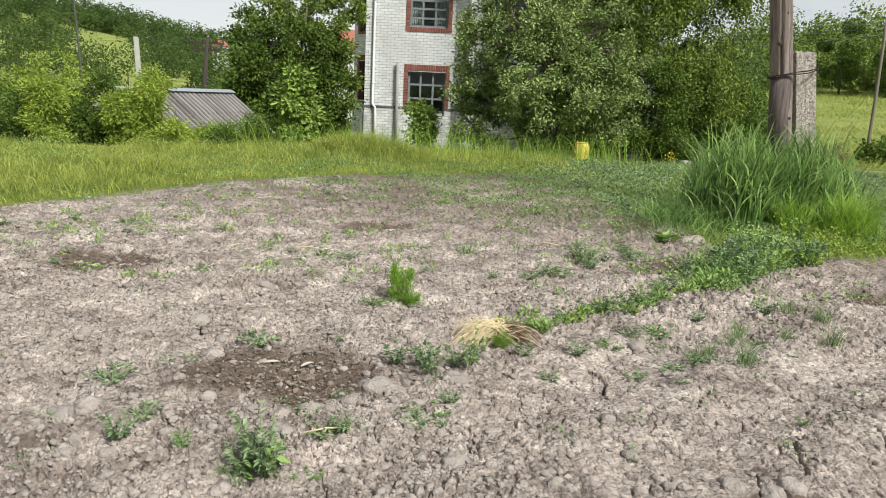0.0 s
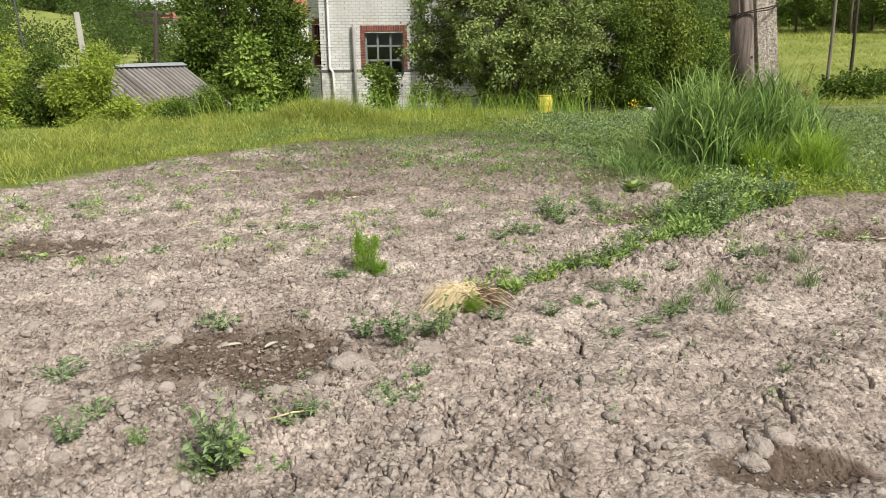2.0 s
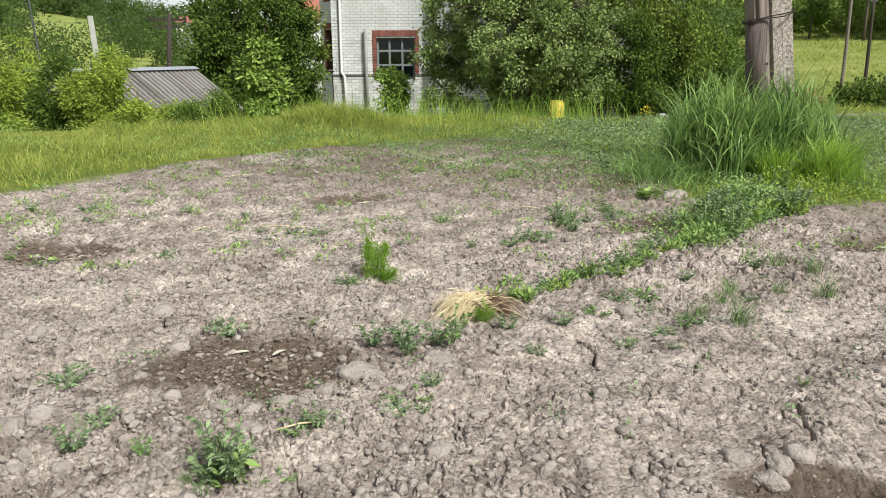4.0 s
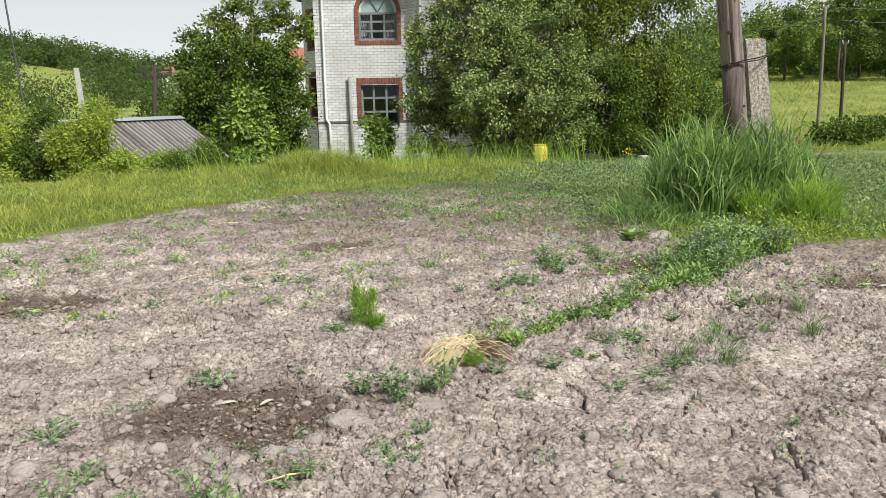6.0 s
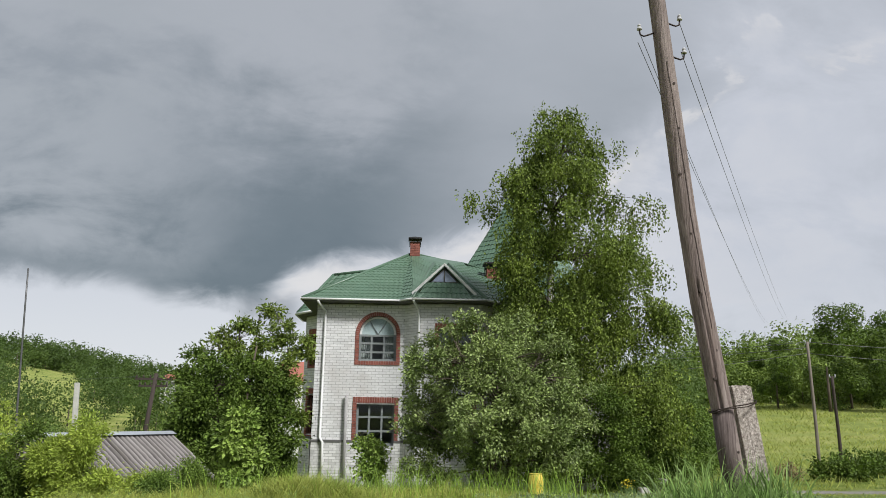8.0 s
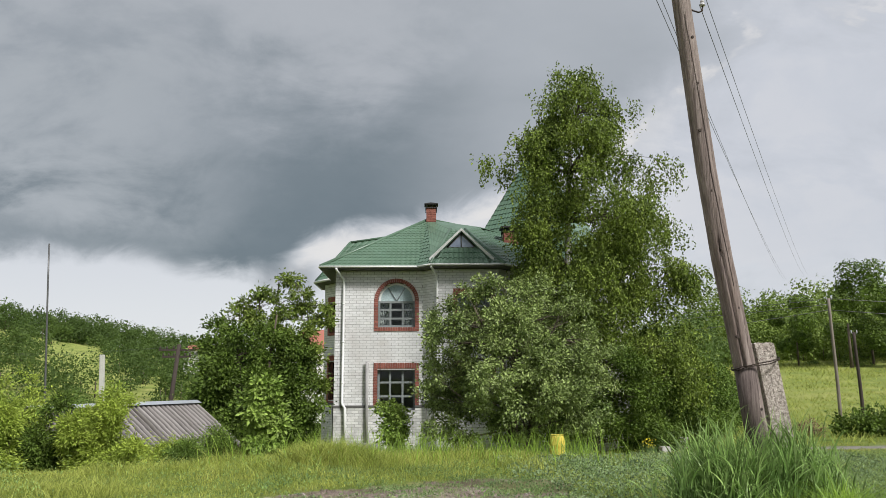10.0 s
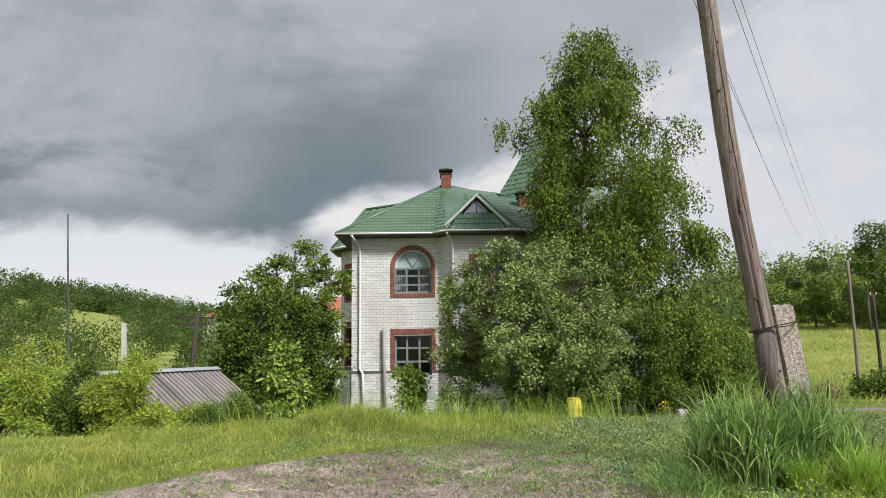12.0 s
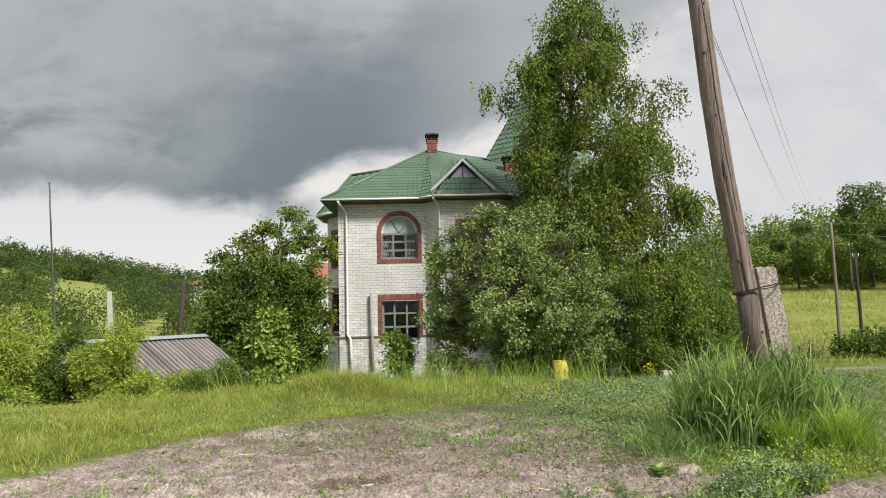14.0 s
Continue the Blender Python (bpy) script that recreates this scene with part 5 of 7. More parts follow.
# ---------------------------------------------------------------- the shed below the verge
def build_shed():
    ground_z = -1.9
    e = thing("shed", (-6.34, 21.0, 0), "low whitewashed shed with grey corrugated slate roof and zinc ridge", "shed", turn=60)
    # own axes: x along the ridge, y away from the garden
    x0, x1, zr, ze, half = -4.6, 0.25, 0.94, -0.09, 1.72
    for sy in (-1, 1):
        h = Heap()
        n, m = 320, 5
        xs = np.linspace(x0, x1, n)
        rip = 0.042 * np.sin(xs / 0.15 * 2 * np.pi)
        for k in range(2):
            f0, f1 = k / 2, (k + 1) / 2 + (0.03 if k == 0 else 0)
            rows = []
            for f in np.linspace(f0, f1, m):
                z = zr + (ze - zr) * f + rip + 0.012 * (1 - k)
                z = z - 0.012 * np.sin(xs * 1.7) * f
                rows.append(np.stack([xs, np.full(n, sy * half * f), z], -1))
            top = np.concatenate(rows)
            i, j = np.meshgrid(np.arange(m - 1), np.arange(n - 1), indexing="ij")
            q = np.stack([i * n + j, i * n + j + 1, (i + 1) * n + j + 1, (i + 1) * n + j], -1).reshape(-1, 4)
            h.add(np.concatenate([top, top - (0, 0, 0.008)]), quads=np.concatenate([q, q[:, ::-1] + len(top)]))
        part("roof_sheet", h, SLATE, e, "grey corrugated asbestos slate")
    h = Heap()
    xs = np.linspace(x0 - 0.02, x1 + 0.03, 2)
    for sy in (-1, 1):
        co = [(xs[0], 0, zr + 0.075), (xs[1], 0, zr + 0.075), (xs[1], sy * 0.17, zr + 0.0), (xs[0], sy * 0.17, zr + 0.0)]
        co += [(x, y, z - 0.004) for x, y, z in co]
        h.add(co, quads=[(0, 1, 2, 3), (7, 6, 5, 4), (2, 6, 7, 3)])
    part("ridge_sheet", h, ZINC, e, "pale galvanised ridge sheet")
    h = Heap()
    for a, b in (((x0 + 0.2, -half + 0.25), (x1 - 0.15, -half + 0.45)), ((x0 + 0.2, half - 0.45), (x1 - 0.15, half - 0.25)),
                 ((x0 + 0.2, -half + 0.45), (x0 + 0.4, half - 0.45)), ((x1 - 0.35, -half + 0.45), (x1 - 0.15, half - 0.45))):
        h.box((a[0], a[1], ground_z - 0.3), (b[0], b[1], ze + 0.02))
    for x in (x0 + 0.3, x1 - 0.25):
        co = [(x - 0.1, -half + 0.3, ze + 0.02), (x - 0.1, half - 0.3, ze + 0.02), (x - 0.1, 0, zr - 0.06), (x + 0.1, -half + 0.3, ze + 0.02), (x + 0.1, half - 0.3, ze + 0.02), (x + 0.1, 0, zr - 0.06)]
        h.add(co, tris=[(0, 2, 1), (3, 4, 5)], quads=[(0, 1, 4, 3), (1, 2, 5, 4), (2, 0, 3, 5)])
    part("wall", h, WHITEWASH, e)
    h = Heap()
    h.box((x0, -half - 0.02, ze - 0.07), (x1, -half + 0.02, ze - 0.03))
    part("eaves_board", h, DARK_WOOD, e)
    return e


shed = build_shed()


# ---------------------------------------------------------------- poles and wires
def round_log(name, pts, radii, mat, parent, sides=18, seed=3, rough=0.03):
    """A log with flats, dents and drying cracks along the grain."""
    rnd = np.random.default_rng(seed)
    h = Heap()
    pts = np.array(pts, float)
    n = 40
    t = np.linspace(0, 1, n)
    k = np.linspace(0, 1, len(pts))
    p = np.stack([np.interp(t, k, pts[:, i]) for i in range(3)], -1)
    r = np.interp(t, k, radii)
    h.tube(p, r, sides)
    co = h.co[0]
    c = np.repeat(p, sides, 0)
    off = co[: n * sides] - c
    a = np.tile(np.arange(sides), n)
    wave = 1 + 0.6 * rough * np.array([rnd.normal() for _ in range(sides)])[a] + 0.006 * rnd.normal(size=n * sides)
    for crack, lo, hi in ((3, 0.1, 0.75), (11, 0.3, 1.0), (19, 0.05, 0.55), (25, 0.2, 0.8), (30, 0.0, 0.45), (34, 0.35, 0.95), (39, 0.1, 0.6)):
        tt = np.repeat(t, sides)
        wave = np.where((a == (crack + (tt * 6 + crack).astype(int) % 2) % sides) & (tt > lo) & (tt < hi), 0.72, wave)
    co[: n * sides] = c + off * wave[:, None]
    return part(name, h, mat, parent)


def build_power_pole():
    e = thing("power_pole", (3.78, 8.72, 0), "leaning weathered wooden power pole strapped to a pebbly concrete stub", "pole")
    gr = gz(3.78, 8.72)
    log = round_log("log", [(0.14, 0.0, 0.20), (-0.045, 0.0, 1.72), (-0.225, 0.0, 2.98), (-0.341, 0.0, 4.06), (-0.59, 0.0, 7.15)], [0.120, 0.119, 0.117, 0.114, 0.102], OLD_WOOD, e, sides=44)
    # the foot of the log is dark and damp below the strap
    h = Heap()
    h.tube([(0.150, -0.002, 0.10), (0.003, -0.002, 1.20), (-0.040, -0.002, 1.68)], [0.1245, 0.1240, 0.1235], 22)
    part("log_foot", h, DARK_FOOT, e, "darker foot of the log")
    bm = bmesh.new()
    bmesh.ops.create_cube(bm, size=1.0)
    bmesh.ops.subdivide_edges(bm, edges=bm.edges, cuts=5, use_grid_fill=True)
    rnd = random.Random(4)
    for v in bm.verts:
        v.co.x *= 0.228 * (1.0 + 0.02 * (0.5 - v.co.z))
        v.co.y *= 0.20
        v.co.z = (v.co.z + 0.5) * 2.35 - 0.40
        v.co.x += 0.212 + (1.92 - v.co.z) * 0.135 + rnd.uniform(-0.004, 0.004)
        v.co.y += 0.10 + rnd.uniform(-0.004, 0.004)
        if v.co.z > 1.9:
            v.co.z += rnd.uniform(-0.018, 0.012)
    part("concrete_stub", bm, CONCRETE, e, "pebbly concrete stub")
    h = Heap()
    for dz in (0.0, 0.018):
        ring = []
        for a in np.linspace(0, 2 * math.pi, 28):
            c, s = math.cos(a), math.sin(a)
            x = 0.095 + 0.255 * math.copysign(abs(c) ** 0.6, c)
            y = 0.03 + 0.185 * math.copysign(abs(s) ** 0.6, s)
            ring.append((x, y, 1.70 + dz + 0.065 * math.cos(a) + 0.006 * math.sin(5 * a + dz * 90)))
        h.tube(ring, 0.0065, 5)
    part("wire_strap", h, IRON, e, "twisted iron wire strap")
    for x, z in ((0.02, 2.35), (-0.03, 3.05), (-0.05, 4.5), (0.05, 1.20), (-0.06, 2.02), (0.01, 5.1), (-0.02, 3.75), (0.03, 5.7)):
        c = np.array((x + np.interp(z, (0.2, 1.72, 2.98, 4.06, 6.75), (0.14, -0.045, -0.225, -0.341, -0.56)), -0.104, z))
        h = Heap()
        h.tube([c - (0, 0.012, 0), c + (0, 0.02, 0)], [0.016, 0.022], 8)
        part("knot", h, DARK_WOOD, e, "dark knot in the wood")
    # a long drying crack runs down the front of the log
    zs = np.linspace(2.6, 6.0, 36)
    kr = np.random.default_rng(12)
    ax = np.interp(zs, (1.72, 2.98, 4.06, 6.75), (-0.045, -0.225, -0.341, -0.56))
    rr = np.interp(zs, (1.72, 4.06, 6.75), (0.119, 0.114, 0.102))
    off = 0.02 - 0.012 * (zs - 2.6) + 0.006 * kr.normal(size=36).cumsum() * 0.5
    h = Heap()
    h.tube(np.stack([ax + off, -np.sqrt(np.maximum(rr**2 - off**2, 0.004)) + 0.002, zs], -1), 0.006 + 0.004 * np.sin(np.linspace(0, 3.14, 36)), 5)
    part("drying_crack", h, DARK_WOOD, e, "dark drying crack along the grain")
    # hooks with insulators
    for side, z in ((-1, 6.46), (1, 6.15), (1, 6.62)):
        hk = new("hook")
        hk.parent = e
        cx = -0.57 + (6.75 - z) * 0.076
        pts = [(cx + side * 0.085, 0, z - 0.02), (cx + side * 0.16, 0, z - 0.05), (cx + side * 0.22, 0, z - 0.07), (cx + side * 0.265, 0, z - 0.05), (cx + side * 0.275, 0, z + 0.0), (cx + side * 0.275, 0, z + 0.05)]
        h = Heap()
        h.tube(pts, 0.011, 7)
        part("hook_iron", h, IRON, hk)
        h = Heap()
        q = np.array((cx + side * 0.275, 0, z + 0.02))
        h.tube([q, q + (0, 0, 0.022), q + (0, 0, 0.026), q + (0, 0, 0.05), q + (0, 0, 0.054), q + (0, 0, 0.075)], [0.034, 0.031, 0.021, 0.021, 0.026, 0.018], 12)
        part("insulator", h, PORCELAIN, hk, "small pale porcelain insulator")
    return e


DARK_FOOT = material("sooty_pole_foot", ((0.04, 0.030, 0.027), (0.115, 0.090, 0.082), (0.20, 0.165, 0.15)), scale=22, fine=100, rough=0.85, bump=0.8, bump_scale=30, bump_dist=0.012, stretch=(1.6, 1.6, 0.10))
pole = build_power_pole()


def wire(a, b, sag, r=0.0045, name="wire"):
    t = np.linspace(0, 1, 24)[:, None]
    p = np.array(a) + (np.array(b) - np.array(a)) * t - np.array([0, 0, 1.0]) * sag * 4 * t * (1 - t)
    h = Heap()
    h.tube(p, r, 5)
    return tagged(part(name, h, WIRE, None), "thin grey overhead wire between poles", "wire", "overhead wires")


def simple_pole(name, foot, top, r0, r1, mat, label, cap=None):
    z = gz(foot[0], foot[1]) - 0.2
    e = thing(name, (foot[0], foot[1], z), label, "pole")
    h = Heap()
    d = (top[0] - foot[0], top[1] - foot[1], top[2] - z)
    h.tube([np.array(d) * t + (0.02 * math.sin(5 * t), 0, 0) for t in np.linspace(0, 1, 8)], np.linspace(r0, r1, 8), 10)
    part("shaft", h, mat, e)
    if cap:
        for s in (-1, 1):
            h = Heap()
            h.tube([(d[0] + s * 0.09, d[1], d[2] - 0.10), (d[0] + s * 0.14, d[1], d[2] - 0.02), (d[0] + s * 0.14, d[1], d[2] + 0.10)], [0.015, 0.03, 0.02], 8)
            part("insulator", h, PORCELAIN, e)
    return e


simple_pole("power_pole", (21.45, 39.0), (21.40, 39.0, 5.62), 0.090, 0.072, POLE_GREY, "slim grey concrete pole standing by the meadow", cap=True)
simple_pole("fence_pole", (20.90, 36.0), (20.84, 36.0, 3.66), 0.085, 0.070, DARK_WOOD, "dark leaning wooden pole by the meadow", cap=True)
simple_pole("mast", (-14.45, 30.0), (-14.92, 30.0, 6.95), 0.045, 0.03, WIRE, "thin tall grey antenna mast above the bushes")


def concrete_post():
    z = gz(-6.62, 16.2) - 0.2
    e = thing("concrete_post", (-6.62, 16.2, z), "pale square concrete post among green bushes", "post")
    bm = bmesh.new()
    bmesh.ops.create_cube(bm, size=1.0)
    for v in bm.verts:
        up = v.co.z > 0
        v.co.x = v.co.x * (0.085 if up else 0.10) + (-0.14 if up else 0)
        v.co.y *= 0.09
        v.co.z = 2.09 - z if up else 0.0
    bmesh.ops.bevel(bm, geom=list(bm.edges), offset=0.008, segments=2, affect="EDGES")
    part("shaft", bm, POST_CONCRETE, e)
    return e


concrete_post()
wire((2.95, 8.72, 6.46), (36.79, 75, 11.18), 0.6)
wire((2.93, 8.72, 6.3), (37.08, 75, 11.19), 0.6)
wire((3.49, 8.72, 6.19), (38.84, 75, 11.69), 0.6)
wire((3.47, 8.72, 6.68), (39.25, 75, 11.7), 0.6)
wire((21.3, 39.0, 5.6), (2.0, 60, 6.6), 0.6, 0.014)
wire((21.3, 39.0, 5.0), (4.0, 44, 3.2), 0.25, 0.014)
wire((21.3, 39.0, 5.3), (3.0, 52, 4.9), 0.3, 0.014)
wire((21.4, 39.0, 5.6), (45, 36, 5.6), 0.5, 0.014)
wire((21.4, 39.0, 5.0), (45, 35, 4.6), 0.5, 0.014)

# ---------------------------------------------------------------- trees and bushes
def foot(x, y):
    return (x, y, gz(x, y))


def blob_stack(levels, n, seed, squash=0.8):
    """Blobs that fill a crown given by levels of (z, half width left, half width right, depth)."""
    rnd = np.random.default_rng(seed)
    zs = np.array([l[0] for l in levels])
    out = []
    for i in range(n):
        z = zs[0] + (zs[-1] - zs[0]) * ((i + 0.5) / n)
        l, r, d = (np.interp(z, zs, [lv[k] for lv in levels]) for k in (1, 2, 3))
        w = (l + r) / 2
        s = np.clip(w * 0.50, 0.30, 1.15) * (0.8 + 0.4 * rnd.random())
        for side in ((-1, 1) if w > 0.8 else (0,)):
            mid = (r - l) / 2
            x = mid + side * (w - s * 0.8) * (0.75 + 0.35 * rnd.random())
            y = (rnd.random() - 0.5) * 2 * max(0.0, d - s * 0.6)
            out.append((x, y, z + 0.3 * rnd.normal() * s, s, s, s * squash))
        out.append((mid + 0.3 * rnd.normal() * w, -d * 0.55 + 0.3 * rnd.normal() * d, z, s, s, s * squash))
    return out


# birch behind the apple tree: foot to tip 14 m
bz = gz(5.6, 25.5)
birch_levels = [(1.2, 2.2, 3.2, 2.0), (3.8, 2.5, 3.8, 2.2), (6.0, 2.3, 3.4, 2.2), (6.9, 2.4, 2.8, 2.0), (7.8, 2.5, 3.1, 2.0), (9.0, 2.45, 2.7, 1.9), (10.0, 2.3, 1.6, 1.6), (11.0, 2.0, 1.6, 1.5), (12.0, 1.9, 1.6, 1.2), (13.1, 1.1, 0.9, 0.7), (13.7, 0.4, 0.4, 0.3)]
birch_blobs = blob_stack(birch_levels, 18, 24, 0.85)
birch_blobs += [(-3.0, 0.0, 10.3, 0.5, 0.5, 0.4), (-2.4, -0.3, 9.9, 0.5, 0.5, 0.4), (2.8, 0.0, 10.1, 0.5, 0.6, 0.4), (2.5, -0.2, 9.5, 0.7, 0.5, 0.6), (3.0, 0.2, 7.9, 0.6, 0.8, 0.5), (3.4, 0, 6.3, 0.7, 0.8, 0.6), (-1.2, 0.5, 4.6, 0.9, 0.8, 1.0), (-1.6, 0.3, 3.2, 0.9, 0.8, 0.9), (-1.9, 0.3, 6.0, 0.8, 0.8, 0.8),
                (1.5, 0, 12.0, 0.4, 0.4, 0.6), (-0.6, 0, 13.4, 0.3, 0.3, 0.3), (0.6, 0, 13.4, 0.25, 0.25, 0.3), (-0.6, -1.2, 3.6, 0.8, 0.7, 0.8), (0.6, -1.3, 5.0, 0.8, 0.7, 0.8), (-1.4, -1.0, 5.4, 0.7, 0.6, 0.7), (1.8, -1.2, 3.4, 0.8, 0.7, 0.8),
                (-0.2, -0.9, 6.6, 0.9, 0.7, 0.7), (-1.3, -0.9, 7.6, 0.8, 0.7, 0.7), (0.9, -0.9, 7.6, 0.9, 0.7, 0.8), (-0.2, -0.8, 9.0, 0.9, 0.7, 0.7), (0.0, -0.6, 10.6, 0.8, 0.6, 0.7), (-1.75, -0.8, 7.0, 0.75, 0.7, 0.7), (-1.8, -0.9, 7.9, 0.75, 0.7, 0.7), (-1.75, -0.8, 8.8, 0.75, 0.7, 0.7), (-1.6, -0.7, 9.6, 0.6, 0.6, 0.5), (2.0, -0.8, 6.0, 0.8, 0.7, 0.7), (2.9, -0.8, 2.6, 0.8, 0.7, 0.9)]
tree("birch_tree", (5.6, 25.5, bz), [(0, 0, -0.1, 0, 13.3, 0.21)], birch_blobs, 1750, 0.24, 78, 0.100, LEAF_BIRCH,
     "tall weeping birch with fine green hanging twigs", bark=BARK_BIRCH, hang=0.80, seed=5, twigs=110, gather=0.50, heart_of=11)

# broad fruit tree in front of the house
az_ = gz(2.7, 21.5)
apple_levels = [(1.15, 2.3, 2.2, 1.5), (1.6, 2.6, 2.5, 1.9), (2.5, 2.6, 2.5, 2.0), (3.3, 2.3, 2.1, 1.8), (4.0, 1.8, 1.6, 1.3), (4.55, 1.2, 1.0, 0.8)]
apple_blobs = blob_stack(apple_levels, 9, 31, 0.75) + [(-1.5, -0.2, 4.5, 0.5, 0.5, 0.4), (-0.9, 0.0, 4.85, 0.5, 0.5, 0.35), (-2.2, -0.3, 3.8, 0.45, 0.5, 0.4), (0.4, 0, 4.8, 0.5, 0.4, 0.35), (-1.75, -0.9, 3.6, 0.55, 0.5, 0.5), (0.2, -1.6, 2.6, 0.8, 0.5, 0.6), (1.2, -1.4, 1.9, 0.7, 0.5, 0.5), (-0.9, -1.6, 1.8, 0.7, 0.5, 0.5), (-0.2, -1.3, 3.5, 0.7, 0.5, 0.5), (-2.45, -0.5, 0.75, 0.4, 0.5, 0.35)]
shoot = random.Random(12)
for i in range(22):
    a = radians(-5 + 195 * (i + shoot.random()) / 22)
    q = 0.95 + 0.16 * shoot.random()
    apple_blobs.append((2.65 * q * math.cos(a), shoot.uniform(-0.9, 0.5), 2.15 + 2.75 * q * max(-0.2, math.sin(a)), shoot.uniform(0.16, 0.30), 0.25, shoot.uniform(0.22, 0.40)))
tree("fruit_tree", (2.62, 21.5, az_), [(-0.1, 0, -0.5, 0, 3.4, 0.13), (0.15, 0.1, 0.9, 0.2, 3.2, 0.10), (0.0, 0.1, 0.2, -0.3, 2.8, 0.09)], apple_blobs, 1400, 0.19, 50, 0.088, LEAF_APPLE,
     "broad bushy fruit tree with grey-green leaves before the house", seed=6, twigs=160, gather=0.50, heart_of=9, slim=0.6)
tree("fruit_tree", foot(5.2, 23.6), [(0, 0, 0.2, 0, 3.0, 0.12), (0.1, 0, -0.7, 0, 2.6, 0.08)], blob_stack([(0.5, 1.6, 2.4, 1.2), (1.8, 1.6, 2.6, 1.4), (3.0, 1.3, 2.1, 1.3), (3.8, 0.8, 1.2, 0.9)], 7, 33), 460, 0.26, 60, 0.080, LEAF_DARK,
     "dense green fruit tree under the birch", seed=16, twigs=60, gather=0.55)

# dark broad tree beside the house, its top thin and open
walnut = [(1.75, 0.3, 0.8, 0.5, 0.6, 0.7), (1.7, 0.3, 1.8, 0.5, 0.6, 0.8)] + blob_stack([(0.6, 1.7, 1.6, 1.5), (2.2, 2.2, 1.8, 1.8), (3.6, 2.0, 1.7, 1.7), (4.5, 1.3, 1.2, 1.1)], 8, 41, 0.8) + [(1.3, 0, 1.2, 0.8, 0.8, 0.8), (1.5, 0, 2.3, 0.8, 0.8, 0.9), (1.4, 0, 3.4, 0.8, 0.8, 0.8), (0.9, 0, 4.3, 0.7, 0.7, 0.6)]
tree("walnut_tree", foot(-5.35, 23.6), [(0, 0, -0.4, 0, 4.2, 0.16), (0.1, 0, 0.8, 0, 5.0, 0.10), (-0.1, 0.1, -1.4, 0.2, 3.6, 0.10)], walnut, 900, 0.26, 56, 0.105, LEAF_DARK,
     "dense dark green tree between shed and house", seed=7, twigs=90, gather=0.58)
tree("young_tree", foot(-4.65, 24.8), [(0, 0, -0.1, 0, 6.0, 0.07), (0.1, 0, 1.0, 0, 5.5, 0.05), (-0.1, 0, -1.4, 0, 5.4, 0.05), (-0.1, 0, -0.8, 0, 5.8, 0.05)],
     [(0.3, 0, 6.0, 0.5, 0.3, 0.28), (-0.25, 0, 5.5, 0.35, 0.3, 0.25), (0.7, 0, 5.55, 0.4, 0.3, 0.25), (1.25, 0, 5.2, 0.45, 0.4, 0.25), (1.35, 0, 4.7, 0.4, 0.4, 0.3), (-1.35, 0, 5.25, 0.4, 0.3, 0.22), (-0.75, 0, 5.65, 0.35, 0.3, 0.22), (-0.9, 0, 5.0, 0.5, 0.4, 0.3),
      (0.3, 0, 5.0, 0.8, 0.5, 0.35), (0.5, -0.3, 4.3, 0.9, 0.6, 0.45), (-0.6, -0.2, 4.4, 0.8, 0.6, 0.4), (-1.8, 0, 4.6, 0.4, 0.4, 0.25), (1.0, -0.4, 3.5, 0.7, 0.5, 0.5), (0.2, -0.7, 3.4, 0.8, 0.5, 0.5), (1.2, -0.4, 2.6, 0.5, 0.5, 0.5)],
     420, 0.20, 30, 0.115, LEAF_YOUNG, "slender young tree with open sprays of leaves", seed=8, twigs=140, gather=0.6, slim=0.5)

SAPLING = leafy("sapling_leaf", (0.125, 0.205, 0.036), (0.300, 0.395, 0.090))
# the sapling in front of the shed and the bush under the window
tree("sapling", foot(-3.33, 16.4), [(0, 0, 0.0, 0, 1.6, 0.03), (0.05, 0, 0.35, 0, 1.2, 0.02), (-0.05, 0, -0.35, 0, 1.2, 0.02)],
     blob_stack([(0.25, 0.45, 0.45, 0.4), (0.7, 0.52, 0.52, 0.45), (1.15, 0.36, 0.38, 0.3), (1.6, 0.12, 0.12, 0.12)], 6, 51), 200, 0.15, 26, 0.11, SAPLING, "leafy green sapling on the verge before the shed", seed=9, twigs=40)
tree("bush", foot(-0.78, 22.2), [(0, 0, 0.0, 0, 1.3, 0.03), (0.05, 0, 0.35, 0, 1.1, 0.02), (-0.05, 0, -0.35, 0, 1.0, 0.02)],
     blob_stack([(0.2, 0.55, 0.55, 0.45), (0.8, 0.74, 0.74, 0.6), (1.3, 0.55, 0.6, 0.45), (1.6, 0.2, 0.25, 0.2)], 6, 52), 230, 0.16, 26, 0.085, SAPLING, "small round green bush under the window", "bush", seed=10, twigs=40)

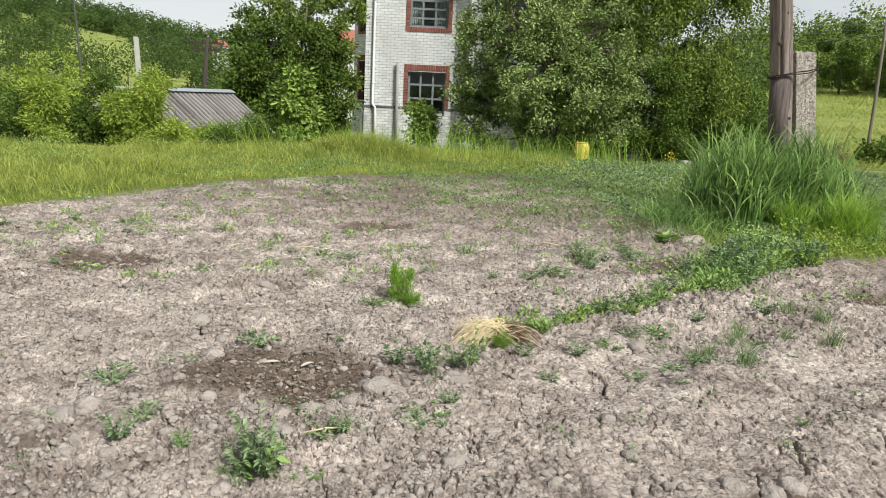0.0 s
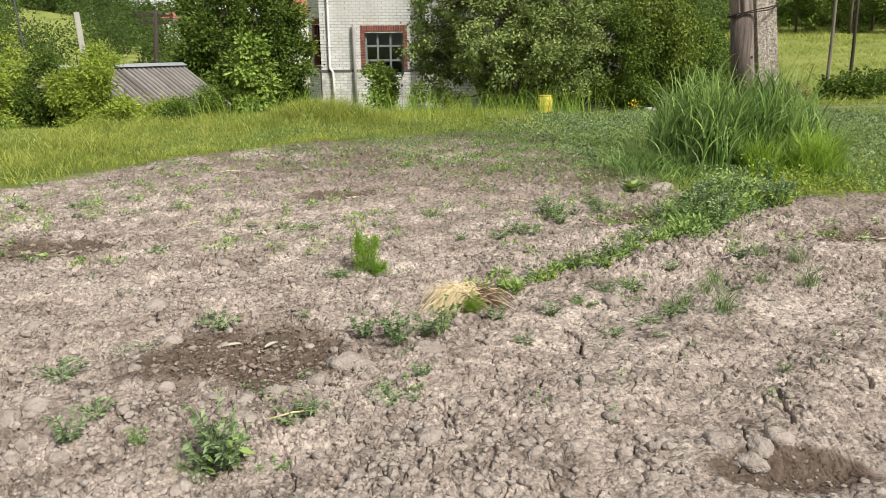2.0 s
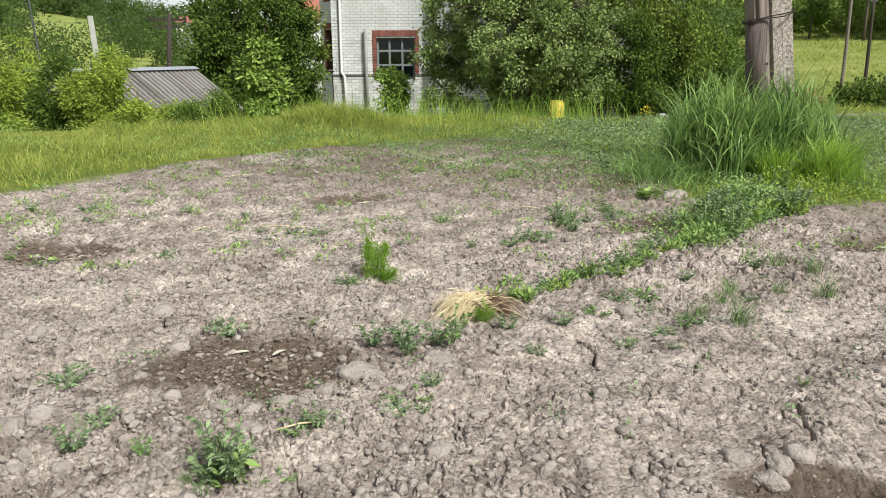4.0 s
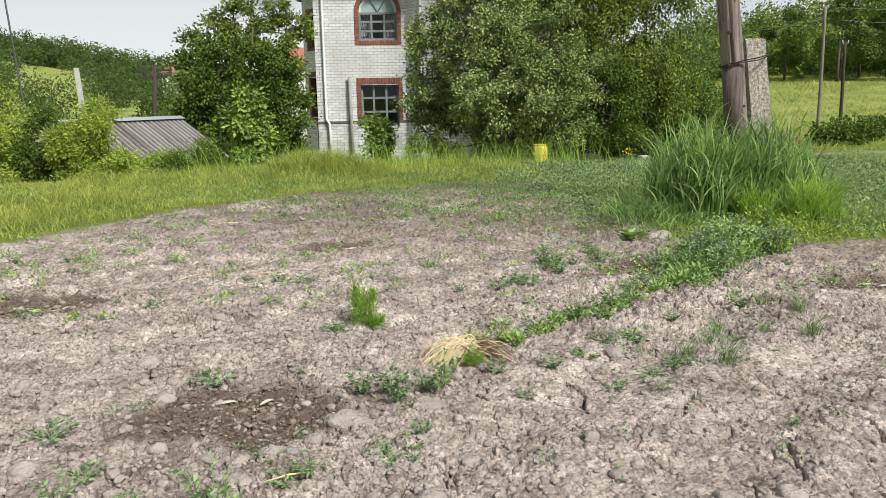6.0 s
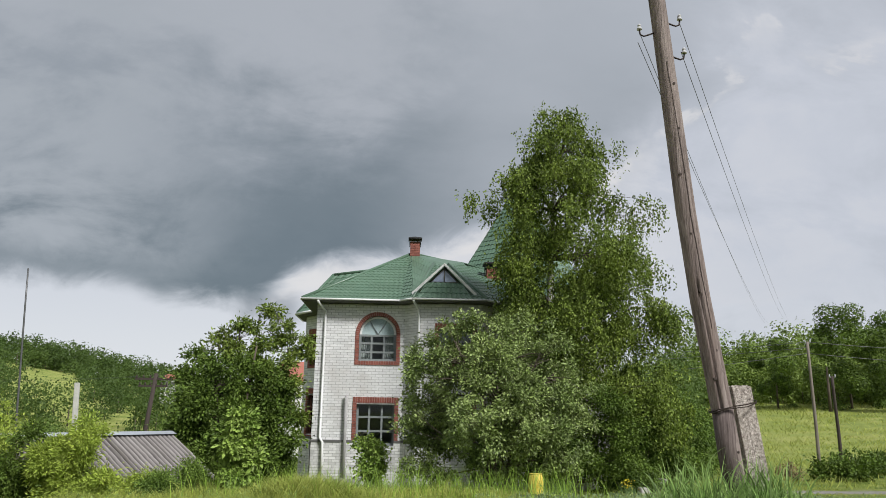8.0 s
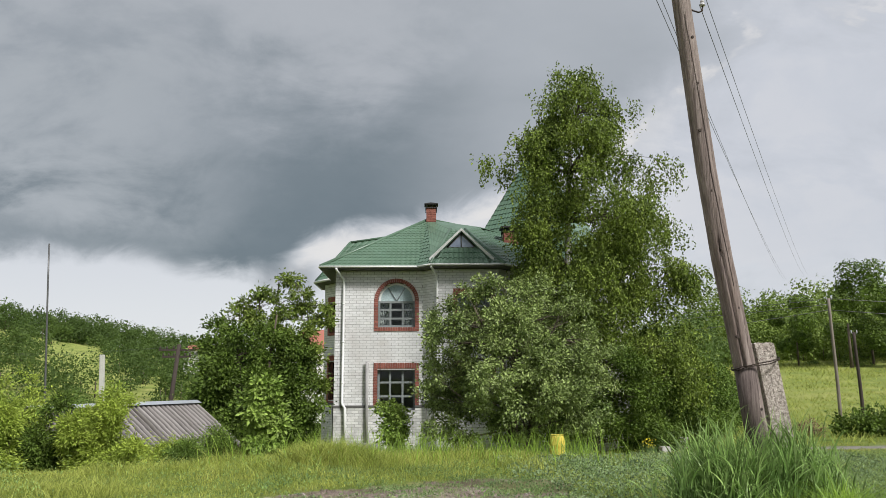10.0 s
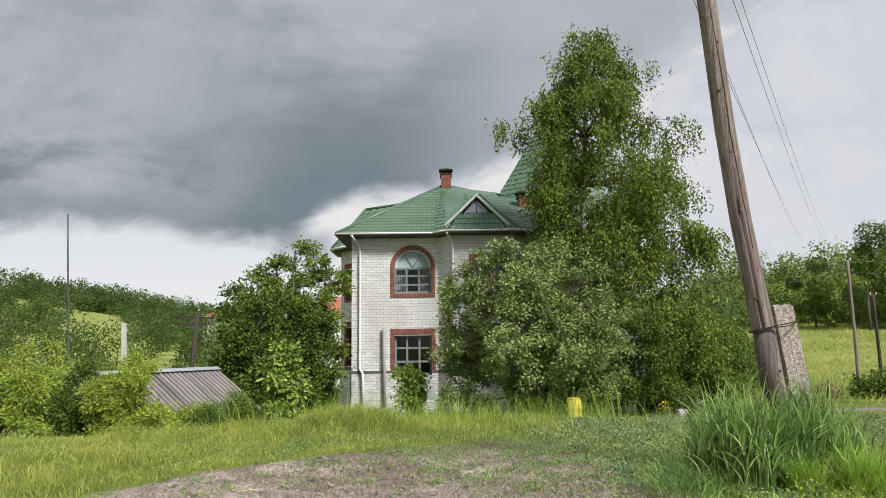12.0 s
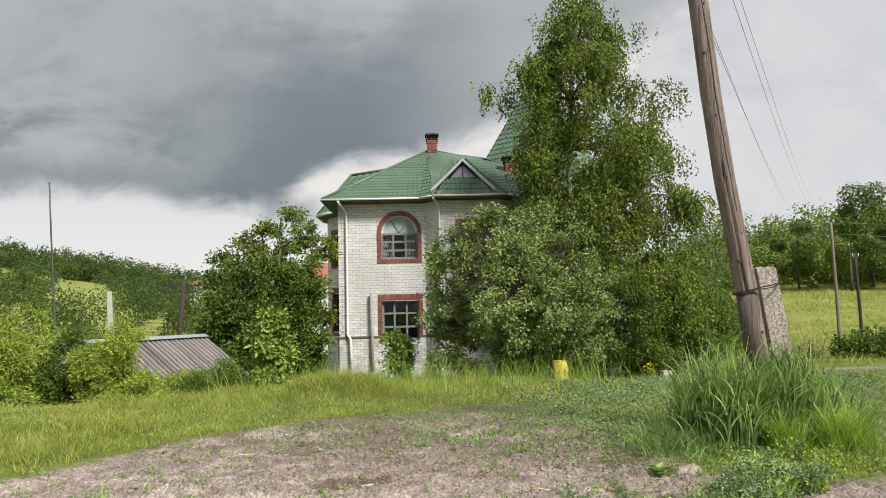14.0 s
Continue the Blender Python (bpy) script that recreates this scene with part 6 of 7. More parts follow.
# bushes along the left, below the verge
LEFT = [(-9.5, 18.2, 1.6, 3.5, LEAF_BRIGHT, 0.13), (-8.3, 16.6, 1.05, 2.1, LEAF_BRIGHT, 0.12), (-6.05, 15.3, 0.85, 1.65, LEAF_BRIGHT, 0.12), (-6.8, 15.5, 0.65, 1.45, LEAF_BRIGHT, 0.12), (-5.6, 15.7, 0.5, 0.42, LEAF_BRIGHT, 0.10), (-7.4, 16.0, 0.9, 1.7, LEAF_DARK, 0.12),
        (-8.9, 15.6, 0.9, 1.5, LEAF_DARK, 0.12), (-10.6, 17.0, 1.3, 2.2, LEAF_MID, 0.12), (-8.1, 15.0, 0.42, 1.5, LEAF_BRIGHT, 0.12), (-12.2, 19.5, 1.8, 3.0, LEAF_DARK, 0.14), (-9.0, 20.5, 1.4, 3.0, LEAF_MID, 0.14),
        (-10.9, 21.5, 1.5, 3.2, LEAF_MID, 0.14), (-4.75, 15.7, 0.4, 0.45, LEAF_MID, 0.09), (-5.15, 16.0, 0.45, 0.50, LEAF_BRIGHT, 0.09), (-4.25, 16.2, 0.3, 0.55, LEAF_MID, 0.09), (-9.7, 15.2, 0.7, 1.1, LEAF_BRIGHT, 0.12)]
for i, (x, y, w, h, mt, lf) in enumerate(LEFT):
    shade = {LEAF_MID: "green", LEAF_BRIGHT: "bright yellow-green", LEAF_DARK: "dark green"}[mt]
    tree("bush", foot(x, y), [(0, 0, 0.1 * w, 0, h * 0.8, 0.03), (0.05, 0, 0.5 * w, 0, h * 0.6, 0.02), (-0.05, 0, -0.5 * w, 0, h * 0.6, 0.02)],
         blob_stack([(h * 0.12, w * 0.9, w * 0.9, w * 0.7), (h * 0.5, w, w, w * 0.8), (h * 0.8, w * 0.65, w * 0.65, w * 0.5), (h, w * 0.2, w * 0.2, w * 0.2)], 5, 60 + i),
         int(200 + 190 * w), 0.17, 34, lf * 0.62, mt, f"{shade} bush on the bank below the verge", "bush", "bushes on the bank", seed=60 + i, twigs=24, gather=0.5, slim=0.42)

# bushes to the right of the birch and behind the pole
RIGHT = [(8.7, 26.0, 1.2, 2.9, LEAF_MID), (10.3, 28.0, 1.4, 3.0, LEAF_MID), (11.6, 30.5, 1.5, 2.6, LEAF_MID), (7.3, 24.3, 1.1, 2.1, LEAF_DARK), (9.3, 31.5, 1.6, 3.6, LEAF_MID), (13.2, 33.5, 1.6, 2.8, LEAF_MID), (11.3, 35.5, 1.9, 3.8, LEAF_BRIGHT)]
for i, (x, y, w, h, mt) in enumerate(RIGHT):
    shade = {LEAF_MID: "green", LEAF_BRIGHT: "bright yellow-green", LEAF_DARK: "dark green"}[mt]
    tree("bush", foot(x, y), [(0, 0, 0.1 * w, 0, h * 0.8, 0.04), (0.05, 0, 0.5 * w, 0, h * 0.6, 0.03)],
         blob_stack([(h * 0.12, w, w, w * 0.8), (h * 0.5, w, w, w * 0.8), (h * 0.8, w * 0.65, w * 0.65, w * 0.5), (h, w * 0.2, w * 0.2, w * 0.2)], 5, 90 + i),
         int(110 + 100 * w), 0.26, 40, 0.09, mt, f"{shade} bush beside the meadow", "bush", "bushes by the meadow", seed=90 + i, twigs=20)


def woods(name, spots, mat, label, leaf, per, seed):
    """Far woodland: many crowns, each of leaf sprays over a few blobs."""
    rnd = np.random.default_rng(seed)
    P, A, S = [], [], []
    trunks = Heap()
    for x, y, r, h in spots:
        z = float(land(np.array([x]), np.array([y]))[0])
        k = 7
        c = np.stack([x + rnd.normal(size=k) * r * 0.45, y + rnd.normal(size=k) * r * 0.45, z + h * (0.06 + 0.76 * np.arange(k) / (k - 1) + 0.05 * rnd.normal(size=k))], -1)
        trunks.tube([(x, y, z - 0.3), (x, y, z + h * 0.35)], [0.015 * h, 0.008 * h], 5)
        n = per // k
        for q in c:
            s = r * (0.35 + 0.25 * rnd.random())
            p, d = ellipsoid_points(n, q, (s, s, s * 0.85), rnd, 0.5)
            P.append(p)
            A.append(d + np.array([0, 0, 0.3]))
            S.append(np.full(n, (leaf * np.hypot(x, y) / 100 * 0.8 + leaf * 0.3) * 0.78))
    P, A, S = np.concatenate(P), np.concatenate(A), np.concatenate(S)
    S = S * (0.6 + 0.8 * rnd.random(len(S)))
    e = thing(name, (0, 0, 0), label, "woodland", kind="stuff")
    part("crowns", spray_mesh("crowns", P, A, S, S * 0.95, mat, rnd), None, e)
    part("trunks", trunks, BARK, e)
    return e


def polar(n, az0, az1, r0, r1, seed, power=1.0):
    rnd = np.random.default_rng(seed)
    a = np.radians(az0 + (az1 - az0) * rnd.random(n))
    r = r0 + (r1 - r0) * rnd.random(n) ** power
    return r * np.sin(a), r * np.cos(a), rnd.random(n)


def spots(n, az0, az1, r0, r1, seed, lo, hi, keep=None):
    x, y, q = polar(n, az0, az1, r0, r1, seed)
    s = [(a, b, (lo + (hi - lo) * c) * 0.55, lo + (hi - lo) * c) for a, b, c in zip(x, y, q)]
    return [p for p in s if keep is None or keep(p[0], p[1])]


woods("hill_woods", spots(430, -38, -4, 120, 330, 11, 5, 9, lambda x, y: not (-27 < math.degrees(math.atan2(x, y)) < -22 and 150 < math.hypot(x, y) < 215)), LEAF_WOOD, "green woods covering the hill across the valley", 0.30, 470, 1)
woods("valley_bushes", spots(170, -38, -7, 34, 100, 12, 2.2, 4.4), LEAF_VALLEY, "tangled green bushes filling the valley below the garden", 0.24, 800, 2)
woods("hill_woods", spots(90, -5, 12, 90, 260, 13, 6, 9), LEAF_WOOD, "distant woods behind the house", 0.40, 220, 3)
woods("meadow_woods", spots(130, 12, 36, 112, 160, 14, 8, 12), LEAF_FAR, "green trees along the top of the meadow", 0.36, 650, 4)
woods("meadow_woods", spots(56, 11, 23, 56, 100, 15, 5, 7.5, lambda x, y: math.degrees(math.atan2(x, y)) < 21), LEAF_WOOD, "dark leafy trees on the slope beside the meadow", 0.36, 850, 5)
woods("meadow_bushes", spots(34, 11, 22, 46, 70, 18, 2.5, 4.5, lambda x, y: math.degrees(math.atan2(x, y)) < 20.5), LEAF_FAR, "bright yellow-green bushes on the slope beside the meadow", 0.30, 850, 7)
woods("meadow_bushes", spots(120, 12, 36, 97, 112, 19, 3.0, 6.0), LEAF_FAR, "bright yellow-green bushes along the top of the meadow", 0.32, 500, 8)
x, y, q = polar(26000, 11, 37, 27, 100, 81, 0.8)
k = vnoise(x, y, 2.5, 82) + 0.3 * q > 0.5
x, y, q = x[k], y[k], q[k]
far = np.hypot(x, y)
tagged(new("meadow_grass", blade_mesh("meadow_grass", np.stack([x, y, land(x, y) - 0.02], -1), (0.15 + 0.35 * q) * (0.5 + vnoise(x, y, 4.0, 83)), 0.02 + 0.0012 * far, 0.3 + 0.6 * q, GRASS, 1, np.random.default_rng(84))),
       "uneven tussocks of meadow grass beyond the track", "grass", kind="stuff")
woods("meadow_woods", [(44, 77, 3.6, 13.0), (47.5, 79, 3.2, 10.5), (50, 76, 3.4, 11.5), (41, 82, 2.6, 8.5), (53, 80, 3.6, 11), (57, 82, 4, 12)], LEAF_DARK, "tall dark trees at the corner of the meadow", 0.26, 5600, 6)


def far_house(x, y, w, d, h, z, label):
    e = thing("far_house", (x, y, z), label, "house", turn=15)
    b = Heap()
    b.box((-w / 2, -d / 2, -3), (w / 2, d / 2, h))
    part("wall", b, WHITEWASH, e)
    r = Heap()
    co = [(-w * 0.56, -d * 0.56, h), (w * 0.56, -d * 0.56, h), (w * 0.56, d * 0.56, h), (-w * 0.56, d * 0.56, h), (-w * 0.2, 0, h + w * 0.38), (w * 0.2, 0, h + w * 0.38)]
    r.add(co, tris=[(0, 4, 3), (1, 2, 5)], quads=[(0, 1, 5, 4), (2, 3, 4, 5), (3, 2, 1, 0)])
    part("roof", r, RED_TILE, e, "red tiled roof")
    for s in (-0.25, 0.25):
        g = Heap()
        g.box((w * s - 0.5, -d / 2 - 0.06, h * 0.35), (w * s + 0.5, -d / 2 + 0.02, h * 0.75))
        part("window", g, SOFFIT, e)
    return e


far_house(-45.2, 150, 3.0, 4, 1.5, 5.6, "distant pale house with red roof on the hillside")
far_house(-8.6, 60, 4.2, 5, 2.6, 1.2, "neighbouring house with red tiled roof behind the trees")

# transformer pole down in the valley
pz = float(land(np.array([-20.0]), np.array([60.0]))[0])
e = thing("valley_pole", (-20.0, 60, pz), "weathered grey pole with crossarms in the valley", "pole")
h = Heap()
h.tube([(0, 0, -0.3), (0.86, 0, 4.3 - pz)], [0.19, 0.15], 10)
part("shaft", h, DARK_WOOD, e)
for z, w in ((3.25 - pz, 1.1), (3.78 - pz, 1.4)):
    h = Heap()
    h.box((0.70 - w, -0.08, z), (0.70 + w, 0.08, z + 0.16))
    for k in range(6):
        x = 0.70 + w * (-0.94 + k * 0.375)
        h.tube([(x, 0, z + 0.13), (x, 0, z + 0.36)], [0.08, 0.05], 6)
    part("crossarm", h, DARK_WOOD, e)
for s, dz in ((-1, 0), (1, 0.2), (-0.4, 0.1)):
    wire((-19.3 + s, 60, 4.0 + dz), (-60, 75, 5 + dz), 0.8)
    wire((-19.3 + s, 60, 4.0 + dz), (-9.0, 62 + s, 2.8 + dz), 0.15)

# ---------------------------------------------------------------- grass
def scatter(n, x0, x1, y0, y1, rnd):
    return x0 + (x1 - x0) * rnd.random(n), y0 + (y1 - y0) * rnd.random(n)


def stuff(name, me, label, category="grass"):
    ob = new(name, me)
    return tagged(ob, label, category, kind="stuff")


rnd = np.random.default_rng(100)
# verge between the garden and the bushes
x, y = scatter(160000, -11.5, 7.5, 6.5, 17.5, rnd)
f = field_inside(x, y)
keep = (f < 0.02 - 0.25 * rnd.random(len(x))) & (y < 17.5) & (np.abs(np.degrees(np.arctan2(x, y))) < 40)
right_side = x > 2.6
keep &= ~(right_side & (rnd.random(len(x)) < 0.80))
dens = vnoise(x, y, 0.7, 120)
keep &= rnd.random(len(x)) < (0.25 + 0.9 * dens)
x, y = x[keep], y[keep]
tall = sstep(0.45, 0.75, vnoise(x, y, 0.9, 121)) * sstep(0.2, 1.8, -field_inside(x, y)) + 0.7 * sstep(13.0, 16.0, y)
hgt = (0.06 + 0.10 * rnd.random(len(x)) + 0.34 * tall * rnd.random(len(x))) * np.where(x > 2.2, 0.6, 1.0)
stuff("verge_grass", blade_mesh("verge_grass", on_ground(x, y), hgt, 0.006 + 0.007 * rnd.random(len(x)), 0.35 + 0.8 * rnd.random(len(x)), GRASS, 2, rnd), "fresh green meadow grass on the verge")
# leafy weeds in clumps through the verge
x, y = scatter(26000, -9.5, 3.5, 9.0, 17.0, rnd)
k = (field_inside(x, y) < -0.2) & (vnoise(x, y, 0.55, 123) > 0.64)
x, y = x[k], y[k]
at = on_ground(x, y, 0.0)
at[:, 2] += (0.05 + 0.35 * sstep(0.60, 0.8, vnoise(x, y, 0.55, 123))) * rnd.random(len(x))
stuff("verge_weeds", leaf_mesh("verge_weeds", at, rnd.normal(size=(len(x), 3)) + (0, 0, 0.8), 0.03 + 0.03 * rnd.random(len(x)), 0.016, WEED_LIGHT, rnd=rnd, up=1.0), "leafy weeds in clumps through the verge grass", "weeds")
# seeding stems standing above the grass
x, y = scatter(900, -4.0, 4.0, 13.5, 20.5, rnd)
stuff("seed_stems", blade_mesh("seed_stems", on_ground(x, y), 0.45 + 0.5 * rnd.random(900), 0.012, 0.15 + 0.4 * rnd.random(900), GRASS_LIME, 4, rnd), "thin seeding grass stems above the verge")
# taller tuft of grass beside the sapling
x, y = rnd.normal(-1.75, 0.62, 4200), rnd.normal(14.6, 0.45, 4200)
hgt = (0.22 + 0.40 * rnd.random(4200)) * np.exp(-((x + 1.75) / 1.2) ** 2)
stuff("grass_mound", blade_mesh("grass_mound", on_ground(x, y), hgt + 0.12, 0.011, 0.45 + 0.6 * rnd.random(4200), GRASS, 3, rnd), "mound of tall soft green grass")
# grass on the slope down to the house
x, y = scatter(30000, -9, 13, 16.5, 27.3, rnd)
k = ~((x > 8.3) & (np.abs(y - (20.0 + 0.28 * (x - 10))) < 1.2))
x, y = x[k], y[k]
hgt = (0.08 + 0.24 * rnd.random(len(x))) * (0.6 + 0.8 * vnoise(x, y, 1.2, 130)) * (0.55 + 0.45 * sstep(19, 22, y)) * (1 - 0.55 * sstep(3.8, 5.0, x))
stuff("slope_grass", blade_mesh("slope_grass", on_ground(x, y), hgt, 0.016, 0.3 + 0.5 * rnd.random(len(x)), GRASS, 2, rnd), "uncut grass on the slope down to the house")
# taller grass and reeds at the edge of the trees
x, y = scatter(6000, -2.5, 4.6, 20.4, 23.0, rnd)
hgt = (0.30 + 0.40 * rnd.random(len(x))) * (0.5 + 0.9 * vnoise(x, y, 0.8, 131))
stuff("rank_grass", blade_mesh("rank_grass", on_ground(x, y), hgt, 0.014, 0.25 + 0.7 * rnd.random(len(x)), GRASS_TALL, 3, rnd), "rank dark grass under the trees")

# tall clump round the foot of the power pole
def clump(name, cx, cy, sx, sy, n, h0, h1, w, mat, label, lean=(0.2, 0.8), segs=5, seed=1, flare=0.35):
    r = np.random.default_rng(seed)
    x, y = r.normal(cx, sx, n), r.normal(cy, sy, n)
    q = np.hypot((x - cx) / sx, (y - cy) / sy)
    hh = (h0 + (h1 - h0) * r.random(n)) * np.clip(1.12 - 0.17 * q * q, 0.25, 1)
    me = blade_mesh(name, on_ground(x, y), hh, w * (0.6 + 0.8 * r.random(n)), lean[0] + (lean[1] - lean[0]) * r.random(n) + flare * 0.2 * q, mat, segs, r)
    return stuff(name, me, label)


def reed_clump(cx, cy, sx, sy, n, h0, h1, label, seed):
    """Coarse reed grass: upright stems with narrow arching leaves all the way up."""
    r = np.random.default_rng(seed)
    x, y = r.normal(cx, sx, n), r.normal(cy, sy, n)
    q = np.hypot((x - cx) / sx, (y - cy) / sy)
    hh = (h0 + (h1 - h0) * r.random(n)) * np.clip(1.10 - 0.13 * q * q, 0.3, 1)
    foot_ = on_ground(x, y)
    out = np.stack([(x - cx) / sx, (y - cy) / sy, 0 * x], -1) * 0.10 + r.normal(size=(n, 3)) * (0.07, 0.07, 0)
    at, ln = [foot_, foot_ + (0.02, 0, 0)], [hh * 0.95, hh * 0.75]
    for k in range(4):
        t = (0.05 + 0.62 * (k + r.random(n)) / 4)[:, None]
        at.append(foot_ + np.array([0, 0, 1.0]) * hh[:, None] * t + out * hh[:, None] * t**1.6)
        ln.append((0.30 + 0.30 * r.random(n)) * (1.15 - 0.5 * t[:, 0]))
    at, ln = np.concatenate(at), np.concatenate(ln)
    m = len(at)
    lean = np.concatenate([0.08 + 0.25 * r.random(2 * n), 0.30 + 0.75 * r.random(m - 2 * n)])
    return stuff("grass_clump", blade_mesh("grass_clump", at, ln, 0.014 + 0.012 * r.random(m), lean, GRASS_TALL, 6, r), label)


reed_clump(3.22, 8.3, 0.26, 0.24, 260, 0.75, 1.40, "tall arching clump of coarse grass at the pole", 201)
reed_clump(4.00, 8.45, 0.28, 0.24, 250, 0.75, 1.45, "tall arching clump of coarse grass at the pole", 202)
clump("grass_clump", 2.62, 8.1, 0.30, 0.45, 1300, 0.15, 0.46, 0.009, GRASS_TALL, "soft low grass leaning out from the clump", (0.6, 1.2), 5, 203)
clump("lime_grass_tuft", 4.25, 7.75, 0.17, 0.14, 800, 0.30, 0.75, 0.0085, GRASS_LIME, "fine yellow-green grass tuft beside the clump", (0.2, 0.8), 5, 204)
clump("lime_grass_tuft", 3.66, 7.75, 0.12, 0.12, 480, 0.30, 0.58, 0.0085, GRASS_LIME, "fine yellow-green grass tuft beside the clump", (0.2, 0.7), 5, 205)
# low growth to the right, past the clump
x, y = scatter(26000, 4.2, 11.5, 6.6, 16.0, rnd)
k = (np.degrees(np.arctan2(x, y)) < 38) & (field_inside(x, y) < 0)
x, y = x[k], y[k]
stuff("ground_cover", leaf_mesh("ground_cover", on_ground(x, y, 0.0) + np.array([0, 0, 1.0]) * (rnd.random((len(x), 1)) * 0.22 * vnoise(x, y, 0.7, 140)[:, None]), rnd.normal(size=(len(x), 3)) + (0, 0, 0.6), 0.045, 0.018, GRASS_PALE, rnd=rnd),
      "low green weeds covering the ground", "weeds")


# ---------------------------------------------------------------- weeds in the garden
def weed_data(name, kind, seed):
    """Mesh of one small weed about its foot, 10 to 20 cm across, to be scaled: thin stems from one root with leaves along them."""
    r = np.random.default_rng(seed)
    if kind in ("rosette", "leafy"):
        low = kind == "rosette"
        wood, at, ax, ln = Heap(), [], [], []
        for k in range(11 if low else 9):
            th, out, up = 2.4 * k + 0.5 * r.normal(), (0.055 + 0.04 * r.random()) * (1.0 if low else 0.75), (0.02 + 0.03 * r.random()) if low else 0.06 + 0.08 * r.random()
            t = np.linspace(0, 1, 5)[:, None]
            p = np.array((math.cos(th), math.sin(th), 0)) * out * t**0.8 + np.array((0, 0, up)) * np.sin(t * (1.9 if low else 1.4)) + r.normal(size=(5, 3)) * 0.003 * t
            wood.tube(p, np.linspace(0.0018, 0.0008, 5), 3, cap=False)
            m = 11 if low else 16
            q = 0.15 + 0.85 * r.random(m)
            at.append(np.stack([np.interp(q, t[:, 0], p[:, i]) for i in range(3)], -1))
            side = np.where(np.arange(m) % 2, 1.0, -1.0)[:, None] * np.array((-math.sin(th), math.cos(th), 0))
            ax.append(side * 0.9 + np.array((math.cos(th), math.sin(th), 0.35)) * 0.8 + r.normal(size=(m, 3)) * 0.35)
            ln.append((0.016 + 0.016 * r.random(m)) * (1.15 - 0.45 * q))
        at, ax, ln = np.concatenate(at), np.concatenate(ax), np.concatenate(ln)
        leaves = leaf_mesh(name, at, ax, ln, ln * (0.38 if low else 0.46), WEED_BLUE if seed % 2 else WEED, rnd=r, up=1.2)
        wood.add(np.array([v.co[:] for v in leaves.vertices]), [tuple(f.vertices) for f in leaves.polygons])
        me = wood.mesh(name)
        me.materials.append(leaves.materials[0])
        bpy.data.meshes.remove(leaves)
        return me
    if kind == "star":
        n = 60
        th, el = np.arange(n) * 2.4 + r.normal(size=n) * 0.3, np.radians(5 + 60 * r.random(n))
        rr = 0.045 * np.sqrt(r.random(n))
        at = np.stack([np.cos(th) * rr, np.sin(th) * rr, 0.004 + 0.05 * r.random(n)], -1)
        ax = np.stack([np.cos(th) * np.cos(el), np.sin(th) * np.cos(el), np.sin(el)], -1) + r.normal(size=(n, 3)) * 0.35
        return leaf_mesh(name, at, ax, 0.026 + 0.026 * r.random(n), 0.010 + 0.009 * r.random(n), WEED_LIGHT if seed % 2 else LEAF_LIME, rnd=r, up=2.0)
    if kind == "grassy":
        n = 60
        return blade_mesh(name, np.stack([r.normal(size=n) * 0.02, r.normal(size=n) * 0.02, np.zeros(n)], -1), 0.03 + 0.10 * r.random(n), 0.0030, 0.5 + 0.8 * r.random(n), WEED, 3, r)
    # several feathery plumes, the middle one tallest
    n = 1500
    stem = r.integers(0, 11, n)
    th = stem * 2.4 + seed
    out = np.where(stem == 0, 0.0, 0.045 + 0.05 * ((stem * 7) % 5) / 5)
    top = np.where(stem == 0, 0.27, 0.23 - 1.1 * out)
    t = r.random(n) ** 0.8
    fan = 0.030 * (1 - t) + 0.006
    at = np.stack([np.cos(th) * out * (0.3 + 0.7 * t), np.sin(th) * out * (0.3 + 0.7 * t), 0.01 + top * t], -1) + r.normal(size=(n, 3)) * fan[:, None] * (1, 1, 0.3)
    ax = r.normal(size=(n, 3)) * 0.6 + np.stack([np.cos(th) * 0.4, np.sin(th) * 0.4, np.full(n, 1.0)], -1)
    return leaf_mesh(name, at, ax, 0.018 + 0.018 * r.random(n), 0.0042, FEATHER, rnd=r)


WEEDS = {k: [weed_data("weed", k, s) for s in (1, 2, 3)] for k in ("rosette", "leafy", "grassy", "feathery", "star")}
WORDS = {"star": "bright green broad-leaved weed in the tilled row", "rosette": "low green weed rosette growing in cracked clay", "leafy": "leafy grey-green weed growing in cracked clay", "grassy": "small tuft of grass growing in cracked clay",
         "feathery": "feathery bright green seedling standing in the clay"}


def weed(kind, x, y, s, tall=1.0, turn=None):
    me = WEEDS[kind][rnd.integers(3)]
    ob = new("weed", me)
    ob.matrix_basis = pose(x, y, gz(x, y) - 0.008, 0, 0, turn if turn is not None else rnd.random() * 360) @ Matrix.Diagonal((s, s, s * tall, 1))
    return tagged(ob, WORDS[kind], "weed", "weeds in the garden")


# tiny seedlings scattered over the far rows
x, y = scatter(620, -5.5, 3.5, 4.6, 10.5, rnd)
k = (field_inside(x, y) > 0.15) & (rnd.random(620) < 1.5 * vnoise(x, y, 0.8, 150))
x, y = np.repeat(x[k], 16), np.repeat(y[k], 16)
x, y = x + rnd.normal(size=len(x)) * 0.035, y + rnd.normal(size=len(x)) * 0.035
stuff("seedlings", leaf_mesh("seedlings", on_ground(x, y, 0.0) + np.array([0, 0, 0.045]) * rnd.random((len(x), 1)), rnd.normal(size=(len(x), 3)) + (0, 0, 0.7), 0.028 + 0.02 * rnd.random(len(x)), 0.014, WEED_LIGHT, rnd=rnd, up=1.0),
      "tiny pale green seedlings scattered over the far rows", "weeds")

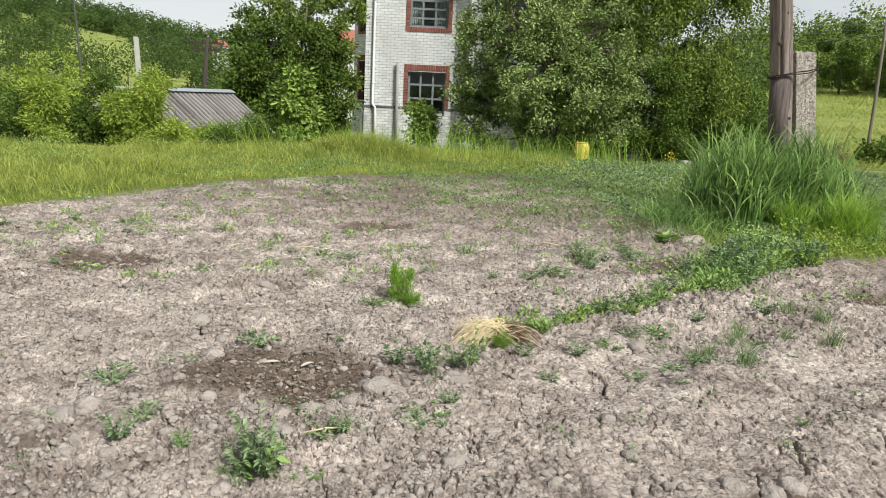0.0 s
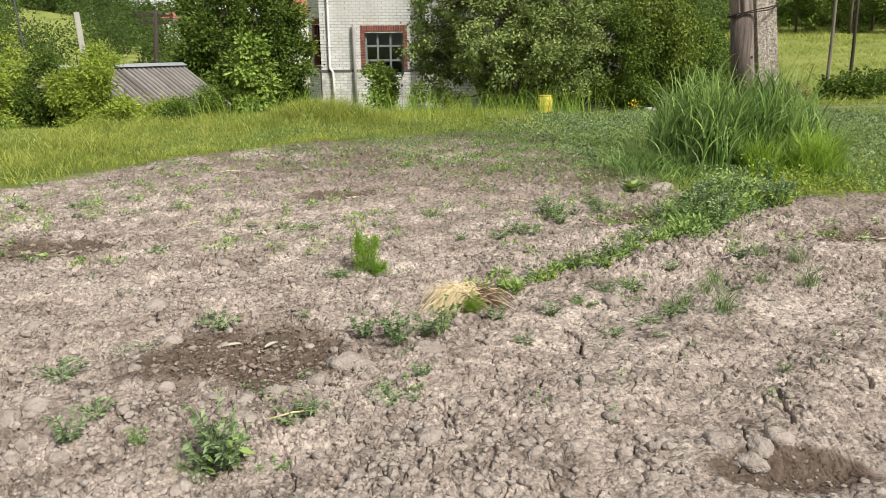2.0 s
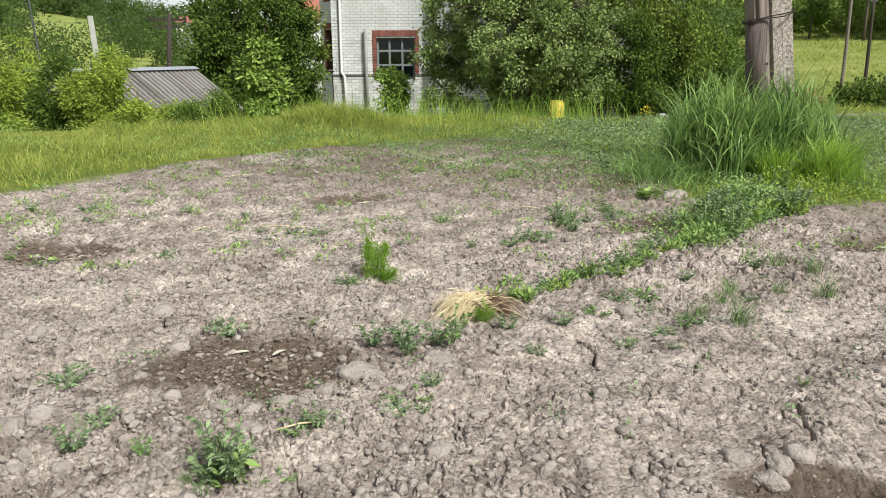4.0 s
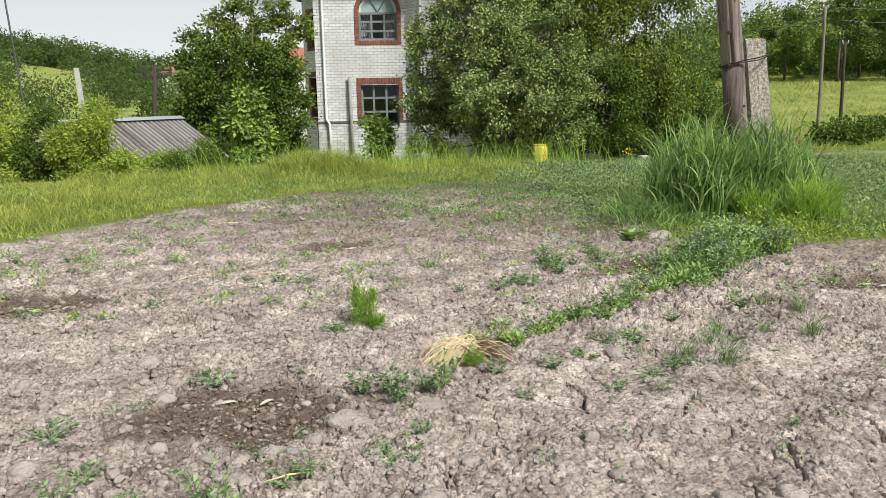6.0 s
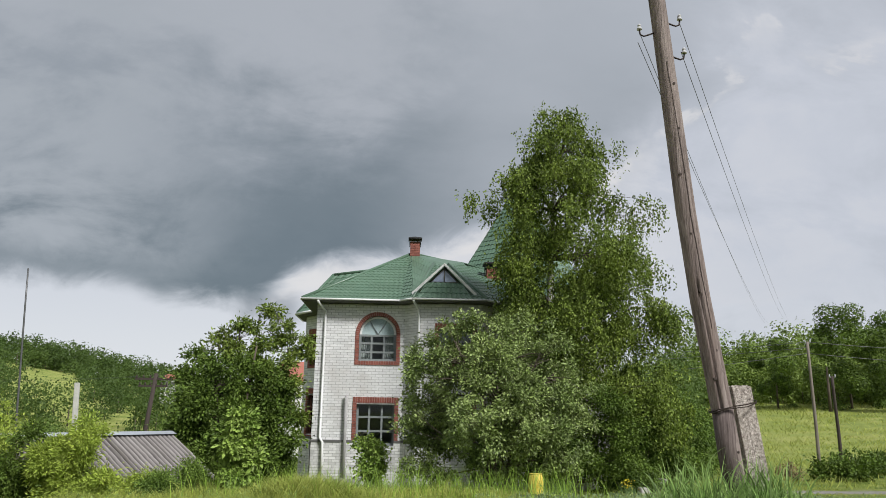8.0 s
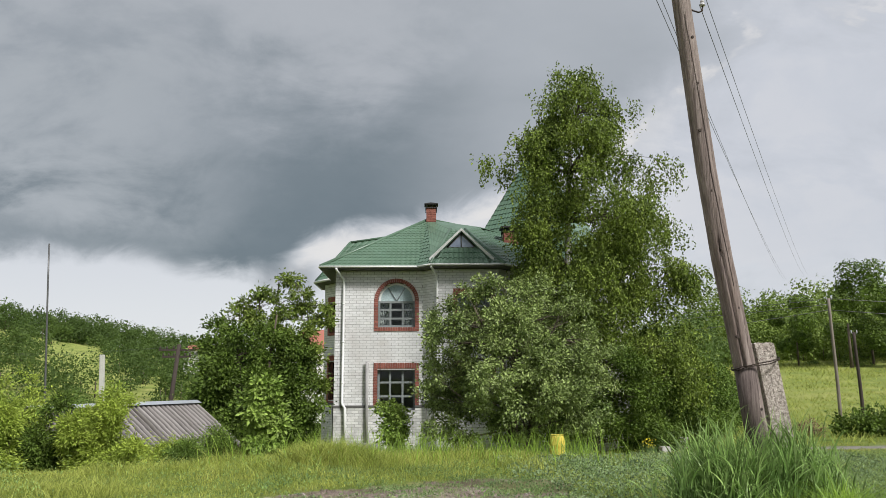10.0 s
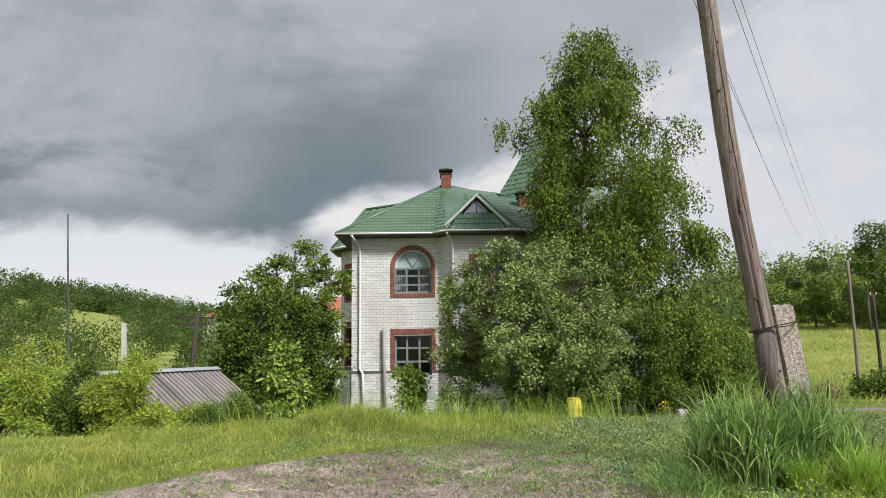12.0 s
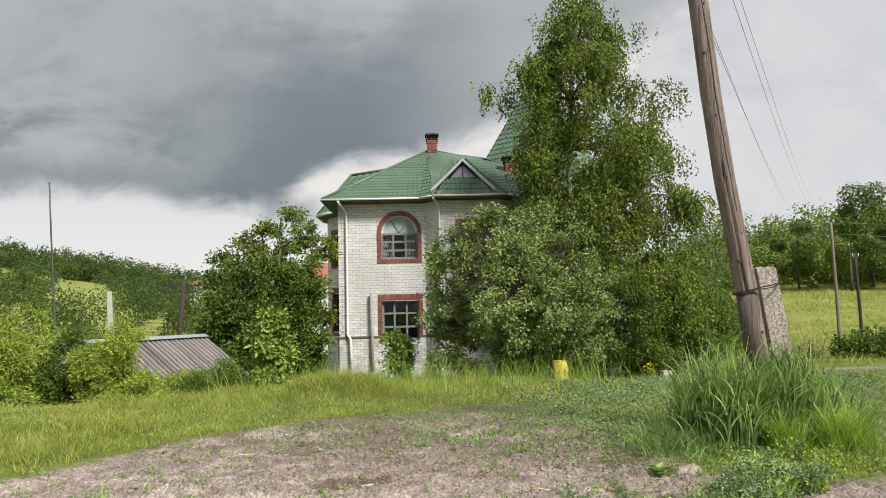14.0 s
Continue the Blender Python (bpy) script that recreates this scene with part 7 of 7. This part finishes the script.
weed("feathery", -0.30, 4.40, 1.05, 1.25)
weed("feathery", -0.22, 4.38, 0.7, 0.7)
weed("rosette", -0.45, 4.30, 1.2, 0.8)
NAMED = [("leafy", -0.08, 3.24, 1.2, 1.2), ("leafy", -0.11, 3.31, 1.1, 1.1), ("leafy", -0.24, 3.36, 1.2, 0.9), ("leafy", 0.13, 3.33, 1.2, 1.1), ("leafy", 0.06, 3.38, 1.1, 0.9), ("rosette", -0.97, 3.52, 1.4, 1.0), ("rosette", -1.47, 2.93, 1.4, 1.0),
         ("leafy", -0.645, 2.20, 1.35, 1.5), ("leafy", -0.60, 2.17, 1.2, 1.2), ("star", -0.62, 2.20, 1.2, 1.5), ("leafy", -0.68, 2.17, 1.2, 1.0), ("leafy", -0.385, 2.50, 0.9, 0.9), ("rosette", -0.45, 2.46, 0.9, 1.0), ("rosette", -0.06, 2.75, 1.0, 0.9), ("rosette", -0.14, 2.70, 0.8, 0.8),
         ("leafy", 0.41, 3.52, 1.0, 0.7), ("grassy", 1.56, 3.51, 1.4, 1.4), ("rosette", 1.41, 3.60, 1.2, 0.8), ("leafy", 2.07, 4.50, 1.2, 0.9), ("rosette", 1.22, 3.95, 1.3, 1.0), ("leafy", -1.21, 2.40, 1.1, 0.9),
         ("rosette", -1.18, 2.56, 1.0, 1.0), ("feathery", 0.30, 3.66, 0.62, 0.7), ("rosette", -2.9, 6.5, 1.6, 1.0), ("leafy", -1.0, 5.6, 1.0, 0.8), ("grassy", 2.25, 4.6, 1.5, 1.3), ("grassy", 1.62, 3.9, 1.2, 1.0),
         ("rosette", -1.75, 5.0, 1.2, 0.8), ("rosette", -0.75, 5.55, 1.3, 0.8), ("grassy", 0.15, 5.9, 1.5, 1.3), ("rosette", 0.95, 3.35, 0.9, 0.8), ("rosette", -0.45, 2.95, 0.7, 0.8), ("leafy", 1.55, 4.25, 0.9, 0.6)]
NAMED += [("grassy", 1.45, 3.75, 1.2, 1.3), ("leafy", 1.30, 3.55, 0.9, 0.6), ("grassy", 1.75, 4.10, 1.1, 1.2), ("rosette", 1.05, 3.95, 1.2, 0.8),
          ("grassy", 2.35, 4.35, 1.3, 1.3), ("rosette", 0.90, 3.70, 1.0, 0.8), ("leafy", 0.70, 3.55, 0.9, 0.7), ("grassy", 1.95, 3.95, 1.1, 1.1), ("rosette", 1.15, 3.45, 1.1, 0.7), ("leafy", 0.50, 3.20, 0.8, 0.6),
          ("rosette", -0.10, 2.62, 0.9, 0.8), ("leafy", 0.02, 2.85, 0.8, 0.7), ("grassy", 2.20, 3.90, 1.5, 1.5), ]
for k in NAMED:
    weed(*k)
# a line of weeds along the row from the straw to the clump
for i in range(46):
    t = (i + rnd.random()) / 46
    x, y = 0.45 + 1.65 * t + 0.06 * rnd.normal(), 3.92 + 1.45 * t + 0.06 * rnd.normal()
    weed(("star", "leafy", "star")[i % 3], x, y, 0.75 + 0.45 * rnd.random(), 0.9)
# second line, further back
for i in range(22):
    t = rnd.random()
    weed(("leafy", "rosette")[i % 2], 0.35 + 1.2 * t + 0.10 * rnd.normal(), 5.0 + 1.25 * t + 0.08 * rnd.normal(), 0.7 + 0.6 * rnd.random(), 0.9)
# taller ones crowd before the grass clump
for i in range(64):
    a, b = rnd.normal(), rnd.normal()
    weed(("leafy", "star", "leafy", "star")[i % 4], 2.62 + 0.30 * a + 0.14 * b, 6.05 + 0.34 * b + 0.18 * a, 1.0 + 0.8 * rnd.random(), 1.0 + 0.5 * rnd.random())
for i in range(12):
    weed("star", 1.78 + 0.055 * i + 0.05 * rnd.normal(), 4.98 + 0.05 * i + 0.06 * rnd.normal(), 1.1 + 0.5 * rnd.random(), 1.1)
# scattered ones, thicker far off and to the right
count = 0
while count < 185:
    x, y = rnd.uniform(-4.5, 4.2), rnd.uniform(2.0, 11.8)
    if field_inside(np.array([x]), np.array([y]))[0] < 0.1 or abs(math.degrees(math.atan2(x, y))) > 38:
        continue
    if rnd.random() > (0.25 + 0.06 * y + 0.05 * x) * (0.25 + 1.3 * float(sstep(0.42, 0.62, vnoise(x, y, 0.8, 61)))):
        continue
    weed(("rosette", "leafy", "grassy", "rosette")[count % 4], x, y, (0.30 + 0.55 * rnd.random()) * (1.0 if y < 6 else 1.25), 0.75)
    count += 1


def leaf_cover(name, x, y, top, leaf, mat, label, seed):
    """Low growth as single leaves close over the ground."""
    r = np.random.default_rng(seed)
    at = on_ground(x, y, 0.0)
    at[:, 2] += top * r.random(len(x))
    n = len(x)
    return stuff(name, leaf_mesh(name, at, r.normal(size=(n, 3)) + (0, 0, 0.4), leaf * (0.6 + 0.8 * r.random(n)), leaf * 0.5, mat, rnd=r, up=1.2), label, "weeds")


# tiny weeds all over the garden, in loose tufts
n = 420
x, y = scatter(n, -4.2, 3.6, 2.2, 9.5, rnd)
k = (field_inside(x, y) > 0.1) & (rnd.random(n) < 0.35 + 0.9 * sstep(0.42, 0.62, vnoise(x, y, 0.8, 61)))
x, y = np.repeat(x[k], 16), np.repeat(y[k], 16)
x, y = x + 0.030 * rnd.normal(size=len(x)), y + 0.030 * rnd.normal(size=len(x))
leaf_cover("tiny_weeds", x, y, 0.035, 0.020, WEED_BLUE, "tiny grey-green weeds sprouting all over the tilled clay", 306)
# thick weeds before the clump
n = 8500
x, y = rnd.normal(0, 1, n), rnd.normal(0, 1, n)
x, y = 2.72 + 0.36 * x + 0.16 * y, 6.30 + 0.32 * y + 0.20 * x
k = rnd.random(n) < 0.25 + 1.1 * sstep(0.38, 0.60, vnoise(x, y, 0.20, 37))
x, y = x[k], y[k]
leaf_cover("weed_patch", x, y, 0.24 * np.exp(-((x - 2.72) / 0.45) ** 2) * sstep(0.3, 0.7, vnoise(x, y, 0.22, 36)) + 0.03, 0.036, WEED_LIGHT, "thick patch of leafy green weeds before the grass clump", 301)
n = 1300
x, y = rnd.normal(3.70, 0.40, n), rnd.normal(7.15, 0.26, n)
leaf_cover("weed_patch", x, y, 0.04 + 0.26 * sstep(0.4, 0.7, vnoise(x, y, 0.25, 35)), 0.05, LEAF_BRIGHT, "patch of bright leafy weeds beside the grass clump", 302)
n = 3500
t = rnd.random(n)
x, y = 1.9 + 0.9 * t + 0.11 * rnd.normal(size=n), 5.15 + 1.0 * t + 0.12 * rnd.normal(size=n)
leaf_cover("weed_patch", x, y, 0.08, 0.032, WEED, "low leafy weeds along the row", 303)
# green film of seedlings over the far right of the garden
n = 60000
x, y = scatter(n, -4.5, 6.5, 6.8, 15.6, rnd)
k = (field_inside(x, y) > -3.0) & (rnd.random(n) < sstep(6.8, 11.0, y + 0.75 * x) * (0.12 + 1.1 * sstep(0.40, 0.62, vnoise(x, y, 0.55, 31))))
x, y = x[k], y[k]
leaf_cover("seedlings", x, y, 0.06, 0.035, WEED, "film of green seedlings over the far soil", 304)
n = 26000
x, y = scatter(n, 1.4, 8.5, 8.2, 16.5, rnd)
k = (field_inside(x, y) < 0.3) & (rnd.random(n) < 0.35 + 0.8 * vnoise(x, y, 0.7, 33)) & (np.degrees(np.arctan2(x, y)) < 37)
x, y = x[k], y[k]
leaf_cover("low_weeds", x, y, 0.05 + 0.12 * vnoise(x, y, 0.5, 34), 0.05, WEED_BLUE, "low grey-green weeds between garden and trees", 305)
# short pale grass through the same ground
n = 60000
x, y = scatter(n, -1.5, 9.0, 7.6, 18.5, rnd)
k = (field_inside(x, y) < 2.2) & (rnd.random(n) < sstep(8.4, 11.5, y + 0.75 * x) * (0.05 + 1.0 * sstep(0.42, 0.60, vnoise(x, y, 0.75, 36)))) & (np.degrees(np.arctan2(x, y)) < 37) & (y < 15 + 0.7 * x)
x, y = x[k], y[k]
stuff("low_grass", blade_mesh("low_grass", on_ground(x, y), 0.04 + 0.10 * rnd.random(len(x)) * vnoise(x, y, 0.5, 38) * 1.6, 0.006 + 0.006 * rnd.random(len(x)), 0.5 + 0.9 * rnd.random(len(x)), GRASS_PALE, 2, rnd), "short pale grass between the garden and the trees")
# a broad-leaved plant by the path of clods
e_bl = new("broadleaf_plant", leaf_mesh("broadleaf_plant", np.array([(0, 0, 0.05)] * 14) + rng.normal(size=(14, 3)) * 0.03, np.stack([np.cos(np.arange(14) * 2.4), np.sin(np.arange(14) * 2.4), np.full(14, 0.5)], -1), 0.13, 0.095, WEED_LIGHT, up=3.0))
e_bl.matrix_basis = pose(2.08, 6.85, gz(2.08, 6.85))
tagged(e_bl, "pale broad-leaved plant on the clay", "plant")

# ---------------------------------------------------------------- clods and litter
def lump_data(name, seed, mat, sub=1, wild=1.0):
    r = random.Random(seed)
    bm = bmesh.new()
    bmesh.ops.create_icosphere(bm, subdivisions=sub, radius=1.0)
    s = Vector((r.uniform(0.8, 1.2), r.uniform(0.7, 1.1), r.uniform(0.55, 0.8)))
    off = Vector((r.uniform(-9, 9), r.uniform(-9, 9), r.uniform(-9, 9)))
    for v in bm.verts:
        n_ = noise.noise(v.co * 1.1 + off) * 0.7 * wild + noise.noise(v.co * 2.4 + off) * 0.55 * wild
        v.co = Vector((v.co.x * s.x, v.co.y * s.y, v.co.z * s.z)) * (1 + n_)
    me = bpy.data.meshes.new(name)
    for f in bm.faces:
        f.smooth = sub > 2
    bm.to_mesh(me)
    bm.free()
    me.materials.append(mat)
    return me


def loose(name, n, region, size, mat, label, seed, sub=1, worn=False):
    """Very many loose crumbs of clay as one object."""
    r = np.random.default_rng(seed)
    base = []
    for s in range(6):
        me = lump_data("tmp", seed + s, mat, sub, 1.0 if sub < 2 else 0.7)
        v = np.array([q.co[:] for q in me.vertices])
        f = np.array([p.vertices[:] for p in me.polygons])
        bpy.data.meshes.remove(me)
        base.append((v, f))
    x, y = region(r, n)
    rad = size * np.exp(r.normal(size=len(x)) * (0.5 if sub < 2 and not worn else 0.32))
    at = on_ground(x, y, 0.0)
    co, fa, off = [], [], 0
    for i in range(len(x)):
        v, f = base[i % 6]
        c, s = math.cos(i * 1.7), math.sin(i * 1.7)
        w = v @ np.array([(c, s, 0), (-s, c, 0), (0, 0, 1)])
        co.append(w * rad[i] + at[i] + (0, 0, rad[i] * (-0.12 if worn else 0.2 if sub < 2 else -0.05)))
        fa.append(f + off)
        off += len(v)
    me = fast_mesh(name, np.concatenate(co), np.concatenate(fa), sub > 1 or worn)
    me.materials.append(mat)
    return stuff(name, me, label, "soil")


def in_field(r, n):
    d = 1.9 + 7.5 * r.random(n * 2) ** 1.6
    a = np.radians(-37 + 73 * r.random(n * 2))
    x, y = d * np.sin(a), d * np.cos(a)
    k = field_inside(x, y) > 0.05
    return x[k][:n], y[k][:n]


def in_pits(r, n):
    xs, ys = [], []
    for px, py, a, b, turn, _ in PITS[:5]:
        m = int(n * a * b / 0.42)
        u, v = r.normal(size=m) * a * 0.62, r.normal(size=m) * b * 0.62
        c, s = math.cos(radians(turn)), math.sin(radians(turn))
        xs.append(px + u * c - v * s)
        ys.append(py + u * s + v * c)
    return np.concatenate(xs), np.concatenate(ys)


loose("clay_crumbs", 4200, in_field, 0.0072, CLOD, "loose pale crumbs of dry clay on the tilled ground", 400)
loose("clay_lumps", 500, in_field, 0.016, CLOD, "fist-sized pale lumps of dry clay", 410, 2)
def in_front(r, n):
    d, a = 1.9 + 3.2 * r.random(n) ** 1.2, np.radians(-37 + 60 * r.random(n) ** 1.3)
    x, y = d * np.sin(a), d * np.cos(a)
    k = dug_mask(x, y) < 0.2
    return x[k], y[k]


def in_back(r, n):
    d, a = 4.2 + 6.5 * r.random(n) ** 0.8, np.radians(-36 + 62 * r.random(n))
    x, y = d * np.sin(a), d * np.cos(a)
    k = (field_inside(x, y) > 0.1) & (r.random(n) < 0.3 + 0.9 * vnoise(x, y, 0.5, 440))
    return x[k], y[k]


loose("far_clods", 4200, in_back, 0.0155, CLOD, "broken clods of dry clay over the far part of the garden", 450, 1, True)
def in_rows(r, n):
    d, a = 1.9 + 3.6 * r.random(n) ** 1.1, np.radians(-37 + 73 * r.random(n))
    x, y = d * np.sin(a), d * np.cos(a)
    k = (dug_mask(x, y) < 0.3) & (r.random(n) < (1.6 * vnoise(x, y, 0.35, 441) - 0.25) * (1 - 0.9 * sstep(0.0, 0.5, x) * sstep(4.4, 3.6, y)))
    return x[k], y[k]


loose("broken_clods", 11000, in_rows, 0.0105, CLOD, "small broken clods of pale clay strewn over the rows", 460, 1, True)
loose("clay_nuggets", 1000, in_front, 0.0155, CLOD, "rounded nuggets of pale dry clay lying close together", 430, 2)
loose("dug_crumbs", 1800, in_pits, 0.0065, CLOD_DARK, "dark damp crumbs of freshly dug clay", 420)

CLODS = [(0.06, 3.13, 0.065), (-0.30, 3.06, 0.085), (-0.22, 3.02, 0.06), (1.06, 3.77, 0.065), (1.16, 2.22, 0.06), (1.25, 2.27, 0.05), (1.10, 2.15, 0.05), (1.05, 2.28, 0.05), (2.40, 7.02, 0.11), (2.30, 6.95, 0.08), (2.47, 5.75, 0.07),
         (-1.50, 2.55, 0.06), (-1.42, 2.62, 0.05), (-0.62, 2.48, 0.05), (-1.9, 3.6, 0.07), (-1.35, 3.75, 0.06), (-1.15, 3.35, 0.06), 
         (-0.55, 2.74, 0.045), (-0.80, 2.72, 0.04), (-1.0, 2.80, 0.045), (-0.40, 2.82, 0.04), (-0.66, 2.70, 0.035), (0.05, 2.35, 0.045)]
LUMPS = [lump_data("soil_clod", s, CLOD, 3, 0.62) for s in range(5)]
for i, (x, y, s) in enumerate(CLODS):
    ob = new("soil_clod", LUMPS[i % 5])
    ob.matrix_basis = pose(x, y, gz(x, y) - s * 0.10, 0, 0, i * 67) @ Matrix.Diagonal((s, s, s * 0.95, 1))
    tagged(ob, "rounded clod of pale dry clay", "clod", "clods in the garden")


def straw_heap(cx, cy):
    r = np.random.default_rng(9)
    z = gz(cx, cy)
    e = thing("straw_bunch", (cx, cy, z), "uprooted bunch of dry yellow straw with brown stems", "straw")
    for name, n, mat, dx, length in (("straw", 340, STRAW, -0.02, 0.14), ("pale_stalk", 40, STRAW, 0.06, 0.16), ("brown_stalk", 120, DEAD_STEM, 0.10, 0.16)):
        h = Heap()
        for i in range(n):
            if name == "straw":
                a = np.array((0.06 + 0.04 * r.normal(), 0.03 * r.normal(), 0.055 + 0.015 * r.normal()))
                d = np.array((-1.0 + 0.25 * r.normal(), -0.35 + 0.45 * r.normal(), 0.0))
            else:
                a = np.array((0.06 + 0.05 * r.normal(), 0.03 * r.normal(), 0.04 + 0.012 * r.normal()))
                d = np.array((1.0, 0.5 * r.normal(), 0.1 * r.normal()))
            ln = length * (0.5 + 0.7 * r.random())
            t = np.linspace(0, 1, 5)[:, None]
            p = a + d * ln * t + np.array((0, 0, 1.0)) * (0.05 * t * (1 - t) * 4 * r.random() - 0.05 * t * t) + np.array((0, -0.05 * r.random(), 0)) * t**2
            p[:, 2] = np.maximum(p[:, 2], 0.006)
            h.tube(p, np.linspace(0.0024, 0.0012, 5), 4, cap=False)
        part(name, h, mat, e)
    return e


straw_heap(0.22, 3.80)

# dry pale leaves and twigs lying in the dug places
def dry_leaf(x, y, turn, s, name="dry_leaf"):
    h = Heap()
    t = np.linspace(0, 1, 7)
    w = 0.5 * 0.34 * np.sin(np.pi * np.clip(t * 0.92 + 0.06, 0, 1)) ** 0.8
    mid = np.stack([t - 0.5, 0.05 * np.sin(3 * t), 0.06 * np.sin(2.5 * t)], -1)
    co = np.concatenate([mid + np.stack([0 * t, w, 0.06 + 0 * t], -1), mid, mid + np.stack([0 * t, -w, 0.05 + 0 * t], -1)]) * s
    q = [(i, i + 1, 7 + i + 1, 7 + i) for i in range(6)] + [(7 + i, 7 + i + 1, 14 + i + 1, 14 + i) for i in range(6)]
    h.add(np.concatenate([co, co - (0, 0, 0.003)]), quads=q + [tuple(21 + k for k in f[::-1]) for f in q])
    ob = part(name, h, PALE_LEAF, None)
    ob.matrix_basis = pose(x, y, gz(x, y) + 0.012, 0, 0, turn)
    return tagged(ob, "curled pale dry leaf on dug clay", "leaf", "dry leaves")


for x, y, a, s in ((-0.72, 3.24, 28, 0.085), (-0.67, 3.29, 48, 0.075), (-0.85, 3.30, 15, 0.085), (-2.38, 5.0, 10, 0.06), (-2.30, 4.97, 60, 0.06), (-2.27, 5.02, 0, 0.05), (3.26, 5.08, -20, 0.10), (3.34, 5.04, 10, 0.10), (3.42, 5.10, 30, 0.08),
                   (-0.58, 6.95, 0, 0.10), (-0.53, 6.90, 50, 0.08)):
    dry_leaf(x, y, a, s)
for x, y, a, ln in ((-0.44, 2.47, 20, 0.18), (-1.1, 5.75, -8, 0.35), (-1.65, 5.55, 60, 0.2), (-2.0, 8.1, 30, 0.3), (0.9, 6.4, -20, 0.2), (-0.55, 6.98, 35, 0.16)):
    h = Heap()
    h.tube([(-ln / 2, 0, 0.012), (0, 0.02 * ln, 0.02), (ln / 2, 0, 0.012)], 0.004, 5)
    ob = part("dry_twig", h, STRAW, None)
    ob.matrix_basis = pose(x, y, gz(x, y) + 0.006, 0, 0, a)
    tagged(ob, "short dry straw-coloured twig on the clay", "twig", "dry twigs")


# ---------------------------------------------------------------- things by the house
def barrel(x, y):
    z = gz(x, y) - 0.05
    e = thing("plastic_barrel", (x, y, z), "faded yellow plastic barrel standing in the grass", "barrel")
    h = Heap()
    zs = [1.0 * q for q in (0, 0.02, 0.10, 0.18, 0.20, 0.22, 0.40, 0.42, 0.44, 0.56, 0.62, 0.65)]
    rs = [0.17, 0.185, 0.193, 0.193, 0.199, 0.193, 0.193, 0.199, 0.193, 0.188, 0.172, 0.158]
    h.tube([(0.02 * q, 0, q) for q in zs], rs, 24)
    part("body", h, YELLOW, e)
    h = Heap()
    h.tube([(0.013, 0, 0.65), (0.013, 0, 0.675)], [0.165, 0.162], 24)
    part("lid", h, YELLOW, e)
    return e


barrel(3.39, 19.5)


def block(x, y, sx, sy, sz, label):
    bm = bmesh.new()
    bmesh.ops.create_cube(bm, size=1.0)
    for v in bm.verts:
        v.co = Vector((v.co.x * sx, v.co.y * sy, (v.co.z + 0.5) * sz))
    bmesh.ops.bevel(bm, geom=list(bm.edges), offset=0.02, segments=2, affect="EDGES")
    ob = part("stone_block", bm, STONE, None)
    ob.matrix_basis = pose(x, y, gz(x, y) - 0.04, 0, 0, 12)
    return tagged(ob, label, "block", "blocks by the trees")


block(6.92, 22.0, 0.28, 0.24, 0.26, "weathered grey stone block in the grass")
block(8.45, 25.0, 0.34, 0.30, 0.42, "weathered grey stone block in the grass")
r = np.random.default_rng(77)
fl = thing("flower_clump", foot(6.5, 22.0), "clump of yellow flowers under the trees", "flowers")
at = np.stack([r.normal(0, 0.09, 45), r.normal(0, 0.06, 45), 0.22 + 0.25 * r.random(45)], -1)
part("petals", leaf_mesh("petals", at, r.normal(size=(45, 3)), 0.045, 0.04, FLOWER, rnd=r), None, fl)
at = np.stack([r.normal(0, 0.10, 160), r.normal(0, 0.07, 160), np.zeros(160)], -1)
part("stalks", blade_mesh("stalks", at, 0.25 + 0.2 * r.random(160), 0.015, 0.3, WEED, 2, r), None, fl)
# dry bush and low hedge at the foot of the far poles
tree("dry_bush", foot(13.9, 27.5), [(0, 0, 0.1, 0, 0.8, 0.03)], [(0, 0, 0.35, 0.35, 0.3, 0.3), (0.4, 0, 0.25, 0.3, 0.3, 0.2)], 34, 0.16, 16, 0.08, WITHERED, "withered straw-coloured bush by the track", "bush", seed=140, twigs=60)
for i, (x, y) in enumerate(((15.8, 27.5), (17.6, 29.5), (19.8, 31.0), (22.0, 32.0))):
    tree("hedge_bush", foot(x, y), [(0, 0, 0.1, 0, 0.8, 0.03)], [(0, 0, 0.45, 1.0, 0.6, 0.5), (0.8, 0, 0.4, 0.7, 0.5, 0.4)], 90, 0.25, 26, 0.13, LEAF_DARK, "low dark green hedge bush by the track", "bush", "hedge by the track", seed=150 + i, twigs=20)
